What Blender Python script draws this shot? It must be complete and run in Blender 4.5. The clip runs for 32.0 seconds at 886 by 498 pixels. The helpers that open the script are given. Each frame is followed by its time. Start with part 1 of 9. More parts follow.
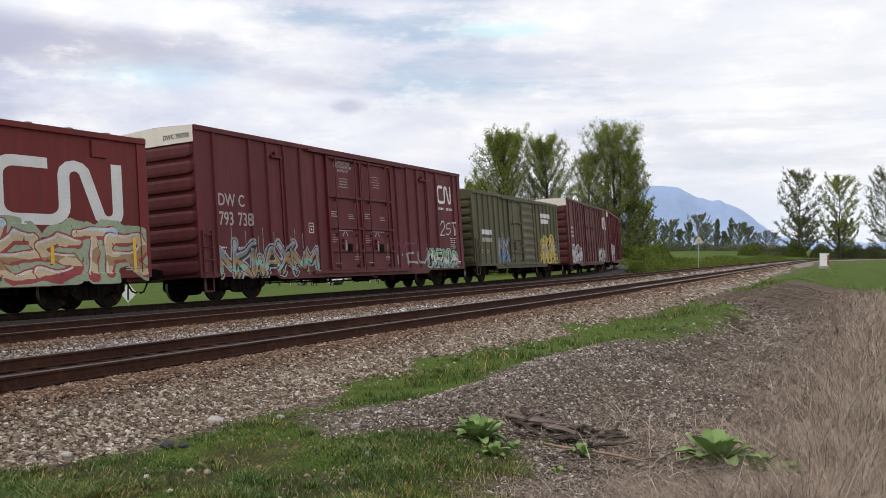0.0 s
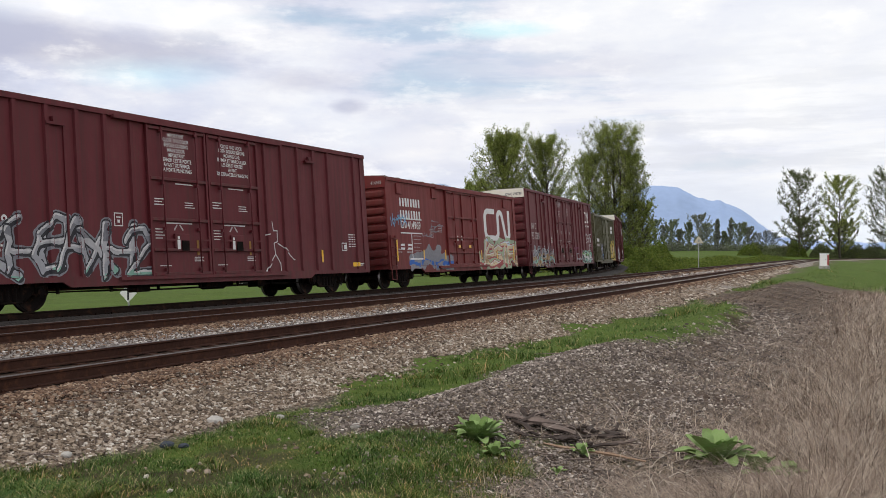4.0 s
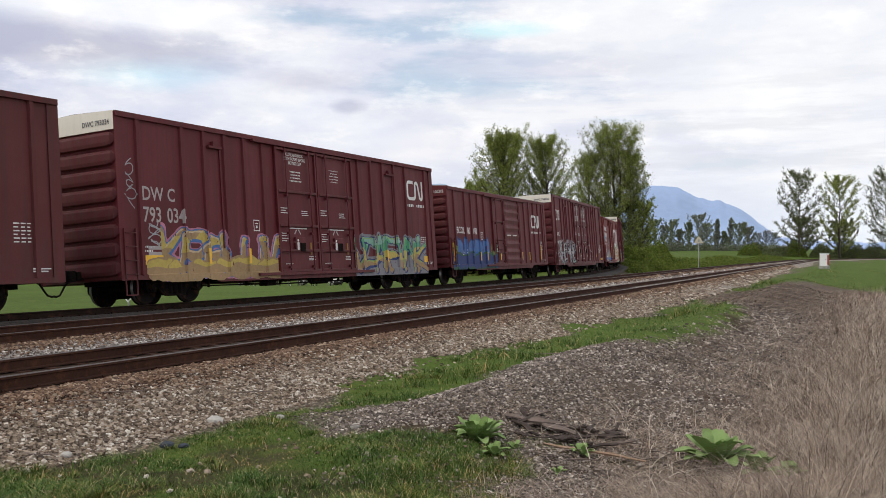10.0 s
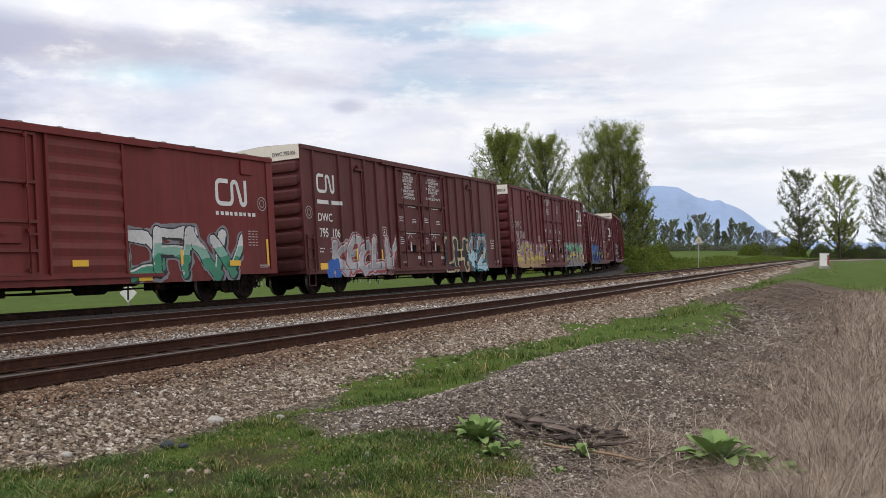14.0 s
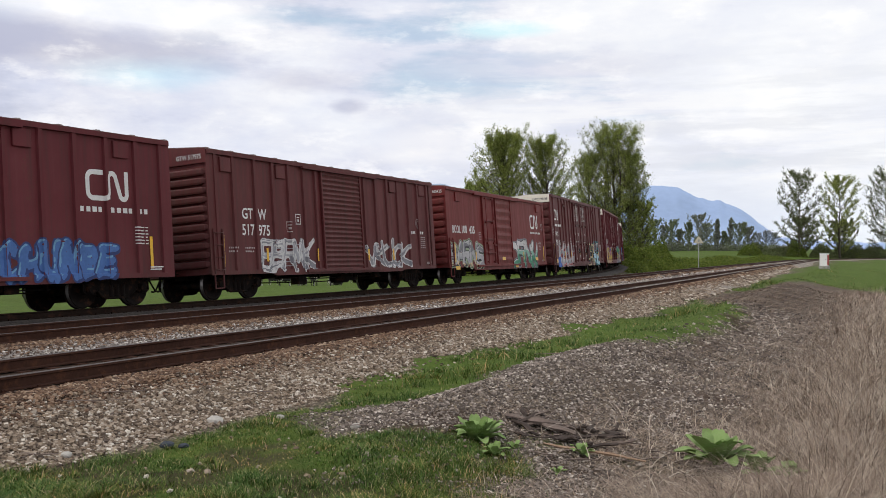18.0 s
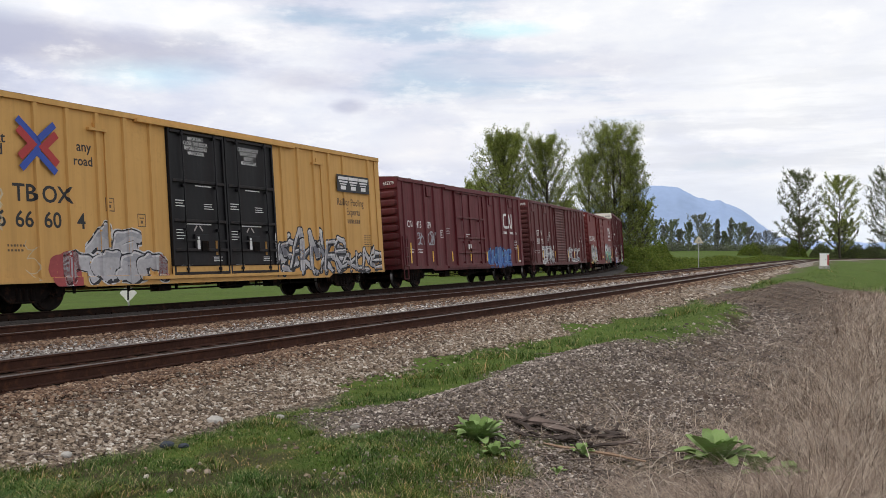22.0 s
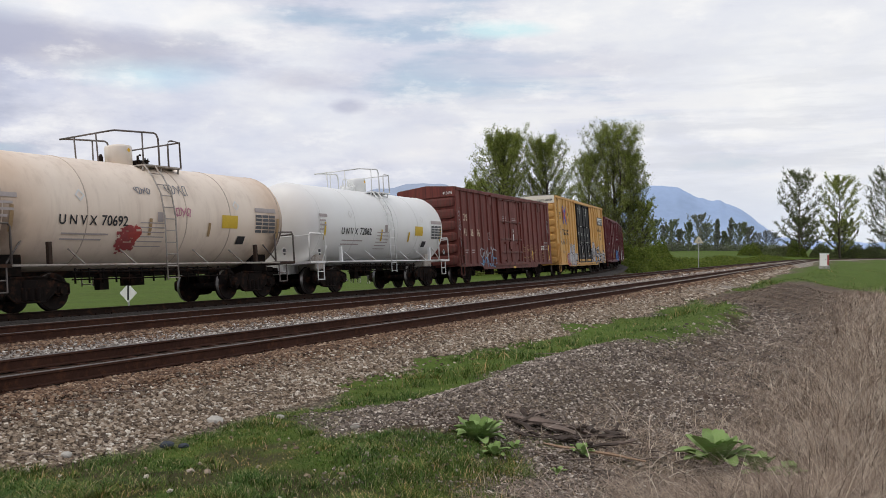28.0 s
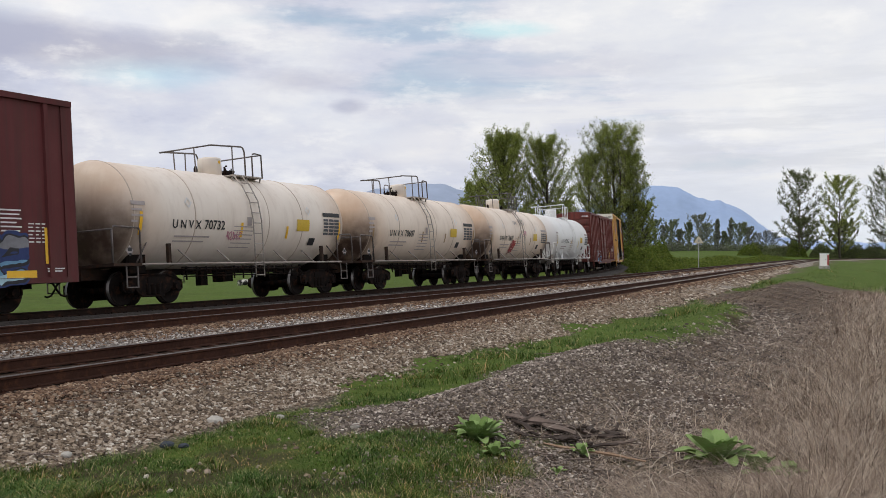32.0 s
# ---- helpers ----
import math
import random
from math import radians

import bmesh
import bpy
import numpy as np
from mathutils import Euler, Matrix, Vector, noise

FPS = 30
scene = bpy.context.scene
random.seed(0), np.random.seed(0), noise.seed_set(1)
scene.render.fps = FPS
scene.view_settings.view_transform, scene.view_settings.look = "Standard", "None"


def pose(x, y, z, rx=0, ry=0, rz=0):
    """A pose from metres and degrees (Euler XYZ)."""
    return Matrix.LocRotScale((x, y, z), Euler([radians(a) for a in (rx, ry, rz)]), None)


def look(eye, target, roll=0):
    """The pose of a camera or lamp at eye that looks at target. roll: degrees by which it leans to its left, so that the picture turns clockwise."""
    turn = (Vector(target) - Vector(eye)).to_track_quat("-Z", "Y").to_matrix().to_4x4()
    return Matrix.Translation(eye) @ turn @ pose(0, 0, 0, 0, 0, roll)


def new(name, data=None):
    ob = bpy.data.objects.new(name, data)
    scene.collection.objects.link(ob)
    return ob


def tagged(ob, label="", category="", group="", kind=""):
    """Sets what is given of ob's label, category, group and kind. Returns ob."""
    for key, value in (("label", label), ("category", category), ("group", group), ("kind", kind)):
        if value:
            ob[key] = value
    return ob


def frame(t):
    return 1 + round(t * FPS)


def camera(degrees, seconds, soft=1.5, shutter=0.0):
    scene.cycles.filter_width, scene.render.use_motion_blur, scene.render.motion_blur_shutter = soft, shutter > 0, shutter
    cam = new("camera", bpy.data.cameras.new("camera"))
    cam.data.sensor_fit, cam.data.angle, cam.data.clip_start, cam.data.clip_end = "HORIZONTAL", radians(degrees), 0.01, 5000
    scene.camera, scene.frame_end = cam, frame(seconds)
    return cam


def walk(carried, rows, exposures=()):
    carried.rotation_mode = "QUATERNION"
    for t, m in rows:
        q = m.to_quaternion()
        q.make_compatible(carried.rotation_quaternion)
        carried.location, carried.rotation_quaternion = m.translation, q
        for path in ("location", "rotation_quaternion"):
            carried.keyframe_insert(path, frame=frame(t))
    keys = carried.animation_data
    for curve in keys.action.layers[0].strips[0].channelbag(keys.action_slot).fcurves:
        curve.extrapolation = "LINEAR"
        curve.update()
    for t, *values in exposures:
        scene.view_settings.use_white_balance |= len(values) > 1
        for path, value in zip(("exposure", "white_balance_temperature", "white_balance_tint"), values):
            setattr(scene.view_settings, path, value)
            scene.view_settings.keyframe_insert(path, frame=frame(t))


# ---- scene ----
# ---- camera: stands still beside the line ----
cam = camera(49.6, 32.0, soft=0.8)
EYE = (0.0, 0.0, 1.458)
walk(cam, [(0.0, look(EYE, (0, 100, 1.934), 0.094)), (32.0, look(EYE, (0, 100, 1.934), 0.094))],
     exposures=[(0.0, 0.05), (23.0, 0.05), (25.0, 0.0), (28.0, -0.10), (32.0, -0.14)])


# ---- node helpers ----
class Tree:
    def __init__(self, nt):
        self.nt = nt

    def add(self, kind, **sockets):
        n = self.nt.nodes.new(kind)
        for k, v in sockets.items():
            if k in n.inputs:
                self.put(n.inputs[k], v)
            else:
                self.put(n.inputs[k.replace("_", " ")], v)
        return n

    def put(self, socket, v):
        if isinstance(v, bpy.types.NodeSocket):
            self.nt.links.new(v, socket)
        else:
            socket.default_value = v

    def noise(self, vec, scale, detail=4.0, rough=0.55):
        n = self.add("ShaderNodeTexNoise", Vector=vec, Scale=scale, Detail=detail, Roughness=rough)
        return n.outputs["Fac"]

    def ramp(self, fac, *stops):
        n = self.add("ShaderNodeValToRGB", Fac=fac)
        els = n.color_ramp.elements
        while len(els) < len(stops):
            els.new(0.5)
        for e, (pos, c) in zip(els, stops):
            e.position = pos
            e.color = (*c, 1) if isinstance(c, tuple) else (c, c, c, 1)
        return n.outputs["Color"]

    def mix(self, fac, a, b, kind="MIX"):
        n = self.nt.nodes.new("ShaderNodeMix")
        n.data_type, n.blend_type = "RGBA", kind
        self.put(n.inputs[0], fac)
        for i, v in ((6, a), (7, b)):
            if isinstance(v, tuple) and len(v) == 3:
                v = (*v, 1)
            self.put(n.inputs[i], v)
        return n.outputs[2]

    def math(self, op, a, b=0.0, c=0.0, clamp=False):
        n = self.nt.nodes.new("ShaderNodeMath")
        n.operation, n.use_clamp = op, clamp
        for i, v in enumerate((a, b, c)):
            self.put(n.inputs[i], v)
        return n.outputs[0]

    def scaled(self, vec, x, y, z):
        n = self.add("ShaderNodeMapping", Vector=vec)
        n.inputs["Scale"].default_value = (x, y, z)
        return n.outputs[0]

    def bump(self, height, strength, dist=0.02):
        return self.add("ShaderNodeBump", Height=height, Strength=strength, Distance=dist).outputs[0]


def rgb(r, g, b):
    """Linear colour from the 0-255 numbers of a paint chart."""
    return tuple(((c / 255 + 0.055) / 1.055) ** 2.4 if c > 10 else c / 255 / 12.92 for c in (r, g, b))


# ---- world: broken high cloud over pale blue, one soft sun ----
SUN_ELEVATION, SUN_TURN = radians(50), radians(250)
world = bpy.data.worlds.new("sky")
scene.world = world
world.use_nodes = True
W = Tree(world.node_tree)
W.nt.nodes.clear()
sky = W.nt.nodes.new("ShaderNodeTexSky")
sky.sky_type, sky.sun_disc, sky.sun_elevation, sky.sun_rotation = "NISHITA", False, SUN_ELEVATION, SUN_TURN
sky_dir = W.add("ShaderNodeTexCoord").outputs["Generated"]
sep = W.add("ShaderNodeSeparateXYZ", Vector=sky_dir)
puffs = W.noise(W.scaled(sky_dir, 1.0, 1.0, 2.6), 5.5, 10.0, 0.58)
bands = W.noise(W.scaled(sky_dir, 1.0, 1.0, 6.0), 2.6, 8.0, 0.55)
fine = W.noise(W.scaled(sky_dir, 1.0, 1.0, 3.2), 17.0, 8.0, 0.62)
mass = W.math("MULTIPLY_ADD", puffs, 0.45, W.math("MULTIPLY_ADD", bands, 0.40, W.math("MULTIPLY", fine, 0.15)))


def bank(x, z, wide, high, ragged=1.6):
    """A cloud or gap in the sky at a place of its own, with ragged edges; 1 inside it."""
    dx = W.math("DIVIDE", W.math("SUBTRACT", sep.outputs[0], x), wide)
    dz = W.math("DIVIDE", W.math("SUBTRACT", sep.outputs[2], z), high)
    d = W.math("SQRT", W.math("ADD", W.math("MULTIPLY", dx, dx), W.math("MULTIPLY", dz, dz)))
    d = W.math("ADD", d, W.math("MULTIPLY", W.math("SUBTRACT", mass, 0.5), ragged * 2))
    return W.ramp(W.math("MULTIPLY", W.math("MULTIPLY", d, 0.5), W.math("GREATER_THAN", sep.outputs[1], 0.0)), (0.22, 1.0), (0.62, 0.0))


# the cloud is whitest towards one side and greyer and bluer away from it
side = W.math("MULTIPLY_ADD", sep.outputs[0], 0.75, 0.42, clamp=True)
tone = W.math("ADD", mass, W.math("MULTIPLY", side, 0.26))
billow = W.noise(W.scaled(sky_dir, 1.0, 1.0, 2.0), 9.0, 12.0, 0.58)
grey = W.ramp(tone, (0.44, (0.58, 0.60, 0.70)), (0.54, (0.82, 0.83, 0.91)), (0.64, (0.93, 0.94, 0.98)), (0.80, (1.04, 1.04, 1.03)))
blue = W.mix(0.45, W.mix(1.0, sky.outputs[0], (0.13, 0.13, 0.13), "MULTIPLY"), (0.66, 0.88, 1.0))
gaps = W.ramp(W.math("ADD", bands, W.math("MULTIPLY", puffs, 0.35)), (0.50, 0.75), (0.60, 0.0))
veil = W.mix(W.math("MULTIPLY", gaps, 0.8), grey, blue)
for x, z, wide, high, amount, colour in ((-0.29, 0.180, 0.075, 0.020, 0.8, (0.68, 0.90, 1.0)), (0.07, 0.228, 0.05, 0.008, 0.8, (0.70, 0.95, 1.0)), (-0.32, 0.222, 0.085, 0.030, 0.9, (1.06, 1.05, 1.06)),
                                         (-0.30, 0.240, 0.10, 0.022, 0.95, (1.08, 1.07, 1.06)), (-0.35, 0.196, 0.16, 0.024, 0.9, (0.60, 0.60, 0.70)), (-0.145, 0.175, 0.055, 0.014, 0.7, (0.66, 0.66, 0.76)), (-0.0985, 0.151, 0.018, 0.008, 0.7, (0.60, 0.61, 0.72)),
                                         (-0.02, 0.112, 0.055, 0.018, 0.8, (1.0, 0.98, 0.98)), (0.12, 0.190, 0.11, 0.014, 0.5, (0.74, 0.74, 0.84))):
    veil = W.mix(W.math("MULTIPLY", bank(x, z, wide, high), amount), veil, colour)
# heaped cloud with shaded hollows, fading out towards the white side
heap = W.math("MULTIPLY", W.ramp(W.math("MULTIPLY_ADD", puffs, 0.35, W.math("MULTIPLY", billow, 0.65)), (0.44, 1.0), (0.58, 0.0)), W.math("MULTIPLY_ADD", side, -0.75, 0.85, clamp=True))
veil = W.mix(W.math("MULTIPLY", heap, 0.60), veil, W.mix(1.0, veil, (0.68, 0.74, 0.90), "MULTIPLY"))
crest = W.ramp(W.math("MULTIPLY_ADD", billow, 0.6, W.math("MULTIPLY", fine, 0.4)), (0.53, 0.0), (0.64, 1.0))
veil = W.mix(W.math("MULTIPLY", crest, 0.60), veil, (1.08, 1.07, 1.07))
# thin level layers low over the plain on the white side
layer = W.noise(W.scaled(sky_dir, 1.0, 1.0, 9.0), 3.2, 9.0, 0.60)
level = W.math("MULTIPLY", W.ramp(sep.outputs[2], (0.03, 0.0), (0.08, 1.0), (0.15, 0.9), (0.23, 0.0)), W.math("MULTIPLY", W.ramp(W.math("ADD", sep.outputs[0], 0.5), (0.42, 0.0), (0.62, 1.0)), W.math("GREATER_THAN", sep.outputs[1], 0.0)))
veil = W.mix(W.math("MULTIPLY", W.math("MULTIPLY", W.ramp(layer, (0.44, 1.0), (0.52, 0.0)), level), 0.50), veil, (0.74, 0.76, 0.82))
veil = W.mix(W.math("MULTIPLY", W.math("MULTIPLY", W.ramp(layer, (0.52, 0.0), (0.60, 1.0)), level), 0.55), veil, (1.02, 1.01, 1.0))
low = W.ramp(sep.outputs[2], (0.0, 1.0), (0.09, 0.0))
veil = W.mix(W.math("MULTIPLY", low, 0.55), veil, (0.70, 0.79, 0.93))
back = W.add("ShaderNodeBackground", Color=veil, Strength=0.97)
out = W.nt.nodes.new("ShaderNodeOutputWorld")
W.nt.links.new(back.outputs[0], out.inputs["Surface"])

sun_lamp = bpy.data.lights.new("sun", "SUN")
sun_lamp.energy, sun_lamp.angle, sun_lamp.color = 1.3, radians(14), (1.0, 0.93, 0.82)
sun = new("sun", sun_lamp)
sun_way = Vector((math.sin(SUN_TURN) * math.cos(SUN_ELEVATION), math.cos(SUN_TURN) * math.cos(SUN_ELEVATION), math.sin(SUN_ELEVATION)))
sun.matrix_world = look(sun_way * 100, (0, 0, 0))


# ---- plan: three tracks. x to the right, y ahead, heads of the rails at z = 0 ----
def lay(knots, x0, y0, turn0, start, end, step=0.5):
    """Integrates a centre line from its curvature at some distances; returns arrays s, x, y, heading (from +y to the right)."""
    s = np.arange(start, end + step, step)
    k = np.interp(s, [a for a, _ in knots], [b for _, b in knots])
    turn = np.concatenate([[0], np.cumsum((k[1:] + k[:-1]) / 2 * step)])
    i0 = int(round(-start / step))
    turn += turn0 - turn[i0]
    mid = (turn[1:] + turn[:-1]) / 2
    x = np.concatenate([[0], np.cumsum(np.sin(mid) * step)])
    y = np.concatenate([[0], np.cumsum(np.cos(mid) * step)])
    return s, x - x[i0] + x0, y - y[i0] + y0, turn


NEAR_LINE = lay([(-130, 0.0), (-60, -0.0008), (-30, -0.00088), (10, -0.00065), (50, -0.00012), (90, 0.00009), (210, 0.0), (240, 0.0025), (400, 0.0025), (430, 0.0)],
                0.0, 24.44, 0.4242, -200, 620)
TRAIN_LINE = lay([(-90, 0.0), (-60, -0.0018), (-40, -0.00301), (0, -0.0026), (15, -0.00322), (30, -0.00469), (45, -0.00279), (60, -0.0019), (80, -0.00179), (330, -0.00179)],
                 0.095, 45.831, 0.40237, -300, 330)
LEAN = 4.23          # the curve's outer rail is raised
SPACING = 5.0        # near line to middle line


def line_at(line, s, side=0.0):
    """Point and heading of a line at s, side metres to its right."""
    t = np.interp(s, line[0], line[3])
    return np.interp(s, line[0], line[1]) + side * np.cos(t), np.interp(s, line[0], line[2]) - side * np.sin(t), t


def distance_to(line, x, y, step=4):
    """Signed distance to the right of a line and the distance along it, for arrays of points."""
    lx, ly, lt, ls = (a[::step] for a in (line[1], line[2], line[3], line[0]))
    u, s = np.empty(len(x)), np.empty(len(x))
    for a in range(0, len(x), 20000):
        b = slice(a, a + 20000)
        d = (x[b, None] - lx) ** 2 + (y[b, None] - ly) ** 2
        i = d.argmin(1)
        dx, dy = x[b] - lx[i], y[b] - ly[i]
        u[b] = dx * np.cos(lt[i]) - dy * np.sin(lt[i])
        s[b] = ls[i] + dx * np.sin(lt[i]) + dy * np.cos(lt[i])
    return u, s


def smooth(a, b, v):
    w = np.clip((v - a) / (b - a), 0, 1)
    return w * w * (3 - 2 * w)


RNG = np.random.default_rng(7)
LATTICE = RNG.random((64, 64))


def wobble(x, y, size):
    """Smooth value noise, 0 to 1, for arrays."""
    x, y = np.asarray(x, float) / size, np.asarray(y, float) / size
    i, j = np.floor(x).astype(int), np.floor(y).astype(int)
    fx, fy = x - i, y - j
    fx, fy = fx * fx * (3 - 2 * fx), fy * fy * (3 - 2 * fy)
    g = lambda a, b: LATTICE[a % 64, b % 64]
    return (g(i, j) * (1 - fx) + g(i + 1, j) * fx) * (1 - fy) + (g(i, j + 1) * (1 - fx) + g(i + 1, j + 1) * fx) * fy


def ground_height(x, y):
    """Height of the ground, with the distances to the near line and the train's line."""
    x, y = np.atleast_1d(np.asarray(x, float)), np.atleast_1d(np.asarray(y, float))
    u, s = distance_to(NEAR_LINE, x, y)
    c, _ = distance_to(TRAIN_LINE, x, y)
    bed = np.interp(u, [-8.2, -6.6, -5, -3.4, -2.5, -1.4, 1.5, 3.1, 4.6, 5.6, 6.4, 8.5, 11, 15, 22, 60],
                    [-0.75, -0.22, -0.19, -0.22, -0.34, -0.19, -0.20, -0.52, -0.52, -0.40, -0.42, -0.85, -1.15, -1.35, -1.2, -1.2])
    # gravel bank beside the line, and a level place where the camera stands
    bank = np.exp(-((u - 5.6) / 0.95) ** 2) * smooth(9.6, 12.0, y) * (0.13 + 0.10 * wobble(x + 3, y, 2.1))
    stand = np.clip(-0.46 - 0.05 * x.clip(0, 4), -0.7, 0)
    near = (1 - smooth(5.5, 10.5, y)) * smooth(3.2, 4.5, u)
    bed = (bed + bank) * (1 - near) + stand * near
    bed += (wobble(x, y, 1.3) - 0.5) * 0.06 * smooth(3.0, 4.0, u) + (wobble(x, y, 0.4) - 0.5) * 0.03 * smooth(3.0, 4.0, u)
    own = np.interp(c, [-120, -45, -14, -6, -3.4, -1.5, 1.5, 2.6, 6, 14], [-3.0, -2.6, -1.8, -1.15, -0.60, -0.36, -0.17, -0.34, -0.75, -0.75])
    left = smooth(-1.0, 1.0, -u - 6.2)
    z = np.where(u > -5.5, bed, np.maximum(own, np.where(c > 0, bed, -9)))
    z = np.where((u <= -5.5) & (c > 1.2), np.maximum(bed, own), z)
    far = np.hypot(x, y)
    rough = smooth(60, 140, far)
    z = z + rough * (wobble(x, y, 23) - 0.5) * 0.5 * smooth(8, 20, np.abs(u + 2.5)) * smooth(3.5, 9, np.abs(c))
    # the plain climbs very gently towards the hills
    z = z + smooth(190, 700, y) * np.where(c < 0, 6.5, 5.5) * smooth(6, 60, np.abs(u)) + smooth(700, 4500, y) * 18
    return z, u, s, c


# ---- materials ----
def material(name, build, rough=0.8, metal=0.0):
    m = bpy.data.materials.new(name)
    m.use_nodes = True
    t = Tree(m.node_tree)
    b = t.nt.nodes["Principled BSDF"]
    b.inputs["Roughness"].default_value, b.inputs["Metallic"].default_value = rough, metal
    co = t.add("ShaderNodeTexCoord").outputs["Object"]
    made = build(t, co)
    for k, v in made.items():
        if isinstance(v, tuple) and len(v) == 3:
            v = (*v, 1)
        t.put(b.inputs[k], v)
    return m


def worn(name, colour, rough=0.6, metal=0.0, grain=6.0, amount=0.35, rust=0.0, bump=0.1, random_tint=0.0, gloss=0.4):
    """Paint, metal or wood with two scales of variation and, if asked, rust."""
    def build(t, co):
        a, b = t.noise(co, grain * 0.15, 3), t.noise(co, grain * 2.2, 5)
        f = t.math("MULTIPLY_ADD", a, 0.6, t.math("MULTIPLY", b, 0.4))
        lo, hi = tuple(c * (1 - amount) for c in colour), tuple(min(1, c * (1 + amount)) for c in colour)
        col = t.ramp(f, (0.3, lo), (0.7, hi))
        if rust:
            col = t.mix(t.math("MULTIPLY", t.ramp(t.noise(co, grain * 0.7, 8, 0.7), (0.52, 0.0), (0.66, 1.0)), rust), col, (0.13, 0.055, 0.028))
        if random_tint:
            r = t.add("ShaderNodeObjectInfo").outputs["Random"]
            col = t.mix(1.0, col, t.ramp(r, (0.0, 1 - random_tint), (1.0, 1.0 + 0.0)), "MULTIPLY")
        return {"Base Color": col, "Specular IOR Level": gloss, "Normal": t.bump(b, bump, 0.01)}
    return material(name, build, rough, metal)


def car_paint(name, colour, dirt=0.5, fade=0.3, rust=0.35, rough=0.62, grime=(0.06, 0.045, 0.04)):
    """Freight car paint: faded in clouds, streaked downwards, chipped to rust, with road dust on the lower side."""
    def build(t, co):
        streak = t.noise(t.scaled(co, 5.0, 5.0, 0.22), 1.0, 6, 0.65)
        cloud = t.noise(co, 0.55, 5, 0.6)
        fine = t.noise(co, 9.0, 6, 0.7)
        base = t.mix(t.math("MULTIPLY", t.ramp(cloud, (0.35, 0.0), (0.7, 1.0)), fade), colour, tuple(min(1, c * 1.35 + 0.015) for c in colour))
        base = t.mix(t.math("MULTIPLY", t.ramp(streak, (0.45, 0.0), (0.75, 1.0)), dirt), base, grime)
        base = t.mix(t.math("MULTIPLY", t.ramp(streak, (0.18, 1.0), (0.36, 0.0)), fade * 0.7), base, tuple(min(1, c * 1.3 + 0.02) for c in colour))
        base = t.mix(t.math("MULTIPLY", t.ramp(t.math("MULTIPLY_ADD", fine, 0.55, t.math("MULTIPLY", cloud, 0.45)), (0.56, 0.0), (0.64, 1.0)), rust), base, (0.11, 0.045, 0.025))
        z = t.add("ShaderNodeSeparateXYZ", Vector=co).outputs[2]
        dust = t.math("MULTIPLY", t.math("MULTIPLY_ADD", z, -0.45, 1.0, clamp=True), t.ramp(t.noise(t.scaled(co, 2, 2, 0.8), 2.0, 6, 0.7), (0.35, 0.0), (0.75, 1.0)))
        base = t.mix(t.math("MULTIPLY", dust, dirt), base, (0.085, 0.06, 0.05))
        wave = t.noise(t.scaled(co, 1.0, 1.0, 0.6), 1.6, 2)
        return {"Base Color": base, "Specular IOR Level": 0.30, "Roughness": t.ramp(streak, (0.3, rough - 0.12), (0.7, rough + 0.15)),
                "Normal": t.bump(t.math("MULTIPLY_ADD", wave, 1.0, t.math("MULTIPLY", fine, 0.12)), 0.55, 0.035)}
    return material(name, build, rough)


def plain(name, colour, rough=0.6, metal=0.0):
    return worn(name, colour, rough, metal, 8.0, 0.16, 0.0, 0.05)


MAROON = car_paint("maroon_paint", rgb(95, 29, 36), 0.55, 0.55, 0.35)
PLUM = car_paint("plum_paint", rgb(91, 36, 37), 0.60, 0.55, 0.35)
BROWN_RED = car_paint("brown_red_paint", rgb(108, 49, 42), 0.85, 0.6, 0.75, grime=(0.030, 0.020, 0.018))
OXIDE = car_paint("oxide_red_paint", rgb(113, 37, 36), 0.50, 0.45, 0.35)
OLIVE = car_paint("olive_green_paint", rgb(88, 86, 60), 0.45, 0.30, 0.30)
YELLOW = car_paint("yellow_paint", rgb(206, 160, 92), 0.22, 0.30, 0.10, grime=(0.22, 0.14, 0.07))
BLACK_DOOR = car_paint("black_door_paint", rgb(17, 17, 21), 0.25, 0.2, 0.15)
WHITE_END = car_paint("white_end_paint", rgb(236, 230, 214), 0.15, 0.15, 0.05, grime=(0.35, 0.32, 0.27))
ROOF = car_paint("roof_steel", rgb(128, 112, 108), 0.6, 0.4, 0.6)
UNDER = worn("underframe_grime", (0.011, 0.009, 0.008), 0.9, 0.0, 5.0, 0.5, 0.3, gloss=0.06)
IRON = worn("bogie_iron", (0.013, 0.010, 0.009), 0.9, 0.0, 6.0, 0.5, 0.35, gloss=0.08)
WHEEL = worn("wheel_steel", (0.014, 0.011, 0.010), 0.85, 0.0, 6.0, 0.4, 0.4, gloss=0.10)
TREAD = worn("wheel_tread", (0.20, 0.19, 0.18), 0.4, 1.0, 10.0, 0.15)
WHITE = plain("white_lettering", (0.72, 0.72, 0.70), 0.6)
FADED = plain("faded_lettering", (0.42, 0.37, 0.36), 0.7)
INK = plain("black_lettering", (0.025, 0.025, 0.028), 0.6)
REFLECT = plain("yellow_reflector", (0.85, 0.50, 0.03), 0.35)
RED_INK = plain("red_paint", (0.42, 0.04, 0.04), 0.6)
BLUE_INK = plain("blue_paint", (0.035, 0.08, 0.38), 0.6)
RAIL = worn("rail_flank", (0.056, 0.027, 0.019), 0.9, 0.0, 9.0, 0.4, 0.5, gloss=0.1)
# rail and tie copies darkened to carry the shade beneath the train
SHADED_RAIL = worn("shaded_rail_flank", (0.022, 0.014, 0.011), 0.9, 0.0, 9.0, 0.4, 0.3, gloss=0.08)
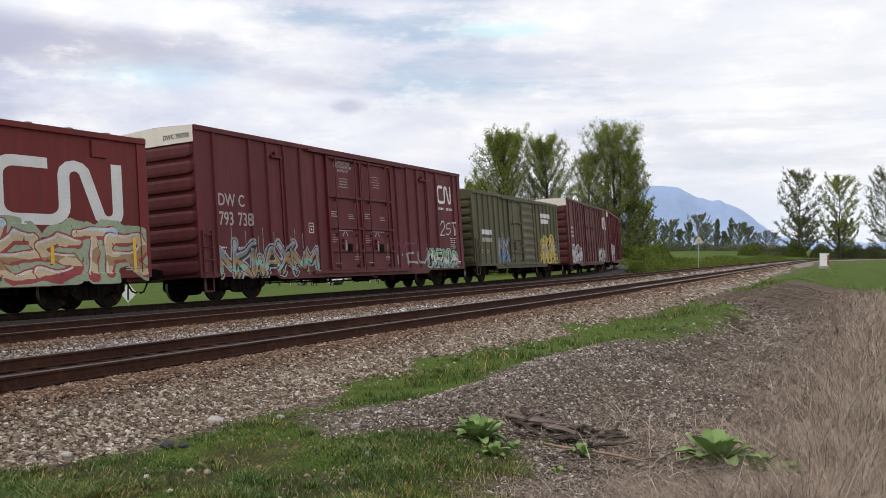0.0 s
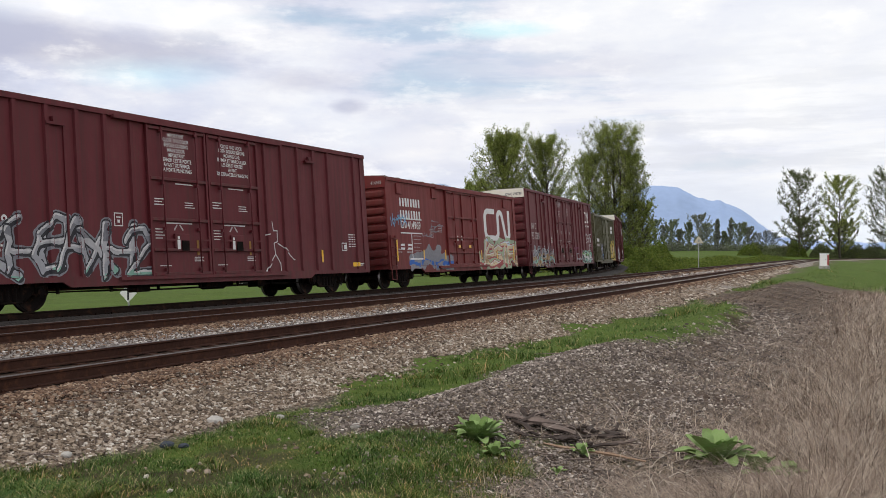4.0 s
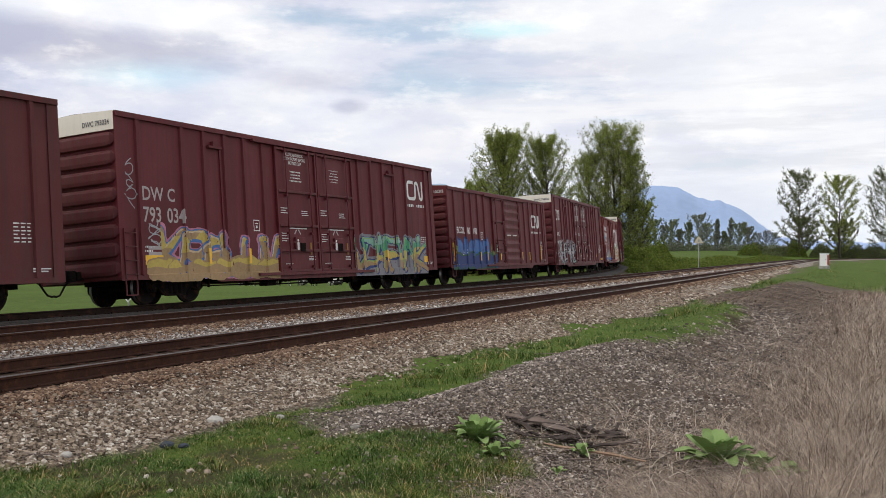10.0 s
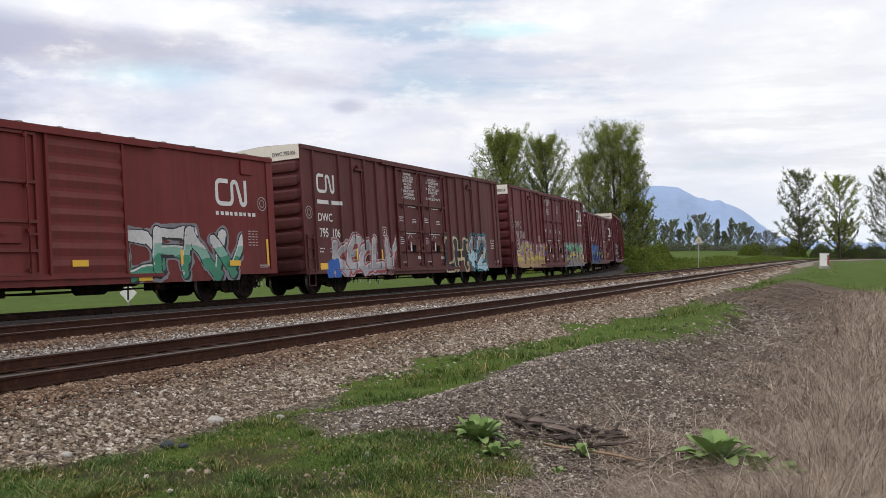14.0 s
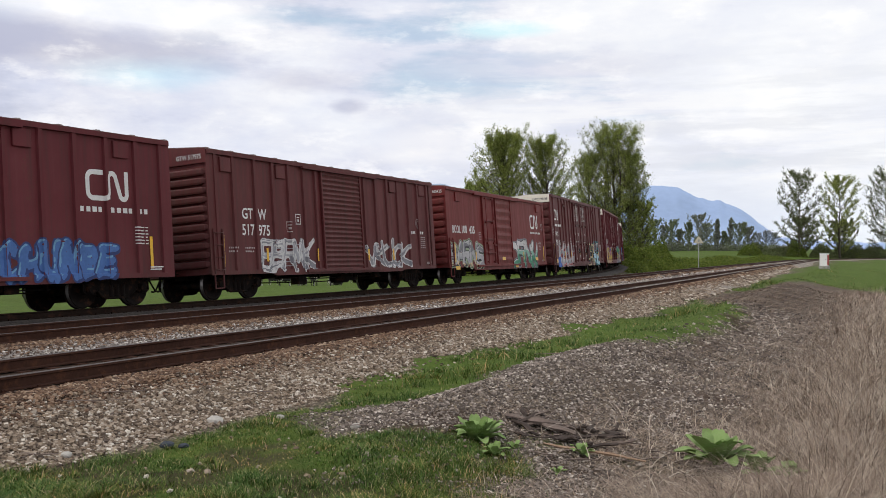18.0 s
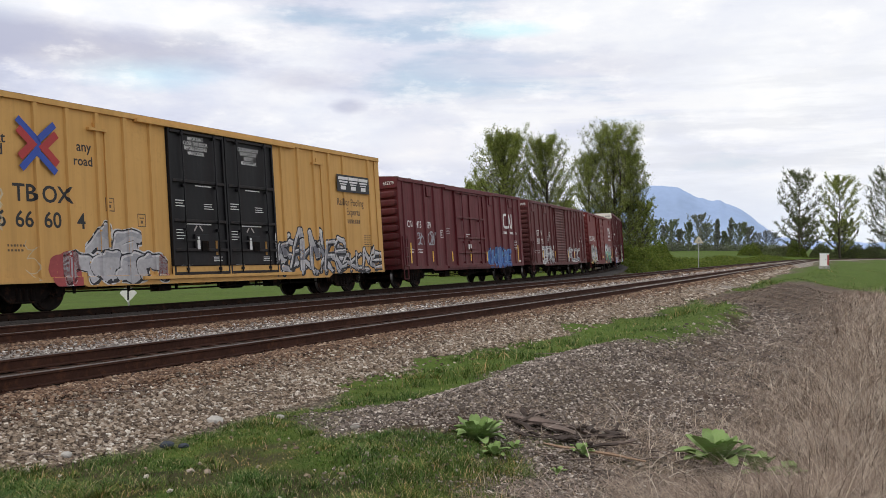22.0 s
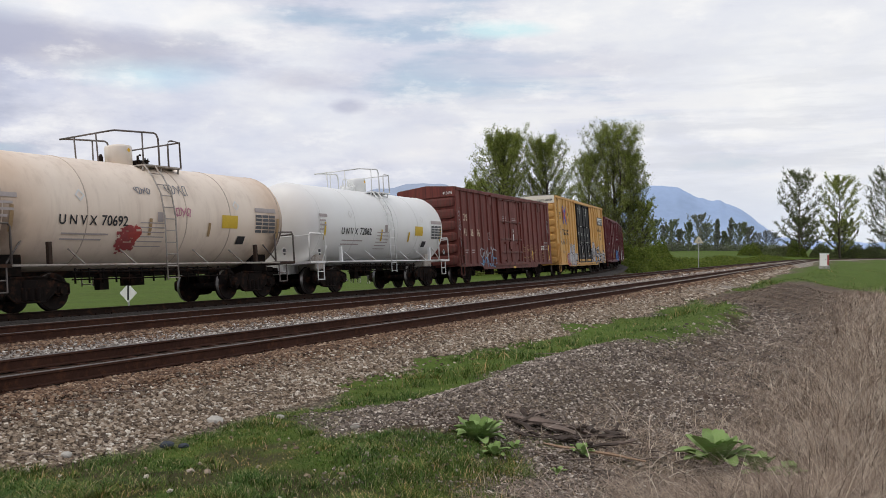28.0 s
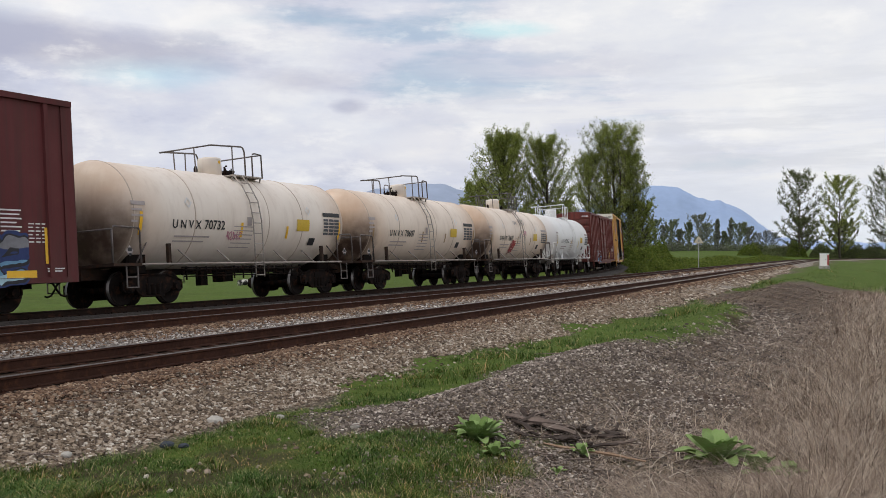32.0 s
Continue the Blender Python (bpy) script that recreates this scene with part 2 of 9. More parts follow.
SHADED_TIE = worn("shaded_tie_wood", (0.020, 0.014, 0.011), 0.92, 0.0, 7.0, 0.5, 0.1, 0.5, 0.3)
RAIL_HEAD = worn("rail_head", (0.15, 0.125, 0.115), 0.52, 1.0, 14.0, 0.25)
TIE = worn("tie_wood", (0.070, 0.046, 0.034), 0.9, 0.0, 7.0, 0.5, 0.3, 0.5, 0.35)


def tank_paint(name, colour, stain):
    def build(t, co):
        cloud = t.noise(co, 0.7, 5, 0.6)
        streak = t.noise(t.scaled(co, 3.5, 3.5, 0.3), 1.0, 6, 0.65)
        base = t.mix(t.math("MULTIPLY", t.ramp(cloud, (0.4, 0.0), (0.75, 1.0)), 0.35 * stain), colour, (0.55, 0.41, 0.31))
        base = t.mix(t.math("MULTIPLY", t.ramp(streak, (0.5, 0.0), (0.8, 1.0)), 0.4 * stain), base, (0.36, 0.25, 0.18))
        # spilled cargo and brake dust on the heads
        x = t.math("ABSOLUTE", t.add("ShaderNodeSeparateXYZ", Vector=co).outputs[0])
        heads = t.math("MULTIPLY", t.ramp(t.math("MULTIPLY", x, 0.1), (0.36, 0.0), (0.52, 1.0)), t.ramp(t.noise(co, 1.1, 5, 0.6), (0.3, 0.55), (0.65, 1.0)))
        base = t.mix(t.math("MULTIPLY", heads, stain * 0.85), base, (0.62, 0.42, 0.27))
        z = t.add("ShaderNodeSeparateXYZ", Vector=co).outputs[2]
        spill = t.math("MULTIPLY", t.ramp(t.math("MULTIPLY_ADD", t.noise(co, 1.6, 4), 0.08, t.math("MULTIPLY", x, 0.1)), (0.48, 0.0), (0.575, 1.0)), t.math("MULTIPLY_ADD", z, -0.95, 2.90, clamp=True))
        soot = t.math("MULTIPLY", spill, t.ramp(t.noise(co, 2.2, 4), (0.25, 0.6), (0.6, 1.0)))
        base = t.mix(t.math("MULTIPLY", soot, min(1.0, 1.25 * stain)), base, (0.065, 0.038, 0.027))
        fine = t.noise(co, 14.0, 4)
        return {"Base Color": base, "Roughness": t.ramp(streak, (0.3, 0.35), (0.7, 0.55)), "Normal": t.bump(t.math("MULTIPLY_ADD", cloud, 0.6, t.math("MULTIPLY", fine, 0.05)), 0.2, 0.03)}
    return material(name, build, 0.45)


TANK_CREAM = tank_paint("cream_tank_paint", (0.84, 0.72, 0.60), 0.9)
TANK_PALE = tank_paint("pale_tank_paint", (0.84, 0.76, 0.67), 0.75)
TANK_WHITE = tank_paint("white_tank_paint", (0.80, 0.81, 0.80), 0.10)
TANK_STEEL = worn("rusty_pale_steel", (0.40, 0.36, 0.32), 0.7, 0.0, 7.0, 0.35, 0.6)
TANK_SEAM = worn("dusty_weld_seam", (0.56, 0.46, 0.37), 0.6, 0.0, 5.0, 0.3, 0.2)
PIPE = worn("dull_pipe_steel", (0.17, 0.15, 0.14), 0.6, 0.3, 7.0, 0.35, 0.5)
TANK_GRIME = worn("grimy_brown_steel", (0.055, 0.038, 0.030), 0.9, 0.0, 7.0, 0.5, 0.5, gloss=0.1)


def ground_build(t, co):
    zone = t.add("ShaderNodeVertexColor")
    zone.layer_name = "zone"
    z = t.add("ShaderNodeSeparateColor", Color=zone.outputs["Color"])
    big, mid, fine = t.noise(co, 0.22, 4), t.noise(co, 1.8, 6, 0.6), t.noise(co, 22.0, 5, 0.7)
    grass = t.ramp(t.math("MULTIPLY_ADD", mid, 0.55, t.math("MULTIPLY", fine, 0.45)), (0.33, (0.032, 0.050, 0.010)), (0.52, (0.074, 0.110, 0.019)), (0.72, (0.15, 0.155, 0.05)))
    grass = t.mix(t.ramp(big, (0.35, 0.0), (0.75, 0.65)), grass, (0.092, 0.152, 0.026))
    stones = t.add("ShaderNodeTexVoronoi", Vector=co, Scale=24.0)
    stone = t.ramp(t.add("ShaderNodeSeparateColor", Color=stones.outputs["Color"]).outputs[0], (0.0, (0.12, 0.092, 0.066)), (0.5, (0.26, 0.205, 0.15)), (1.0, (0.44, 0.37, 0.28)))
    stone = t.mix(t.ramp(stones.outputs["Distance"], (0.25, 0.0), (0.62, 0.85)), stone, (0.035, 0.028, 0.024))
    straw = t.ramp(t.math("MULTIPLY_ADD", fine, 0.6, t.math("MULTIPLY", mid, 0.4)), (0.3, (0.030, 0.021, 0.016)), (0.5, (0.105, 0.078, 0.060)), (0.72, (0.27, 0.21, 0.165)))
    soil = t.ramp(t.math("MULTIPLY_ADD", fine, 0.5, t.math("MULTIPLY", mid, 0.5)), (0.3, (0.025, 0.016, 0.012)), (0.7, (0.085, 0.055, 0.040)))
    col = t.mix(z.outputs[0], grass, stone)
    col = t.mix(z.outputs[1], col, straw)
    col = t.mix(z.outputs[2], col, soil)
    return {"Base Color": col, "Specular IOR Level": 0.08, "Normal": t.bump(t.math("MULTIPLY_ADD", fine, 0.7, mid), 0.7, 0.05)}


GROUND = material("ground_cover", ground_build, 0.95)
STONE = material("ballast_stone", lambda t, co: {
    "Base Color": t.mix(t.ramp(t.noise(co, 30, 4), (0.35, 0.0), (0.7, 0.35)),
                        t.ramp(t.add("ShaderNodeNewGeometry").outputs["Random Per Island"], (0.0, (0.055, 0.040, 0.030)), (0.3, (0.17, 0.128, 0.09)), (0.6, (0.29, 0.225, 0.16)),
                               (0.85, (0.42, 0.355, 0.28)), (1.0, (0.72, 0.67, 0.58))), (0.14, 0.085, 0.05)),
    "Normal": t.bump(t.noise(co, 60, 4), 0.5, 0.01)}, 0.9)
PALE = material("pale_ballast_stone", lambda t, co: {
    "Base Color": t.ramp(t.add("ShaderNodeNewGeometry").outputs["Random Per Island"], (0.0, (0.07, 0.058, 0.05)), (0.4, (0.23, 0.20, 0.175)), (0.8, (0.40, 0.365, 0.33)), (1.0, (0.72, 0.69, 0.64))),
    "Normal": t.bump(t.noise(co, 60, 4), 0.5, 0.01)}, 0.9)
CHIP = material("pale_chips", lambda t, co: {"Base Color": t.ramp(t.add("ShaderNodeNewGeometry").outputs["Random Per Island"], (0.0, (0.24, 0.195, 0.165)), (0.7, (0.42, 0.36, 0.31)), (1.0, (0.76, 0.70, 0.63)))}, 0.85)
GRIT = material("grey_grit", lambda t, co: {
    "Base Color": t.ramp(t.add("ShaderNodeNewGeometry").outputs["Random Per Island"], (0.0, (0.055, 0.043, 0.036)), (0.45, (0.17, 0.138, 0.115)), (0.85, (0.31, 0.262, 0.22)), (1.0, (0.62, 0.56, 0.48)))}, 0.9)


def blades(name, *stops):
    return material(name, lambda t, co: {"Base Color": t.ramp(t.add("ShaderNodeNewGeometry").outputs["Random Per Island"], *stops),
                                         "Specular IOR Level": 0.25, "Normal": t.bump(t.noise(co, 40, 2), 0.2, 0.005)}, 0.75)


def leaves(name, *stops):
    """Thin leaves that let part of the light through."""
    m = blades(name, *stops)
    t = Tree(m.node_tree)
    b = t.nt.nodes["Principled BSDF"]
    thin = t.add("ShaderNodeBsdfTranslucent", Color=b.inputs["Base Color"].links[0].from_socket)
    both = t.nt.nodes.new("ShaderNodeMixShader")
    both.inputs[0].default_value = 0.50
    t.nt.links.new(b.outputs[0], both.inputs[1])
    t.nt.links.new(thin.outputs[0], both.inputs[2])
    t.nt.links.new(both.outputs[0], t.nt.nodes["Material Output"].inputs["Surface"])
    return m


GRASS = blades("grass_blades", (0.0, (0.028, 0.062, 0.009)), (0.5, (0.064, 0.115, 0.017)), (0.84, (0.130, 0.178, 0.038)), (0.93, (0.36, 0.29, 0.14)), (1.0, (0.46, 0.38, 0.22)))
t = Tree(GRASS.node_tree)
bsdf = t.nt.nodes["Principled BSDF"]
blade_tone, spot = bsdf.inputs["Base Color"].links[0].from_socket, t.add("ShaderNodeTexCoord").outputs["Object"]
t.put(bsdf.inputs["Base Color"], t.mix(1.0, blade_tone, t.ramp(t.math("MULTIPLY_ADD", t.noise(spot, 0.9, 3), 0.6, t.math("MULTIPLY", t.noise(spot, 4.0, 3), 0.4)), (0.38, (0.62, 0.85, 0.66)), (0.50, (1.1, 1.1, 1.1)), (0.63, (1.75, 1.25, 1.2))), "MULTIPLY"))
STRAW = blades("dead_stalks", (0.0, (0.045, 0.030, 0.024)), (0.4, (0.195, 0.140, 0.102)), (0.8, (0.39, 0.30, 0.22)), (1.0, (0.68, 0.57, 0.44)))
REED = blades("bleached_stalks", (0.0, (0.30, 0.23, 0.18)), (0.6, (0.52, 0.43, 0.34)), (1.0, (0.80, 0.71, 0.58)))
RUSTY = material("rust_stained_stone", lambda t, co: {
    "Base Color": t.ramp(t.add("ShaderNodeNewGeometry").outputs["Random Per Island"], (0.0, (0.05, 0.028, 0.018)), (0.5, (0.15, 0.085, 0.05)), (0.85, (0.25, 0.16, 0.10)), (1.0, (0.40, 0.31, 0.22)))}, 0.9)
LEAF = leaves("spring_leaves", (0.0, (0.14, 0.18, 0.032)), (0.5, (0.28, 0.33, 0.075)), (1.0, (0.44, 0.47, 0.17)))
LEAF_DARK = leaves("dark_leaves", (0.0, (0.075, 0.095, 0.040)), (0.5, (0.13, 0.155, 0.065)), (1.0, (0.23, 0.24, 0.12)))
# the next three leaf colours have distance haze mixed in, for far trees
LEAF_HAZE_GREY = leaves("haze_grey_leaves", (0.0, (0.17, 0.19, 0.14)), (0.5, (0.25, 0.27, 0.205)), (1.0, (0.34, 0.35, 0.28)))
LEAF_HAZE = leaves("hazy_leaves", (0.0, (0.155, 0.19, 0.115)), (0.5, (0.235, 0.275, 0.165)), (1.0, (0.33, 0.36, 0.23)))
LEAF_FAR = blades("haze_pale_leaves", (0.0, (0.24, 0.27, 0.29)), (0.5, (0.30, 0.33, 0.35)), (1.0, (0.36, 0.38, 0.38)))
SHRUB = leaves("bramble_leaves", (0.0, (0.07, 0.105, 0.016)), (0.5, (0.14, 0.19, 0.03)), (1.0, (0.24, 0.28, 0.065)))
BARK = worn("bark", (0.085, 0.070, 0.058), 0.95, 0.0, 5.0, 0.5, 0.0, 0.7)
# bark paled by the same painted haze
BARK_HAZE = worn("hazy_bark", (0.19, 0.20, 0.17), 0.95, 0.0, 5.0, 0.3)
DRIFT = worn("weathered_wood", (0.15, 0.115, 0.095), 0.95, 0.0, 9.0, 0.55, 0.0, 0.6)


# ---- mesh helpers ----
def as_mesh(name, verts, faces, mats, index=None, shade=False):
    """A mesh from numpy arrays: verts (n, 3), faces (m, 3 or 4)."""
    me = bpy.data.meshes.new(name)
    verts, faces = np.asarray(verts, np.float32), np.asarray(faces, np.int32)
    k = faces.shape[1]
    me.vertices.add(len(verts))
    me.vertices.foreach_set("co", verts.ravel())
    me.loops.add(faces.size)
    me.loops.foreach_set("vertex_index", faces.ravel())
    me.polygons.add(len(faces))
    me.polygons.foreach_set("loop_start", np.arange(0, faces.size, k, dtype=np.int32))
    for m in mats if isinstance(mats, (list, tuple)) else [mats]:
        me.materials.append(m)
    if index is not None:
        me.polygons.foreach_set("material_index", np.asarray(index, np.int32))
    me.polygons.foreach_set("use_smooth", np.full(len(faces), shade))
    me.update(calc_edges=True)
    me.validate()
    return me


def mesh_of(name, bm, mat, smooth_faces=False):
    me = bpy.data.meshes.new(name)
    bm.to_mesh(me)
    bm.free()
    for m in mat if isinstance(mat, (list, tuple)) else [mat]:
        me.materials.append(m)
    if smooth_faces:
        me.polygons.foreach_set("use_smooth", np.full(len(me.polygons), True))
    return me


def part(name, bm, mat, parent, label="", at=None, smooth_faces=False):
    """Links a bmesh or a finished mesh as one object under a thing or a part."""
    me = bm if isinstance(bm, bpy.types.Mesh) else mesh_of(name, bm, mat, smooth_faces)
    ob = new(name, me)
    ob.parent = parent
    if at is not None:
        ob.matrix_basis = at
    return tagged(ob, label)


def empty(name, m, **tags):
    ob = new(name)
    ob.matrix_basis = m
    ob.empty_display_size = 0.2
    return tagged(ob, **tags)


def box(bm, x0, x1, y0, y1, z0, z1, bevel=0.0):
    vs = [bm.verts.new((x, y, z)) for x in (x0, x1) for y in (y0, y1) for z in (z0, z1)]
    fs = [bm.faces.new([vs[i] for i in f]) for f in ((0, 1, 3, 2), (4, 6, 7, 5), (0, 4, 5, 1), (2, 3, 7, 6), (0, 2, 6, 4), (1, 5, 7, 3))]
    if bevel:
        bmesh.ops.bevel(bm, geom=list({e for f in fs for e in f.edges}), offset=bevel, segments=1, affect="EDGES")
    return fs


def boxes(*args, bevel=0.0):
    bm = bmesh.new()
    for a in args:
        box(bm, *a, bevel=bevel)
    return bm


def tube(bm, points, radius, sides=8, caps=True):
    """A bent round bar through points; radius may be one number or one for each point."""
    pts = [Vector(p) for p in points]
    rad = radius if isinstance(radius, (list, tuple)) else [radius] * len(pts)
    rings = []
    for i, p in enumerate(pts):
        way = (pts[min(i + 1, len(pts) - 1)] - pts[max(i - 1, 0)]).normalized()
        a = way.cross(Vector((0, 0, 1)) if abs(way.z) < 0.9 else Vector((1, 0, 0))).normalized()
        b = way.cross(a)
        rings.append([bm.verts.new(p + (a * math.cos(w) + b * math.sin(w)) * rad[i]) for w in (2 * math.pi * j / sides for j in range(sides))])
    for r0, r1 in zip(rings, rings[1:]):
        for j in range(sides):
            bm.faces.new((r0[j], r0[(j + 1) % sides], r1[(j + 1) % sides], r1[j])).smooth = True
    if caps:
        bm.faces.new(list(reversed(rings[0])))
        bm.faces.new(rings[-1])


def extrude_outline(bm, outline, y0, y1, axis="y"):
    """A closed outline in x, z, swept from y0 to y1."""
    a = [bm.verts.new((x, y0, z)) for x, z in outline]
    b = [bm.verts.new((x, y1, z)) for x, z in outline]
    n = len(a)
    for i in range(n):
        bm.faces.new((a[i], a[(i + 1) % n], b[(i + 1) % n], b[i]))
    bm.faces.new(list(reversed(a)))
    bm.faces.new(b)
    bmesh.ops.recalc_face_normals(bm, faces=bm.faces[:])


# ---- lettering: all words are made once, one unit high ----
WORDS = {}


def make_words(*strings):
    obs = []
    for w in strings:
        cu = bpy.data.curves.new("word", "FONT")
        cu.body, cu.resolution_u, cu.fill_mode, cu.offset = w, 3, "FRONT", 0.016
        obs.append((w, new("word", cu)))
    dg = bpy.context.evaluated_depsgraph_get()
    for w, ob in obs:
        me = bpy.data.meshes.new_from_object(ob.evaluated_get(dg))
        co = np.empty(len(me.vertices) * 3)
        me.vertices.foreach_get("co", co)
        co = co.reshape(-1, 3)
        base = 0.0 if w[0].isupper() or w[0].isdigit() else co[:, 1].min()
        co = (co - (co[:, 0].min(), base, 0)) / max(co[:, 1].max() - base, 1e-3)
        WORDS[w] = co, [tuple(p.vertices) for p in me.polygons]
        cu = ob.data
        bpy.data.objects.remove(ob)
        bpy.data.curves.remove(cu)
        bpy.data.meshes.remove(me)


make_words("DW", "C", "DWC", "DWC 793738", "DWC 794668", "DWC 793034", "DWC 795106", "BCOL 100318", "413696", "415379", "GTW 517975", "BCOL 100435", "TBOX 666604", "U N V X", "793", "738", "034", "794", "668", "795", "106", "BCOL", "100", "318", "435", "414969", "GT", "W", "517", "975",
           "TB", "OX", "6", "66", "60", "4", "next", "load", "any", "road", "41", "36", "96", "IMPORTANT", "CLOSE THIS DOOR", "BEFORE CLOSING", "MAIN DOOR", "FERMER CETTE PORTE", "AVANT DE FERMER", "LA PORTE PRINCIPALE", "CLOSE AND LOCK", "BOTH DOORS BEFORE", "MOVING CAR",
           "FERMER ET VERROUILLER", "LES DEUX PORTES", "AVANT", "DE DEPLACER LE WAGON", "BOTH DOORS", "BEFORE", "UNVX", "70692", "72062", "70607", "70732", "7", "9", "415", "379", "Railcar Pooling", "Experts")


def word(text, height, stretch=1.0):
    co, faces = WORDS[text]
    me = bpy.data.meshes.new("lettering")
    me.from_pydata([(x * height * stretch, y * height, 0) for x, y, _ in co], [], faces)
    me.update()
    return me


def strip(points, width):
    """A flat ribbon of constant width through points in x, y."""
    pts = [Vector((*p, 0)) for p in points]
    a, b = [], []
    for i, p in enumerate(pts):
        d0 = (p - pts[i - 1]).normalized() if i else None
        d1 = (pts[i + 1] - p).normalized() if i + 1 < len(pts) else None
        d = ((d0 or d1) + (d1 or d0)).normalized()
        n = Vector((-d.y, d.x, 0))
        k = width / 2 / max(0.5, n.dot(Vector((-(d0 or d1).y, (d0 or d1).x, 0))))
        a.append(p + n * k)
        b.append(p - n * k)
    n = len(pts)
    return [v[:] for v in a + b], [(i, n + i, n + i + 1, i + 1) for i in range(n - 1)]


def curve_mark(height):
    """The railway's mark, as one bent ribbon."""
    def bend(cx, cy, r, a0, a1):
        return [(cx + r * math.cos(radians(a0 + (a1 - a0) * i / 5)), cy + r * math.sin(radians(a0 + (a1 - a0) * i / 5))) for i in range(6)]
    pts = [(0.72, 0.90)] + bend(0.30, 0.70, 0.20, 90, 180) + bend(0.30, 0.30, 0.20, 180, 270) + bend(0.72, 0.30, 0.20, 270, 360) + bend(1.07, 0.75, 0.15, 180, 30) \
        + bend(1.52, 0.24, 0.14, 210, 360) + [(1.66, 0.98)]
    v, f = strip([(x * height, y * height) for x, y in pts], 0.155 * height)
    me = bpy.data.meshes.new("railway_mark")
    me.from_pydata(v, [], f)
    me.update()
    return me


# ---- ground: one sheet to the horizon ----
def spread(inner0, inner1, step, outer0, outer1, grow=1.09):
    mid = list(np.arange(inner0, inner1 + 1e-6, step))
    up, d = mid[-1], step
    hi = []
    while up < outer1:
        d *= grow
        up += d
        hi.append(up)
    lo, dn, d = [], mid[0], step
    while dn > outer0:
        d *= grow
        dn -= d
        lo.append(dn)
    return np.array(lo[::-1] + mid + hi)


def build_ground():
    gx, gy = spread(-9, 12, 0.14, -4800, 4800), spread(4, 30, 0.14, -4800, 4900)
    X, Y = np.meshgrid(gx, gy)
    x, y = X.ravel(), Y.ravel()
    z, u, s, c = ground_height(x, y)
    n, m = len(gx), len(gy)
    i = (np.arange(m - 1)[:, None] * n + np.arange(n - 1)).ravel()
    me = as_mesh("ground", np.stack([x, y, z], 1), np.stack([i, i + 1, i + n + 1, i + n], 1), GROUND, shade=True)
    gravel, straw, soil = zones(x, y, u, s, c)
    col = me.color_attributes.new("zone", "FLOAT_COLOR", "POINT")
    col.data.foreach_set("color", np.stack([gravel, straw, soil, np.ones_like(x)], 1).astype(np.float32).ravel())
    tagged(new("ground", me), "grass, ballast gravel, dead straw and dark soil beside the railway", "ground", kind="structure")


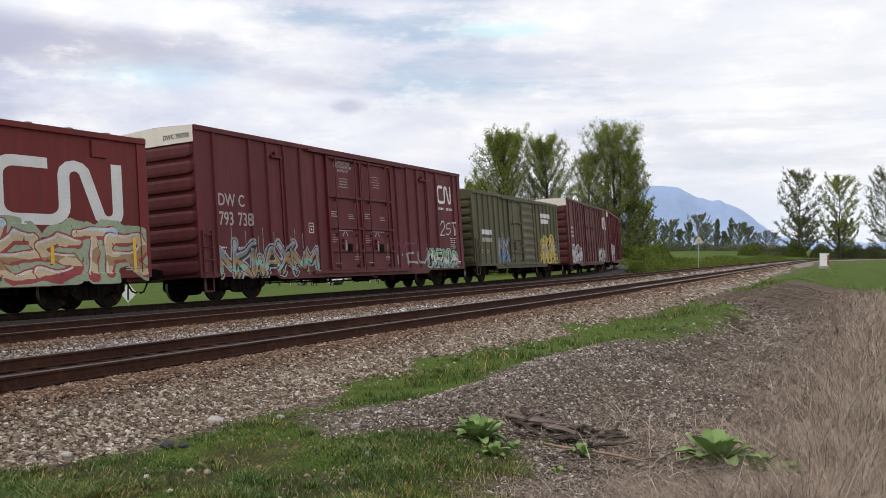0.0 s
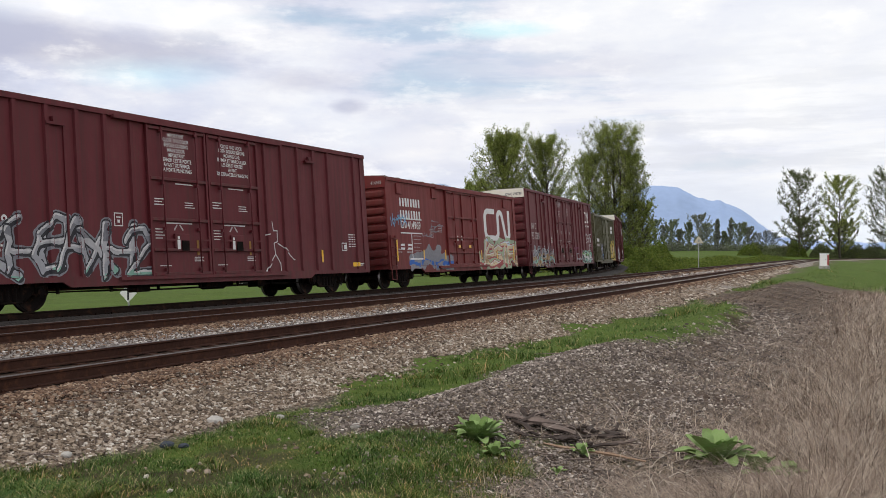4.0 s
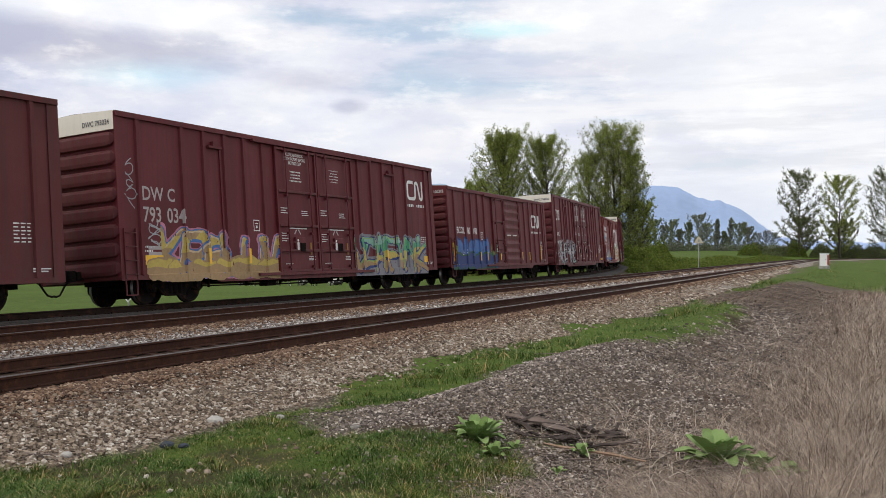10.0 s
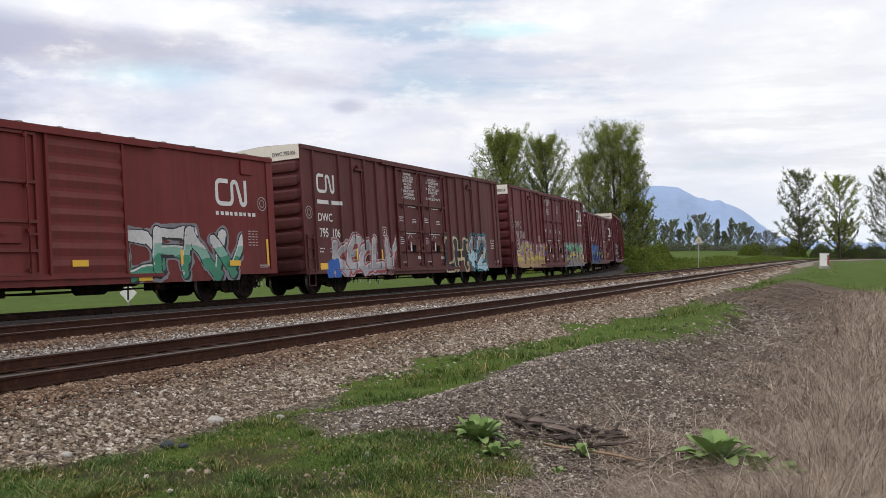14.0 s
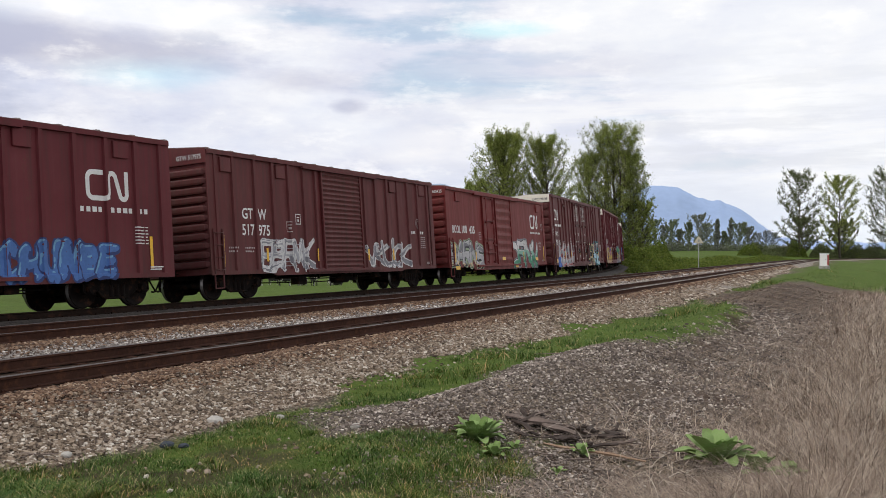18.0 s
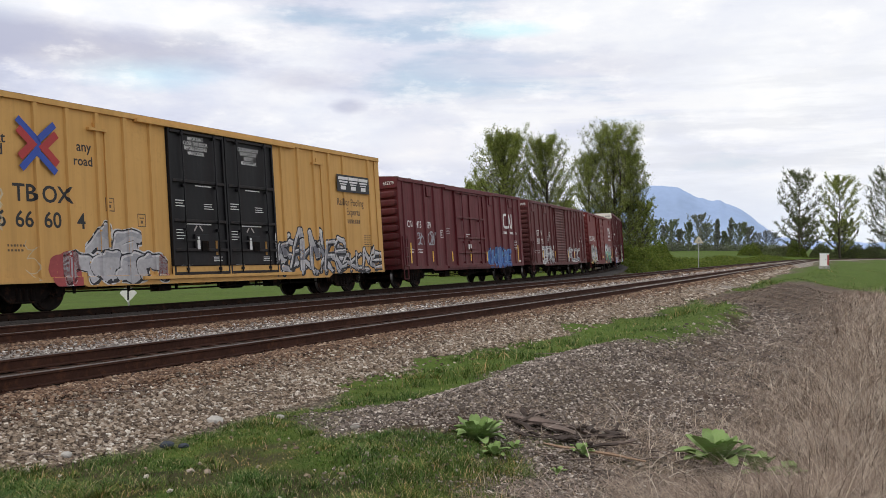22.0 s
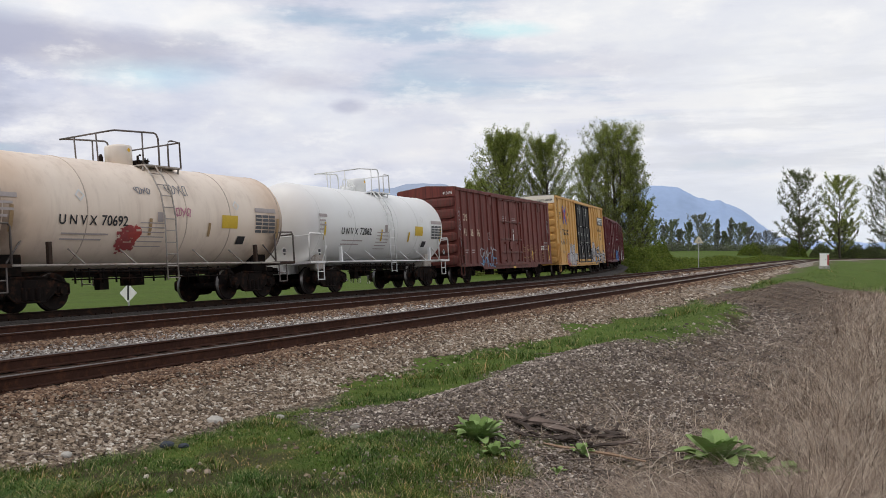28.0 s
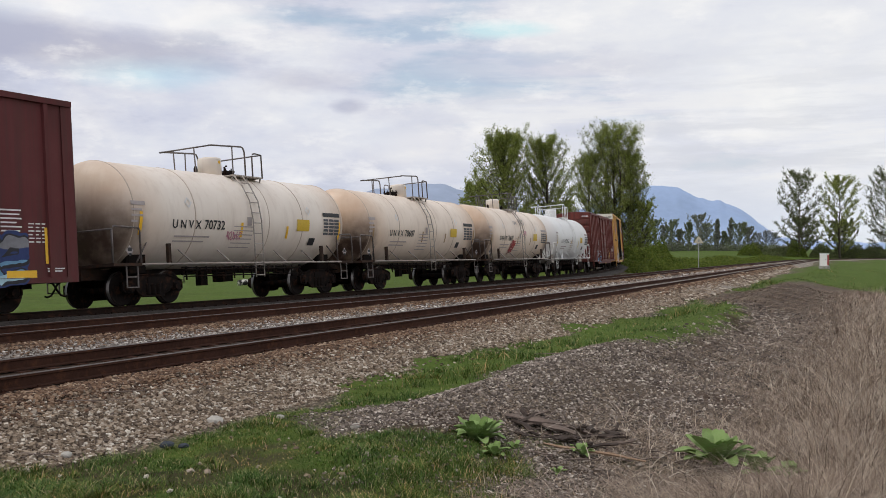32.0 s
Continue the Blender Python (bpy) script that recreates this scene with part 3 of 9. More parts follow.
def zones(x, y, u, s, c):
    """Share of gravel, of dead straw and of bare soil at points of the plan."""
    e = (wobble(x, y, 0.9) - 0.5) * 1.0 + (wobble(x, y, 0.3) - 0.5) * 0.4
    ballast = (1 - smooth(2.85, 3.35, u + e * 0.8 + 1.7 * (wobble(x + 2, y + 5, 2.8) - 0.5) * smooth(9, 14, y))) * (smooth(-2.8, -2.2, c) * (u < 0) + (u >= 0)) * np.where(u < -7.6, 1 - smooth(1.8, 2.6, np.abs(c)), 1)
    # the right edge of the green strip: it narrows, swells into clumps and opens into the meadow far off
    strip = np.interp(s, [-10, -7, -5, -3.5, 0, 5, 9, 13, 17, 20, 27, 31, 40, 46, 52], [5.2, 4.7, 4.7, 6.1, 6.5, 6.6, 6.4, 5.0, 3.9, 3.1, 3.1, 4.3, 5.2, 6.6, 30])
    edge = strip - 1.25 * np.exp(-((y - 11.7) / 1.2) ** 2) + 0.3 * (wobble(x, y, 2.5) - 0.5)
    bank = smooth(edge - 0.25, edge + 0.1, u + e * 0.6) * smooth(9.7, 10.2, y + e * 0.4) * (1 - smooth(6.4, 8.6, u + e)) * (1 - 0.62 * smooth(15, 22, y + e)) * (0.75 + 0.5 * (wobble(x + 4, y, 1.6) - 0.3))
    bank = np.maximum(bank, smooth(0.3, 0.9, x + e * 0.6) * smooth(5.6, 6.2, u) * (1 - smooth(9.6, 10.8, y + e * 0.5)) * (1 - smooth(1.9, 3.0, x + e)) * 0.95)
    straw = (0.4 * smooth(5.9, 7.2, u + e * 1.1) + 0.6 * smooth(7.2, 8.6, u + e * 1.1)) * np.where(u > edge + 0.2, 1, 0) * smooth(1.2, 2.6, x + e * 0.6) * (1 - smooth(20, 30, u)) * (1 - smooth(46, 56, s + e * 4))
    bare = smooth(edge - 0.1, edge + 0.4, u + e * 0.6) * smooth(9.8, 10.4, y) * (1 - smooth(46, 56, s + e * 4)) * (1 - smooth(20, 30, u))
    straw = np.maximum(straw, bare * (1 - np.clip(bank, 0, 1)))
    straw *= 1 - 0.92 * (1 - smooth(1.5, 2.4, x + e * 0.6)) * (1 - smooth(10.0, 12.0, y))
    straw = np.maximum(straw, 0.85 * smooth(edge + 0.1, edge + 0.7, u + e * 0.6) * (1 - smooth(20, 30, u)) * smooth(15, 22, y) * (1 - smooth(46, 56, s + e * 4)))
    patch = smooth(0.46, 0.66, wobble(x + 9, y + 4, 0.8) * 0.6 + wobble(x, y + 4, 0.25) * 0.4) * 0.75 * (u > 3.2) * (y < 11.5) * (x < 0.6)
    holes = smooth(0.66, 0.80, wobble(x * 1.3, y * 0.8 + 3, 0.7) * 0.7 + wobble(x, y, 0.25) * 0.3) * (u > 6.0) * (u < 9.5) * (y < 30)
    patch = np.maximum(patch, holes * 0.9)
    soil = np.maximum(patch, np.exp(-((x - 1.35) / 0.8) ** 2 - ((y - 8.9) / 0.45) ** 2) * 0.45)
    # oil and brake dust between the rails; painted shade under the train's track
    soil = np.maximum(soil, 0.9 * (1 - smooth(0.75, 1.25, np.abs(u))))
    soil = np.maximum(soil, 0.9 * (1 - smooth(0.75, 1.25, np.abs(u + SPACING))))
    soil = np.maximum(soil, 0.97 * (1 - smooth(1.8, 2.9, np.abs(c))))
    return np.clip(np.maximum(ballast, np.maximum(bank, bare)), 0, 1), np.clip(straw, 0, 1), np.clip(soil, 0, 1)


build_ground()


# ---- tracks ----
RAIL_OUTLINE = [(-0.07, -0.172), (0.07, -0.172), (0.07, -0.16), (0.012, -0.145), (0.010, -0.045), (0.036, -0.034), (0.036, -0.006), (0.028, 0.0),
                (-0.028, 0.0), (-0.036, -0.006), (-0.036, -0.034), (-0.010, -0.045), (-0.012, -0.145), (-0.07, -0.16)]


def track_frame(line, side, lean, s):
    x, y, t = line_at(line, s, side)
    return Matrix.Translation((x, y, 0)) @ Matrix.Rotation(math.pi / 2 - t, 4, "Z") @ Matrix.Rotation(-radians(lean), 4, "X")


def build_track(name, line, side, lean, start, end, tie_from, ties, label, steel=None, wood=None):
    top = empty(name, Matrix(), label=label, category="railway track", kind="structure")
    steps = np.concatenate([np.arange(start, 60, 1.5), np.arange(60, end, 5.0)])
    frames = [track_frame(line, side, lean, s) for s in steps]
    for offset, far_side in ((-0.7535, 1), (0.7535, -1)):
        rings = np.array([[(m @ Vector((0, offset + a, b)))[:] for a, b in RAIL_OUTLINE] for m in frames])
        k = len(RAIL_OUTLINE)
        i = np.arange(len(steps) - 1)[:, None] * k
        j = np.arange(k)
        faces = np.stack([i + j, i + (j + 1) % k, i + k + (j + 1) % k, i + k + j], 2).reshape(-1, 4)
        head = np.tile(np.isin(j, (6, 7, 8)), len(steps) - 1).astype(int)
        part("rail", as_mesh("rail", rings.reshape(-1, 3), faces, [steel or RAIL, RAIL_HEAD], head), None, top, "rusty steel rail with a polished head")
    bm = boxes((-0.115, 0.115, -1.3, 1.3, -0.36, -0.178), bevel=0.012)
    tie = mesh_of("tie", bm, wood or TIE)
    plate = mesh_of("tie_plate", boxes((-0.10, 0.10, -0.93, -0.58, -0.178, -0.168), (-0.10, 0.10, 0.58, 0.93, -0.178, -0.168),
                                       (-0.06, -0.03, -0.86, -0.83, -0.168, -0.14), (0.03, 0.06, -0.67, -0.64, -0.168, -0.14)), steel or RAIL)
    r = random.Random(len(name))
    for i in range(ties):
        s = tie_from + i * 0.52 + r.uniform(-0.03, 0.03)
        m = track_frame(line, side, lean, s) @ pose(0, r.uniform(-0.05, 0.05), r.uniform(-0.012, 0.004), 0, 0, r.uniform(-1.2, 1.2))
        t = part("tie", tie, None, top, at=m)
        if s < 12:
            part("tie_plate", plate, None, t)


build_track("railway_track", NEAR_LINE, 0.0, 0.0, -60, 600, -24, 240, "rusty rails on dark wooden ties in stone ballast")
build_track("railway_track", NEAR_LINE, -SPACING, 0.0, -60, 600, -24, 240, "rusty rails on dark wooden ties in stone ballast")
build_track("railway_track", TRAIN_LINE, 0.0, LEAN, -290, 320, -34, 130, "curving banked rails under the passing freight train", SHADED_RAIL, SHADED_TIE)


def build_bed(name, line, outline, start, end, lean, label):
    """The ballast bed of a line, swept along it; outline: offset to the right and height."""
    steps = np.concatenate([np.arange(start, 80, 1.5), np.arange(max(start, 80), end, 4.0)])
    rows = []
    for s in steps:
        m = track_frame(line, 0.0, lean, s)
        rows.append([(m @ Vector((0, -u, z)))[:] for u, z in outline])
    k = len(outline)
    i = (np.arange(len(steps) - 1)[:, None] * k + np.arange(k - 1)).ravel()
    me = as_mesh(name, np.array(rows).reshape(-1, 3), np.stack([i, i + k, i + k + 1, i + 1], 1), BED, shade=False)
    tagged(new(name, me), label, "track bed", kind="structure")


def bed_build(t, co):
    stones = t.add("ShaderNodeTexVoronoi", Vector=co, Scale=17.0)
    tone = t.add("ShaderNodeSeparateColor", Color=stones.outputs["Color"]).outputs[0]
    col = t.ramp(tone, (0.0, (0.11, 0.09, 0.072)), (0.5, (0.32, 0.27, 0.22)), (1.0, (0.60, 0.54, 0.46)))
    col = t.mix(t.ramp(stones.outputs["Distance"], (0.25, 0.0), (0.62, 0.6)), col, (0.05, 0.038, 0.03))
    big = t.noise(co, 0.8, 4)
    col = t.mix(t.ramp(big, (0.4, 0.0), (0.75, 0.3)), col, (0.16, 0.12, 0.085))
    return {"Base Color": col, "Normal": t.bump(stones.outputs["Distance"], 0.8, 0.04)}


BED = material("ballast_bed", bed_build, 0.95)
build_bed("track_bed", NEAR_LINE, [(-7.6, -0.45), (-6.7, -0.185), (-5.95, -0.182), (-4.05, -0.182), (-3.4, -0.20), (-2.5, -0.27), (-1.6, -0.20), (-0.95, -0.182), (0.95, -0.182), (1.6, -0.185), (3.1, -0.46)], 24, 600, 0.0,
          "pale stone ballast bed under two parallel tracks")
# near-black bed colour stands in for the shade below the cars
BED = material("shaded_ballast_bed", lambda t, co: {"Base Color": t.ramp(t.noise(co, 12, 5, 0.7), (0.35, (0.012, 0.010, 0.009)), (0.65, (0.05, 0.04, 0.032))), "Normal": t.bump(t.noise(co, 16, 4), 0.8, 0.04)}, 0.95)
build_bed("track_bed", TRAIN_LINE, [(-2.3, -0.40), (-1.65, -0.19), (1.55, -0.178), (1.95, -0.42)], -290, 320, LEAN, "ballast bed under the banked curve, coloured near black as the train's shade")


# ---- stones: angular ballast, and finer grey grit on the bank ----
CUBE = np.array([(x, y, z) for x in (-1, 1) for y in (-1, 1) for z in (-1, 1)], float)
CUBE_FACES = np.array([(0, 1, 3, 2), (4, 6, 7, 5), (0, 4, 5, 1), (2, 3, 7, 6), (0, 2, 6, 4), (1, 5, 7, 3)])


def random_turns(r, n):
    q = r.normal(size=(n, 4))
    q /= np.linalg.norm(q, axis=1)[:, None]
    w, x, y, z = q.T
    return np.stack([np.stack([1 - 2 * (y * y + z * z), 2 * (x * y - z * w), 2 * (x * z + y * w)], 1),
                     np.stack([2 * (x * y + z * w), 1 - 2 * (x * x + z * z), 2 * (y * z - x * w)], 1),
                     np.stack([2 * (x * z - y * w), 2 * (y * z + x * w), 1 - 2 * (x * x + y * y)], 1)], 1)


def stones(name, label, mat, x, y, z, size, seed, flat=0.75):
    r = np.random.default_rng(seed)
    n = len(x)
    shape = CUBE[None] * r.uniform(0.45, 1.0, (n, 8, 3)) * r.uniform(0.6, 1.0, (n, 1, 3)) * size[:, None, None] * 0.62
    v = np.einsum("nij,nkj->nki", random_turns(r, n), shape)
    v[:, :, 2] *= flat
    v += np.stack([x, y, z], 1)[:, None, :]
    f = CUBE_FACES[None] + (np.arange(n) * 8)[:, None, None]
    ob = new(name, as_mesh(name, v.reshape(-1, 3), f.reshape(-1, 4), mat))
    return tagged(ob, label, "gravel", kind="stuff")


def along(r, n, s0, s1, u0, u1):
    """Random places between two offsets from the near line, denser near the camera."""
    s = s0 + (s1 - s0) * r.random(n)
    u = u0 + (u1 - u0) * r.random(n)
    x, y, _ = line_at(NEAR_LINE, s, u)
    return x, y


def build_stones():
    r = np.random.default_rng(3)
    xs, ys, size = [], [], []
    for s0, s1, per, dia in ((-19, -9, 1150, 0.039), (-9, 2, 820, 0.046), (2, 18, 400, 0.061), (18, 45, 100, 0.11), (45, 120, 26, 0.17)):
        for u0, u1 in ((0.95, 3.25), (-4.15, -0.95)):
            k = 1.0 if u0 > 0 else 0.8
            n = int((s1 - s0) * (u1 - u0) * per * k)
            x, y = along(r, n, s0, s1, u0, u1)
            xs.append(x), ys.append(y), size.append(dia * np.minimum(r.lognormal(0, 0.28, n), 1.7))
    x, y, size = np.concatenate(xs), np.concatenate(ys), np.concatenate(size)
    z, u, s, c = ground_height(x, y)
    g = zones(x, y, u, s, c)[0]
    keep = (r.random(len(x)) < g * 1.1 + 0.04)
    keep &= ~((np.abs(np.abs(u) - 0.75) < 0.11) | (np.abs(np.abs(u + SPACING) - 0.75) < 0.11))
    x, y, z, size, u = x[keep], y[keep], z[keep], size[keep], u[keep]
    # shoulders stand up to the tie tops
    lift = np.where((np.abs(u) < 1.6) | (np.abs(u + SPACING) < 1.6), 0.015, 0.0)
    grey = (u < 0) & (u > -4.3)
    stained = smooth(2.3, 1.2, np.minimum(np.abs(u), np.abs(u + SPACING))) * 1.1 > r.random(len(x))
    z = z + size * 0.12 + lift
    for name, label, mat, m in (("ballast", "pale brown and grey crushed stone ballast along the tracks", STONE, ~stained & ~grey), ("pale_ballast", "pale grey crushed stone between the two tracks", PALE, ~stained & grey), ("rusty_ballast", "rust-stained dark ballast stones close to the rails", RUSTY, stained)):
        stones(name, label, mat, x[m], y[m], z[m], size[m], 4)
    # grey grit on the bank
    n = 80000
    yy = 8.0 + 26 * r.random(n) ** 1.7
    xx = -2.0 + (yy * 0.42 + 2.2) * r.random(n)
    z, u, s, c = ground_height(xx, yy)
    g, straw, soil = zones(xx, yy, u, s, c)
    keep = (u > 3.6) & (r.random(n) < g * (1 - 0.75 * straw) + 0.10 * (u > 5.8) * (u < 8.5))
    size = 0.023 * (yy / 10) ** 0.75 * np.minimum(r.lognormal(0, 0.35, n), 2.2)
    stones("grit", "grey gravel grit spread on the bank beside the line", GRIT, xx[keep], yy[keep], (z + 0.005)[keep], size[keep], 5)
    # pale flat chips lying over the bank
    n = 9000
    yy = 8.2 + 20 * r.random(n) ** 1.5
    xx = -1.2 + (yy * 0.40 + 1.6) * r.random(n)
    z, u, s, c = ground_height(xx, yy)
    g, straw, soil = zones(xx, yy, u, s, c)
    keep = (u > 4.2) & (u < 9.6) & (r.random(n) < (0.55 * g + 0.30 * straw) * (0.15 + 1.2 * smooth(0.35, 0.75, wobble(xx + 6, yy, 1.0)))) & ((yy > 9.4) | (xx > 0.9))
    stones("pale_chips", "pale stone chips scattered on the gravel bank", CHIP, xx[keep], yy[keep], (z + 0.014)[keep], (0.020 * (yy / 10) ** 0.6 * np.minimum(r.lognormal(0, 0.35, n), 1.8))[keep], 8, 0.45)
    # loose pebbles in the grass
    n = 500
    xx, yy = r.uniform(-5.5, 3.0, n), r.uniform(7.0, 13.0, n)
    z, u, s, c = ground_height(xx, yy)
    keep = u > 3.1
    stones("pebbles", "scattered pale pebbles lying in the grass", STONE, xx[keep], yy[keep], (z + 0.012)[keep], (0.030 * np.minimum(r.lognormal(0, 0.45, n), 2.0))[keep], 6)


build_stones()


# ---- blades: grass and dead stalks ----
def blade_mesh(name, mat, x, y, z, high, wide, lean, droop, seed, parts=3, turn=None):
    """Many bent blades. lean: how far the tip goes sideways for its height; droop: how much it bows over."""
    r = np.random.default_rng(seed)
    n = len(x)
    a = r.uniform(0, 2 * np.pi, n) if turn is None else turn
    dx, dy = np.cos(a), np.sin(a)
    rows = []
    for i in range(parts + 1):
        f = i / parts
        out = lean * high * (f ** 1.6)
        up = high * (f - droop * f * f)
        w = wide * (1 - f) ** 0.7 * 0.5 + wide * 0.06
        px, py, pz = x + dx * out, y + dy * out, z + up
        rows.append(np.stack([np.stack([px - dy * w, py + dx * w, pz], 1), np.stack([px + dy * w, py - dx * w, pz], 1)], 1))
    v = np.concatenate(rows, 1)
    k = 2 * (parts + 1)
    base = np.array([(2 * i, 2 * i + 1, 2 * i + 3, 2 * i + 2) for i in range(parts)])
    f = base[None] + (np.arange(n) * k)[:, None, None]
    return as_mesh(name, v.reshape(-1, 3), f.reshape(-1, 4), mat)


def build_blades():
    r = np.random.default_rng(11)
    # thick short turf close by
    n = 130000
    yy = 6.6 + 6.4 * r.random(n) ** 1.2
    xx = -0.52 * yy + (0.62 * yy) * r.random(n)
    z, u, s, c = ground_height(xx, yy)
    g, straw, soil = zones(xx, yy, u, s, c)
    clump = np.clip(wobble(xx, yy, 0.32) * 0.65 + wobble(xx + 7, yy, 1.1) * 0.6 - 0.15, 0, 1)
    keep = (u > 2.9) & (r.random(n) < (1 - g) ** 2 * (1 - straw) * (1 - 0.75 * soil) * (0.30 + 1.2 * clump))
    xx, yy, z, clump = xx[keep], yy[keep], z[keep], clump[keep]
    n = len(xx)
    me = blade_mesh("turf", GRASS, xx, yy, z - 0.004, (0.025 + 0.13 * clump ** 2) * r.uniform(0.4, 1.3, n), 0.0058, r.uniform(0.2, 1.3, n), 0.3, 17, 2)
    tagged(new("turf", me), "thick tufted green turf with thin brown spots", "grass", kind="stuff")
    # thicker tufts standing out of the turf and along the edge of the ballast
    n = 330
    cy = 7.4 + 15.0 * r.random(n) ** 1.5
    cx = -0.50 * cy + 0.75 * cy * r.random(n)
    edge_u = distance_to(NEAR_LINE, cx, cy)[0]
    g, straw, soil = zones(cx, cy, *ground_height(cx, cy)[1:])
    keep = (edge_u > 2.95) & (straw < 0.25) & (r.random(n) < (1 - g) * (0.35 + np.exp(-((edge_u - 3.5) / 0.5) ** 2)))
    cx, cy = cx[keep], cy[keep]
    per = 70
    size = np.repeat(r.uniform(0.5, 1.25, len(cx)), per)
    a, q = r.uniform(0, 6.283, len(cx) * per), np.sqrt(r.random(len(cx) * per))
    xx, yy = np.repeat(cx, per) + np.cos(a) * q * 0.10 * size, np.repeat(cy, per) + np.sin(a) * q * 0.10 * size
    z = ground_height(xx, yy)[0]
    me = blade_mesh("grass_tufts", GRASS, xx, yy, z - 0.005, (0.17 - 0.09 * q) * size * r.uniform(0.5, 1.2, len(xx)), 0.0055 * (1 + 0.045 * (yy - 7)), 0.25 + 0.9 * q * r.uniform(0.5, 1.3, len(xx)), 0.3, 23, 3, turn=a + r.normal(0, 0.4, len(xx)))
    tagged(new("grass_tufts", me), "dense upright tufts of green grass by the ballast", "grass", kind="stuff")
    # short grass in front and on the strip beside the ballast
    n = 240000
    yy = 6.6 + 60 * r.random(n) ** 2.1
    xx = -0.52 * yy + (0.98 * yy) * r.random(n)
    z, u, s, c = ground_height(xx, yy)
    g, straw, soil = zones(xx, yy, u, s, c)
    clump = np.clip(wobble(xx, yy, 0.38) * 0.65 + wobble(xx + 7, yy, 1.3) * 0.55 - 0.12, 0, 1)
    keep = (u > 2.9) & (straw < 0.3) & (r.random(n) < (1 - g) ** 2 * (1 - straw) * (1 - 0.6 * soil) * (0.03 + 2.0 * clump ** 2))
    xx, yy, z, clump, u = xx[keep], yy[keep], z[keep], clump[keep], u[keep]
    n = len(xx)
    strip = np.exp(-((u - 4.2) / 0.7) ** 2) * smooth(12, 15, yy)
    high = (0.03 + 0.17 * clump ** 2 + 0.24 * strip * (0.05 + clump ** 1.5)) * r.uniform(0.4, 1.25, n) * (1 + 0.012 * (yy - 8))
    wide = 0.0056 * (1 + 0.055 * (yy - 7))
    me = blade_mesh("grass", GRASS, xx, yy, z - 0.005, high, wide, r.uniform(0.2, 1.7, n), 0.35, 12)
    tagged(new("grass", me), "short fresh green spring grass beside the ballast", "grass", kind="stuff")
    # dead tangled stalks in the ditch
    n = 120000
    yy = 7.2 + 50 * r.random(n) ** 1.9
    xx = 0.8 + (0.5 * yy + 0.2) * r.random(n)
    z, u, s, c = ground_height(xx, yy)
    g, straw, soil = zones(xx, yy, u, s, c)
    keep = (u > 5.4) & ((np.hypot((xx - 3.05) / 0.55, (yy - 9.75) / 0.55) > 1) & (np.hypot(xx - 0.36, yy - 9.7) > 0.3)) & (r.random(n) < straw * (0.35 + 0.9 * wobble(xx, yy, 1.4)) * (0.05 + 0.95 * smooth(7.5, 9.2, u + 1.2 * (wobble(xx + 2, yy, 1.1) - 0.5))))
    xx, yy, z, u = xx[keep], yy[keep], z[keep], u[keep]
    n = len(xx)
    deep = smooth(7.8, 10.2, u)
    high = (0.14 + 0.62 * deep * (0.5 + 0.7 * wobble(xx, yy, 1.7))) * r.uniform(0.45, 1.25, n)
    wide = 0.0042 * (1 + 0.06 * (yy - 7)) * r.uniform(0.6, 1.6, n)
    me = blade_mesh("dead_stalks", STRAW, xx, yy, z - 0.02, high, wide, r.uniform(0.3, 2.4, n), r.uniform(0.1, 0.7, n), 13, 4)
    tagged(new("dead_stalks", me), "tangle of dead brown grass stalks in the ditch", "dead grass", kind="stuff")
    # bleached tall stalks standing above the rest
    n = 27000
    yy = 9.5 + 38 * r.random(n) ** 1.4
    xx = 2.2 + (0.5 * yy) * r.random(n)
    z, u, s, c = ground_height(xx, yy)
    g, straw, soil = zones(xx, yy, u, s, c)
    keep = (u > 7.6) & ((np.hypot((xx - 3.05) / 0.55, (yy - 9.75) / 0.55) > 1) & (np.hypot(xx - 0.36, yy - 9.7) > 0.3)) & (r.random(n) < straw * (0.15 + 0.9 * smooth(0.35, 0.7, wobble(xx + 8, yy, 1.5))) * (0.2 + 0.8 * smooth(8.2, 10.5, u)))
    xx, yy, z, u = xx[keep], yy[keep], z[keep], u[keep]
    n = len(xx)
    me = blade_mesh("bleached_stalks", REED, xx, yy, z - 0.02, (0.45 + 0.5 * smooth(8.5, 11, u)) * r.uniform(0.5, 1.25, n), 0.0038 * (1 + 0.05 * (yy - 7)), r.uniform(0.1, 1.4, n), r.uniform(0.05, 0.5, n), 18, 4)
    tagged(new("bleached_stalks", me), "tall bleached grass stalks standing over the ditch", "dead grass", kind="stuff")
    # long loose stalks bent over close by
    n = 420
    yy, xx = r.uniform(8.0, 12.5, n), r.uniform(0.9, 5.6, n)
    z, u, s, c = ground_height(xx, yy)
    keep = (u > 6.8) & (r.random(n) < 0.25 + 0.75 * smooth(1.4, 3.0, xx))
    xx, yy, z = xx[keep], yy[keep], z[keep]
    n = len(xx)
    me = blade_mesh("loose_stalks", REED, xx, yy, z, r.uniform(0.2, 0.6, n), 0.0075, r.uniform(0.6, 2.6, n), r.uniform(0.35, 0.85, n), 19, 6)
    tagged(new("loose_stalks", me), "long pale grass stalks bent over the debris", "dead grass", kind="stuff")
    # flattened straw lying over bank and soil
    n = 95000
    yy = 7.4 + 26 * r.random(n) ** 1.7
    xx = 0.2 + (0.45 * yy) * r.random(n)
    z, u, s, c = ground_height(xx, yy)
    keep = (u > 5.5) & (r.random(n) < 0.05 + 0.75 * smooth(6.2, 7.9, u + 0.9 * (wobble(xx, yy, 0.9) - 0.5))) & (wobble(xx + 5, yy + 2, 0.8) > 0.36) & ((xx > 1.5) | (yy > 10.4) | (r.random(n) < 0.25))
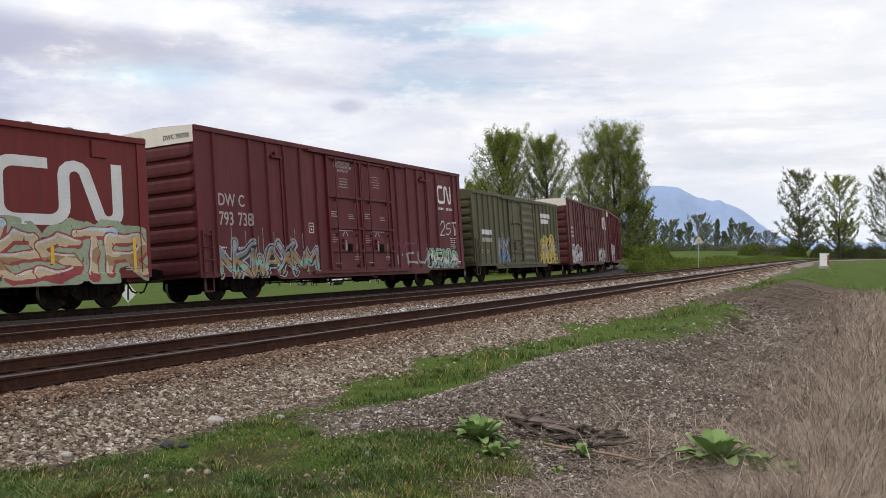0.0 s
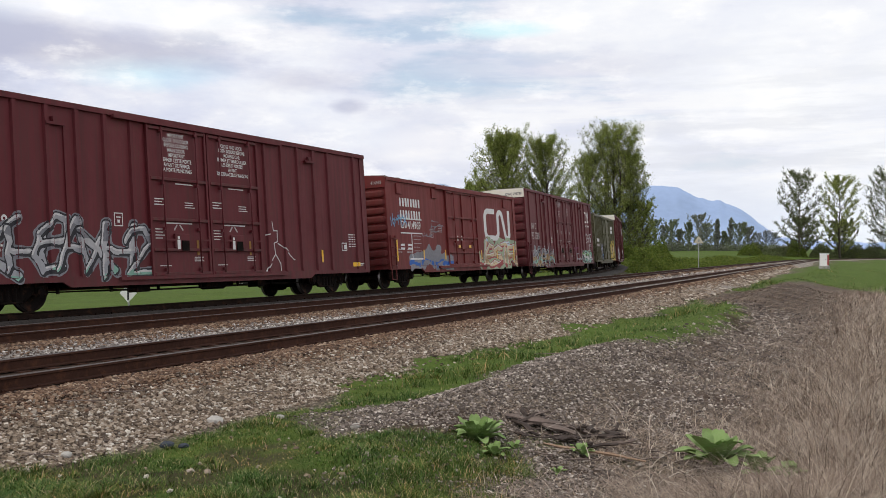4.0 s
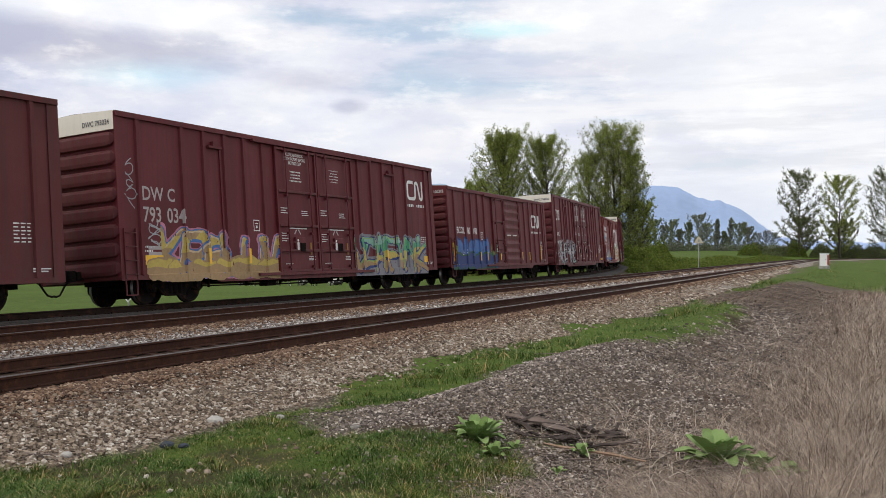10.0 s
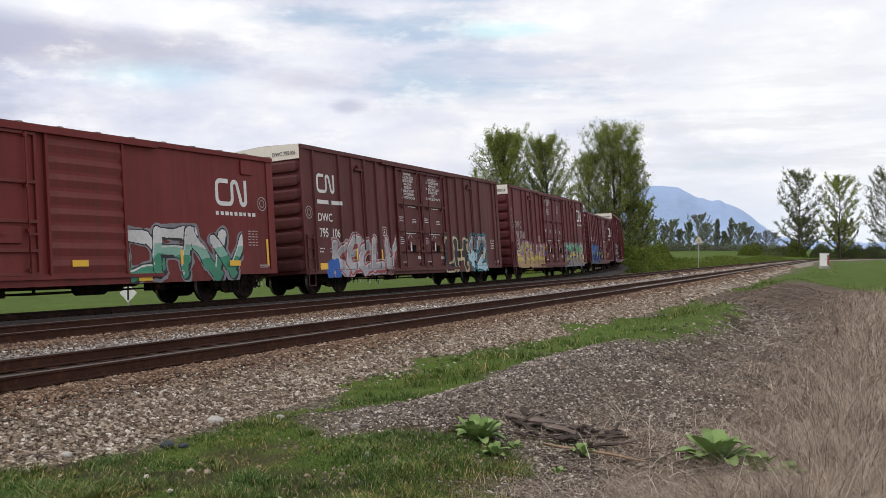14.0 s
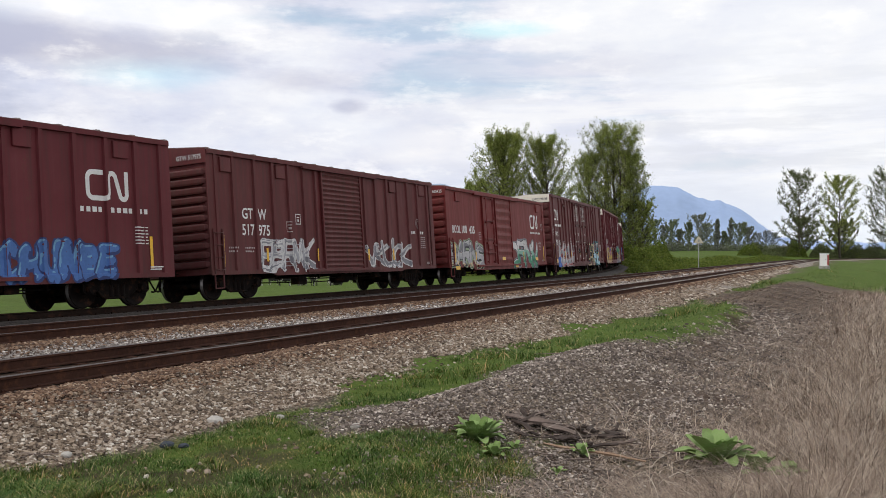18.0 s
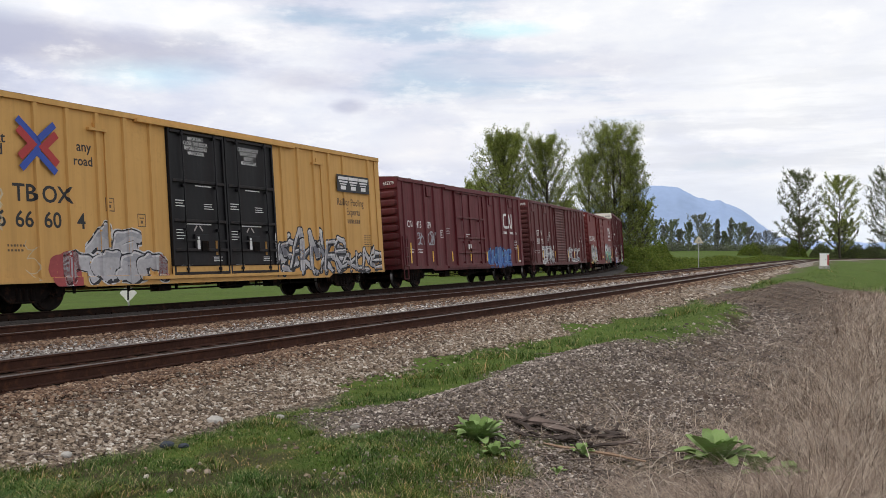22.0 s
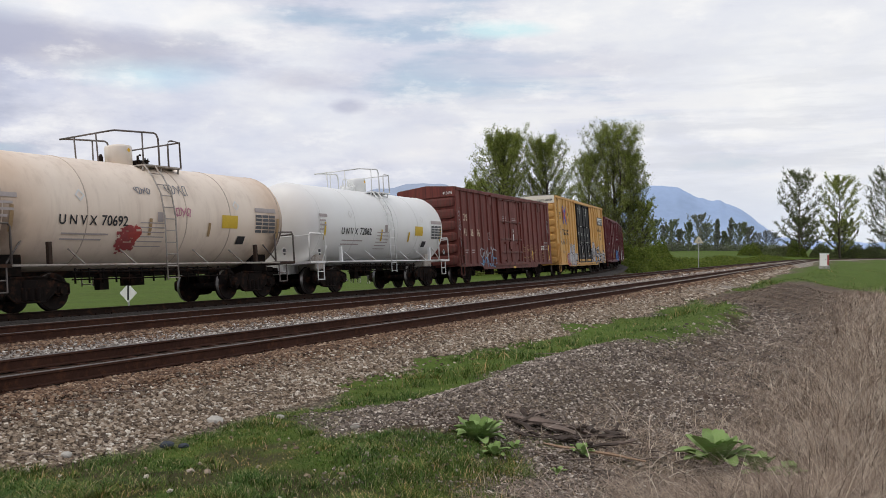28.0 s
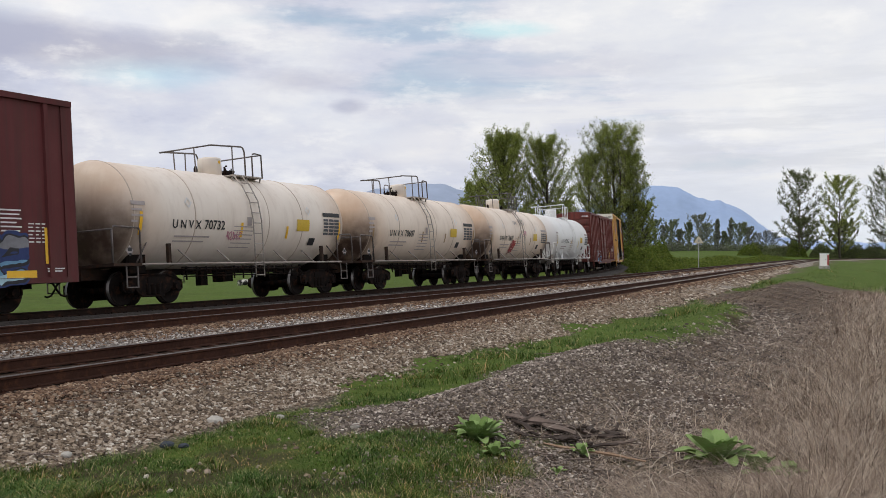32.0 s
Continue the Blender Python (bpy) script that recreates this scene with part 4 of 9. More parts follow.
    xx, yy, z = xx[keep], yy[keep], z[keep]
    n = len(xx)
    me = blade_mesh("fallen_straw", STRAW, xx, yy, z + 0.01, r.uniform(0.03, 0.10, n), 0.0042 * (1 + 0.05 * (yy - 7)), r.uniform(2.5, 8.0, n), 0.7, 14, 3,
                    turn=r.normal(2.2, 0.9, n))
    tagged(new("fallen_straw", me), "loose dry straw lying over the gravel bank", "dead grass", kind="stuff")
    # coarser flattened straw along the bank further off
    n = 46000
    yy = 17 + 40 * r.random(n) ** 1.2
    xx = 1.5 + 0.5 * yy * r.random(n)
    z, u, s, c = ground_height(xx, yy)
    g, straw, soil = zones(xx, yy, u, s, c)
    keep = (u > 3.6) & (r.random(n) < straw * (0.25 + 0.9 * smooth(0.3, 0.6, wobble(xx + 3, yy, 1.2))))
    xx, yy, z = xx[keep], yy[keep], z[keep]
    n = len(xx)
    me = blade_mesh("bank_straw", STRAW, xx, yy, z + 0.01, r.uniform(0.04, 0.16, n), 0.0006 * yy, r.uniform(1.5, 5.0, n), 0.6, 24, 3, turn=r.normal(-0.9, 0.8, n))
    tagged(new("bank_straw", me), "flattened brown straw along the gravel bank", "dead grass", kind="stuff")
    # coarse meadow growth further off
    n = 90000
    yy = 24 + 150 * r.random(n) ** 1.3
    xx = -0.5 * yy + 1.02 * yy * r.random(n)
    z, u, s, c = ground_height(xx, yy)
    keep = ((u > 5.8) & (yy > 60) & (r.random(n) < 0.5)) | ((c < -3.0) & (c > -9)) | ((u < -8.0) & (c > 3.0))
    xx, yy, z = xx[keep], yy[keep], z[keep]
    n = len(xx)
    me = blade_mesh("meadow_grass", GRASS, xx, yy, z - 0.02, r.uniform(0.05, 0.17, n), 0.00055 * yy, r.uniform(0.1, 0.8, n), 0.3, 15, 2)
    tagged(new("meadow_grass", me), "rough green meadow grass beyond the tracks", "grass", kind="stuff")


build_blades()


# ---- big-leaved weeds, driftwood, stones near the camera ----
def weed(x, y, z, size, seed, leaves=13):
    r = random.Random(seed)
    top = empty("mullein", pose(x, y, z), label="pale green rosette weed with broad woolly leaves", category="plant", group="rosette weeds")
    for i in range(leaves):
        a = i * 2.399 + r.uniform(-0.3, 0.3)
        age = i / leaves
        up = 1.35 - 0.95 * age + r.uniform(-0.12, 0.12)
        length, wide = size * (0.75 + 0.35 * math.sin(age * 3.1)) * r.uniform(0.85, 1.1), size * r.uniform(0.36, 0.50)
        bm = bmesh.new()
        rows = []
        for k in range(9):
            f = k / 8
            w = wide * (0.12 * (1 - f) + 0.95 * math.sqrt(max(0.0, 1 - ((f - 0.56) / 0.47) ** 2)) * min(1, 0.15 + f * 2.2))
            curl = r.uniform(-0.02, 0.02) * size
            out, high = length * (f * math.cos(up) + 0.12 * f * f), length * (f * math.sin(up) - (0.16 + 0.22 * age) * f * f + 0.035 * math.sin(f * 9 + i * 2))
            rows.append([bm.verts.new((out, e * w * 0.5, high + 0.22 * w * abs(e) + curl * abs(e))) for e in (-1, -0.5, 0, 0.5, 1)])
        for r0, r1 in zip(rows, rows[1:]):
            for k in range(4):
                bm.faces.new((r0[k], r0[k + 1], r1[k + 1], r1[k])).smooth = True
        part("leaf", bm, WEED, top, at=pose(size * 0.08 * math.cos(a), size * 0.08 * math.sin(a), 0, 0, 0, math.degrees(a)))


WEED = material("woolly_leaf", lambda t, co: {
    "Base Color": t.mix(t.ramp(t.noise(co, 25, 4), (0.35, 0.0), (0.7, 0.4)), t.ramp(t.add("ShaderNodeObjectInfo").outputs["Random"], (0.0, (0.135, 0.215, 0.055)), (1.0, (0.27, 0.39, 0.14))), (0.31, 0.41, 0.18)),
    "Specular IOR Level": 0.2, "Normal": t.bump(t.noise(t.scaled(co, 1, 3, 1), 30, 4), 0.6, 0.012)}, 0.85)
weed(0.36, 9.75, -0.45, 0.31, 1, 28)
weed(2.84, 9.95, -0.71, 0.42, 2, 26)
weed(3.18, 9.70, -0.76, 0.28, 3, 14)
weed(3.5, 9.65, -0.78, 0.20, 5, 10)
weed(1.42, 9.75, -0.58, 0.15, 4, 11)
weed(0.72, 9.6, -0.50, 0.11, 6, 9)
weed(1.08, 9.0, float(ground_height(1.08, 9.0)[0][0]), 0.10, 7, 8)
weed(0.50, 9.25, float(ground_height(0.5, 9.25)[0][0]), 0.16, 8, 12)


DARK_WOOD = worn("dark_rotten_wood", (0.055, 0.040, 0.032), 0.95, 0.0, 9.0, 0.6, 0.0, 0.7)


def driftwood(name, label, x, y, z, length, thick, turn, tilt, seed, mat=None):
    """A weathered, split piece of wood."""
    r = random.Random(seed)
    bm = bmesh.new()
    rows = []
    for k in range(7):
        f = k / 6 - 0.5
        w = thick * (0.75 + 0.5 * r.random()) * (1 - abs(f) * 0.7)
        rows.append([bm.verts.new((f * length, w * math.cos(a) * (0.8 + 0.4 * r.random()) + 0.03 * math.sin(k * 1.3 + seed), w * 0.55 * math.sin(a) * (0.7 + 0.5 * r.random()))) for a in (0, 0.9, 1.8, 2.9, 3.9, 5.1)])
    for r0, r1 in zip(rows, rows[1:]):
        for k in range(6):
            bm.faces.new((r0[k], r0[(k + 1) % 6], r1[(k + 1) % 6], r1[k]))
    bm.faces.new(rows[0][::-1])
    bm.faces.new(rows[-1])
    ob = new(name, mesh_of(name, bm, mat or DRIFT))
    ob.matrix_basis = pose(x, y, z, 0, tilt, turn)
    return tagged(ob, label, "driftwood", group="weathered wood pieces")


r = random.Random(5)
for i in range(46):
    x, y = 0.80 + 1.15 * r.random(), 10.0 + 0.85 * r.random()
    z = float(ground_height(x, y)[0][0])
    driftwood("bark_piece", "broken dark bark and rotten wood on gravel", x, y, z + 0.045, r.uniform(0.14, 0.5), r.uniform(0.014, 0.042), r.uniform(-95, 60), r.uniform(-24, 24), 60 + i, (DRIFT, DARK_WOOD, DARK_WOOD)[i % 3])
driftwood("log", "rotten dark bark log lying on gravel", 0.98, 10.5, -0.36, 0.62, 0.075, -18, 6, 1)
driftwood("log", "rotten dark bark log lying on gravel", 1.22, 10.35, -0.42, 0.50, 0.055, -32, 10, 2)
driftwood("branch", "pale split branch lying on the straw", 1.55, 9.82, -0.57, 1.05, 0.030, -14, 7, 3, worn("split_wood", (0.30, 0.20, 0.13), 0.9, 0.0, 9.0, 0.4, 0.0, 0.5))
for i in range(26):
    x, y = 0.8 + 1.9 * r.random(), 9.3 + 1.6 * r.random()
    z = float(ground_height(x, y)[0][0])
    driftwood("stick", "thin weathered stick among straw and gravel", x, y, z + 0.02, r.uniform(0.18, 0.6), r.uniform(0.010, 0.022), r.uniform(-70, 20), r.uniform(-6, 6), 20 + i)
for x, y, l, t in ((-0.85, 10.35, 0.42, -14), (-2.05, 11.6, 0.35, -8), (2.0, 15.9, 1.0, 6), (-4.3, 10.9, 1.5, 8), (-4.0, 11.6, 1.2, 12), (-3.9, 9.1, 0.5, -5), (-2.7, 12.6, 0.9, 10)):
    z = float(ground_height(x, y)[0][0])
    driftwood("stick", "thin weathered stick among straw and gravel", x, y, z + 0.025, l, 0.016, t, 0, int(l * 100))


def field_stone(x, y, size, seed, label, mat):
    r = random.Random(seed)
    bm = bmesh.new()
    bmesh.ops.create_icosphere(bm, subdivisions=2, radius=size)
    for v in bm.verts:
        v.co *= r.uniform(0.86, 1.08)
        v.co.z *= 0.6
    ob = new("field_stone", mesh_of("field_stone", bm, mat))
    ob.matrix_basis = pose(x, y, float(ground_height(x, y)[0][0]) + size * 0.25)
    tagged(ob, label, "stone")


PALE_STONE = worn("pale_stone", (0.42, 0.40, 0.36), 0.9, 0.0, 8.0, 0.3, 0.0, 0.5)
DARK_STONE = worn("dark_rag", (0.035, 0.042, 0.055), 0.8, 0.0, 8.0, 0.4, 0.0, 0.5)
field_stone(-2.65, 11.15, 0.105, 1, "pale rounded stone in the grass", PALE_STONE)
field_stone(-3.63, 9.25, 0.06, 2, "pale rounded stone in the grass", PALE_STONE)
field_stone(-2.80, 9.75, 0.075, 3, "dark crumpled lump lying in the grass", DARK_STONE)
field_stone(-2.62, 9.70, 0.055, 4, "dark crumpled lump lying in the grass", DARK_STONE)
field_stone(-1.95, 11.5, 0.055, 5, "pale rounded stone in the grass", PALE_STONE)
field_stone(-0.95, 10.45, 0.06, 6, "pale rounded stone in the grass", PALE_STONE)


# ---- trees ----
def frusta(segments, sides=5):
    """Branches as tapered tubes, from rows of two points and two radii."""
    s = np.array(segments)
    p0, p1, r0, r1 = s[:, 0:3], s[:, 3:6], s[:, 6], s[:, 7]
    d = p1 - p0
    d /= np.linalg.norm(d, axis=1)[:, None] + 1e-9
    ref = np.where(np.abs(d[:, 2:3]) < 0.9, np.array([[0, 0, 1.0]]), np.array([[1.0, 0, 0]]))
    a = np.cross(d, ref)
    a /= np.linalg.norm(a, axis=1)[:, None] + 1e-9
    b = np.cross(d, a)
    w = np.arange(sides) * 2 * np.pi / sides
    ring = a[:, None, :] * np.cos(w)[None, :, None] + b[:, None, :] * np.sin(w)[None, :, None]
    v = np.concatenate([p0[:, None] + ring * r0[:, None, None], p1[:, None] + ring * r1[:, None, None]], 1)
    j = np.arange(sides)
    f = np.stack([j, (j + 1) % sides, sides + (j + 1) % sides, sides + j], 1)[None] + (np.arange(len(s)) * 2 * sides)[:, None, None]
    return v.reshape(-1, 3), f.reshape(-1, 4)


def leaf_cloud(name, mat, centres, size, seed):
    """One small quad leaf clump at each centre."""
    r = np.random.default_rng(seed)
    n = len(centres)
    t = random_turns(r, n)
    q = np.array([(-1, -0.55, 0), (1, -0.35, 0), (0.8, 0.6, 0.15), (-0.9, 0.45, 0.1)])
    s = size * r.uniform(0.5, 1.25, n)
    v = np.einsum("nij,kj->nki", t, q) * s[:, None, None] * 0.5 + np.asarray(centres)[:, None, :]
    f = np.arange(n * 4).reshape(n, 4)
    return as_mesh(name, v.reshape(-1, 3), f, mat)


def tree(x, y, height, wide, seed, leaves=5000, leaf=0.35, mat=None, label="", bare=0.0, low=0.12, group="trees", limbs=34, rise=0.75, bark=None, cone=0.0, heads=1):
    """A poplar or cottonwood: a tapered trunk, rising limbs with brushes of twigs, and leaves set close along them. cone: how far the crown tapers to a point; heads: leading shoots."""
    r = np.random.default_rng(seed)
    z = float(ground_height(x, y)[0][0])
    top = empty("tree", pose(x, y, z), label=label, category="tree", group=group)
    segs, ends = [], []
    stems = []
    for k in range(heads):
        a = k * 2.4 + 0.6
        out = wide * 0.16 * (k > 0)
        tall = height * (1.0 if k == 0 else r.uniform(0.90, 0.98))
        stem = [np.array([0.0, 0.0, -0.3])]
        for i in range(10):
            f = (i + 1) / 10
            stem.append(np.array([math.cos(a) * out * f ** 0.6 + r.normal(0, 0.006) * height, math.sin(a) * out * f ** 0.6 + r.normal(0, 0.006) * height, tall * f * 0.985]))
        stems.append(stem)
    radius = lambda f: height * 0.014 * (1 - f) ** 0.9 + 0.03
    for stem in stems:
        for i in range(10):
            segs.append((*stem[i], *stem[i + 1], radius(i / 10), radius((i + 1) / 10)))
    for i in range(limbs):
        f = low + (0.97 - low) * ((i + r.random()) / limbs) ** 0.9
        k = min(9, int(f * 10))
        stem = stems[i % heads]
        p = stem[k] + (stem[k + 1] - stem[k]) * (f * 10 - k)
        a = i * 2.399 + r.normal(0, 0.5)
        g = (f - low) / (1 - low)
        # a rounded crown is widest two fifths of the way up, a pointed one near its foot
        full = 0.30 + 1.25 * (g + 0.15) ** 0.30 * (1 - g) ** 0.75
        taper = 0.08 + 1.0 * (1 - g) ** 0.85
        reach = wide * 0.5 * (full * (1 - cone) + taper * cone) * r.uniform(0.66, 1.08) * (1.0 if heads == 1 else 0.86)
        up = rise * r.uniform(0.75, 1.25) * (0.30 + 1.05 * g)
        up = min(up, max(0.2, (height * (0.92 + 0.08 * r.random()) - p[2]) / max(reach, 0.1) - 0.2))
        way = np.array([math.cos(a), math.sin(a), up])
        q, pr = p, radius(f) * 0.42
        for j in range(5):
            n = q + way * reach / 5 + r.normal(0, 0.03, 3) * reach
            segs.append((*q, *n, pr * (1 - j * 0.17), pr * (0.83 - j * 0.17) + 0.012))
            for _ in range(4):
                tw = n + (way * 0.55 + r.normal(0, 0.62, 3) + np.array([0, 0, 0.55])) * (0.10 * reach + 0.016 * height)
                segs.append((*n, *tw, pr * 0.2 + 0.012, 0.010))
                ends.append((n, tw, (0.45 + j * 0.25) * (0.5 + 1.0 * r.random())))
            q = n
            way = way + np.array([0, 0, 0.16])
    v, fcs = frusta(segs, 4)
    part("trunk", as_mesh("trunk", v, fcs, bark or BARK, shade=True), None, top, "grey-brown trunk and limbs")
    w = np.array([e[2] for e in ends])
    w /= w.sum()
    pick = r.choice(len(ends), leaves, p=w)
    a0, b0 = np.array([e[0] for e in ends])[pick], np.array([e[1] for e in ends])[pick]
    c = a0 + (b0 - a0) * r.uniform(0.1, 1.15, (leaves, 1)) + r.normal(0, 0.0105 * height * (1 - bare * 0.4), (leaves, 3))
    part("crown", leaf_cloud("crown", mat or LEAF, c, leaf, seed + 1), None, top, "crown of small young leaves")
    return top


POPLAR = "tall spring-green cottonwood tree behind the curving track"
tree(33.2, 186, 26.4, 12.6, 101, 50000, 0.20, LEAF, POPLAR, low=0.04, limbs=130, rise=1.2, group="cottonwoods", heads=3, cone=0.05)
tree(36.6, 188, 21.5, 8.0, 102, 22000, 0.20, LEAF, POPLAR, low=0.04, limbs=80, rise=1.2, group="cottonwoods", cone=0.2)
tree(29.0, 189, 21.5, 8.0, 103, 22000, 0.20, LEAF, POPLAR, low=0.04, limbs=80, rise=1.2, group="cottonwoods", cone=0.2)
tree(38.8, 186, 12.0, 6.0, 108, 8000, 0.24, LEAF, POPLAR, low=0.02, limbs=50, rise=1.0, group="cottonwoods")
tree(10.0, 160, 22.6, 13.5, 104, 54000, 0.20, LEAF, POPLAR, low=0.04, limbs=120, rise=1.2, group="cottonwoods", cone=0.7)
tree(17.4, 162, 22.2, 10.5, 105, 30000, 0.20, LEAF, POPLAR, low=0.04, limbs=100, rise=1.2, group="cottonwoods", cone=0.6)
tree(5.6, 166, 15.5, 9.0, 106, 12000, 0.24, LEAF, POPLAR, low=0.04, limbs=60, rise=1.0, group="cottonwoods", cone=0.5)
tree(22.0, 172, 12.0, 6.5, 107, 7000, 0.24, LEAF, POPLAR, low=0.04, limbs=50, group="cottonwoods", cone=0.6)
OLD = "old half-leafed cottonwood tree beside the distant tracks"
tree(137.5, 370, 33.0, 17, 111, 13000, 0.38, LEAF_DARK, OLD, 0.5, low=0.08, limbs=44, group="old cottonwoods", rise=0.6)
tree(154.0, 372, 31.5, 17, 112, 14000, 0.38, LEAF, OLD, 0.5, low=0.08, limbs=44, group="old cottonwoods", rise=0.6)
tree(175.0, 378, 35.0, 17, 113, 13000, 0.38, LEAF_DARK, OLD, 0.5, low=0.06, limbs=46, group="old cottonwoods", rise=0.65)
tree(146.0, 390, 15.0, 12, 114, 5000, 0.6, LEAF_DARK, OLD, 0.2, low=0.05, limbs=36, group="old cottonwoods")
tree(164.0, 395, 14.0, 12, 115, 5000, 0.6, LEAF_DARK, OLD, 0.2, low=0.05, limbs=36, group="old cottonwoods")


def far_row():
    """The broken row of trees along the far side of the plain."""
    r = random.Random(9)
    spots = [(0.222, 17, 9), (0.231, 14, 5), (0.239, 16, 8), (0.247, 12, 4), (0.256, 15, 6), (0.267, 19, 13), (0.275, 15, 9), (0.286, 17, 3.0), (0.293, 11, 3.5), (0.300, 18, 3.0), (0.310, 15, 9), (0.319, 13, 7),
             (0.328, 10, 7), (0.337, 11, 7), (0.345, 10, 8), (0.205, 16, 9), (0.212, 13, 6)]
    for i, (slope, h, w) in enumerate(spots):
        d = 520 + r.uniform(-25, 25) if i < 12 else 760
        k = 1.0 if i < 12 else 1.35
        mat = (LEAF_HAZE, LEAF_HAZE_GREY)[i % 2] if i < 12 else LEAF_FAR
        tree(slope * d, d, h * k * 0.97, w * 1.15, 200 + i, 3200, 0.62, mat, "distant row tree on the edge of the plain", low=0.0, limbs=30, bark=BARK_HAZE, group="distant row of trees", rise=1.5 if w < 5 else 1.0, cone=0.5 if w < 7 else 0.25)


far_row()


def shrub(x, y, wide, high, seed, leaves=1500, leaf=0.22, mat=None):
    r = np.random.default_rng(seed)
    z = float(ground_height(x, y)[0][0])
    top = empty("bramble", pose(x, y, z), label="low green bramble thicket on the bank", category="shrub", group="brambles along the line")
    segs = []
    for i in range(26):
        a, f = r.uniform(0, 6.28), r.uniform(0.2, 1)
        tip = np.array([math.cos(a) * wide * 0.48 * f, math.sin(a) * wide * 0.48 * f, high * (1 - 0.75 * f * f) * r.uniform(0.6, 1.1)])
        mid = tip * np.array([0.45, 0.45, 0.9])
        segs += [(0, 0, -0.1, *mid, 0.03, 0.02), (*mid, *tip, 0.02, 0.008)]
    v, f = frusta(segs, 4)
    part("canes", as_mesh("canes", v, f, BARK), None, top)
    a, q = r.uniform(0, 6.28, leaves), np.sqrt(r.random(leaves))
    lump = 0.6 + 0.7 * wobble(np.cos(a) * q * wide + x, np.sin(a) * q * wide + y, wide * 0.22)
    hz = high * (1 - q ** 2.2) * lump * r.uniform(0.55, 1.05, leaves)
    c = np.stack([np.cos(a) * q * wide * 0.5, np.sin(a) * q * wide * 0.5, hz], 1)
    part("foliage", leaf_cloud("foliage", mat or SHRUB, c, leaf, seed + 1), None, top)


def build_shrubs():
    r = random.Random(21)
    # between the two diverging lines
    for i in range(26):
        s = 118 + i * 6.5
        x, y, _ = line_at(NEAR_LINE, s, -SPACING - r.uniform(5.5, 10.0))
        shrub(x, y, r.uniform(6, 9), r.uniform(0.6, 1.2), 300 + i, 2000, 0.24)
    for i in range(22):
        s = 128 + i * 9
        x, y, _ = line_at(NEAR_LINE, s, -SPACING - r.uniform(14.0, 24.0))
        shrub(x, y, r.uniform(8, 12), r.uniform(0.9, 1.7), 340 + i, 2000, 0.28)
    for i, (s, side) in enumerate(((66, 6.0), (74, 5.6), (82, 5.4), (90, 5.8), (98, 7.0))):
        x, y, _ = line_at(TRAIN_LINE, s, side)
        shrub(x, y, 4.5, 1.0 + 0.3 * i, 360 + i, 2600, 0.22, SHRUB)
    for i in range(16):
        x, y, _ = line_at(TRAIN_LINE, 48 + i * 4.0, r.uniform(3.1, 3.8))
        shrub(x, y, 2.6, r.uniform(0.6, 1.0), 460 + i, 700, 0.2, SHRUB)
    for i, (x, y) in enumerate(((31.5, 150), (33.5, 158), (36, 166), (38, 172), (34.5, 178), (40.5, 180), (31.8, 168))):
        shrub(x, y, r.uniform(5, 7), r.uniform(2.5, 4.5), 380 + i, 3200, 0.28, SHRUB)
    for i in range(15):
        x = 122 + i * 5.0
        shrub(x, 380 + r.uniform(-12, 12) + (x - 120) * 0.1, r.uniform(8, 12), r.uniform(4.0, 7.5), 400 + i, 2600, 0.42, LEAF_DARK if i % 3 else SHRUB)
    # growth under the far row of trees
    for i in range(20):
        x = 100 + i * 4.2
        shrub(x, 512 + r.uniform(-6, 6), r.uniform(9, 14), r.uniform(2.5, 5.0), 500 + i, 700, 0.8, (LEAF_HAZE, LEAF_HAZE_GREY)[i % 2])
    # scrub under the trees left of the curve
    for i in range(8):
        shrub(1 + i * 3.4, 152 + r.uniform(-3, 6), r.uniform(6, 8), r.uniform(4.0, 7.0), 430 + i, 4200, 0.26, LEAF)


build_shrubs()


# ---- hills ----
def hill_haze_colour(name, colour):
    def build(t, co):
        # distance haze is painted in: blue base colour plus a faint glow of it
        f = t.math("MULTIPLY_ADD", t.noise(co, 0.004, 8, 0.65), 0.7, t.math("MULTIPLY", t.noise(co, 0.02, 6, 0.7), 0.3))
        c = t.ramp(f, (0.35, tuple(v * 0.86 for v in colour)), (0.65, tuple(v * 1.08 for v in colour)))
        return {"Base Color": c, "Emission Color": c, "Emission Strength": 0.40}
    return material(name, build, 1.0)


def hills(name, label, mat, distance, ridge, seed):
    """A far forested ridge; ridge: rows of sideways slope and height in metres."""
    xs = np.linspace(ridge[0][0], ridge[-1][0], 160)
    top = np.interp(xs, [a for a, _ in ridge], [b for _, b in ridge])
    top = top + (wobble(xs * 900, xs * 0 + seed, 7) - 0.5) * 9 + (wobble(xs * 900, xs * 0 + seed, 2.2) - 0.5) * 5
    rows = []
    for f in (0.0, 0.3, 0.6, 0.85, 1.0, 0.7):
        d = distance * (0.86 + 0.14 * f) if f < 1 else distance
        d = distance * 1.06 if len(rows) == 5 else d
        rows.append(np.stack([xs * d, np.full_like(xs, d), np.maximum(top * (f ** 1.4 + 0.04 * (wobble(xs * 300, xs * 0 + f * 9, 4) - 0.5)), -4) if f else np.full_like(xs, -6.0)], 1))
    v = np.concatenate(rows)
    n = len(xs)
    i = (np.arange(len(rows) - 1)[:, None] * n + np.arange(n - 1)).ravel()
    tagged(new(name, as_mesh(name, v, np.stack([i, i + 1, i + n + 1, i + n], 1), mat, shade=True)), label, "mountain", kind="structure")


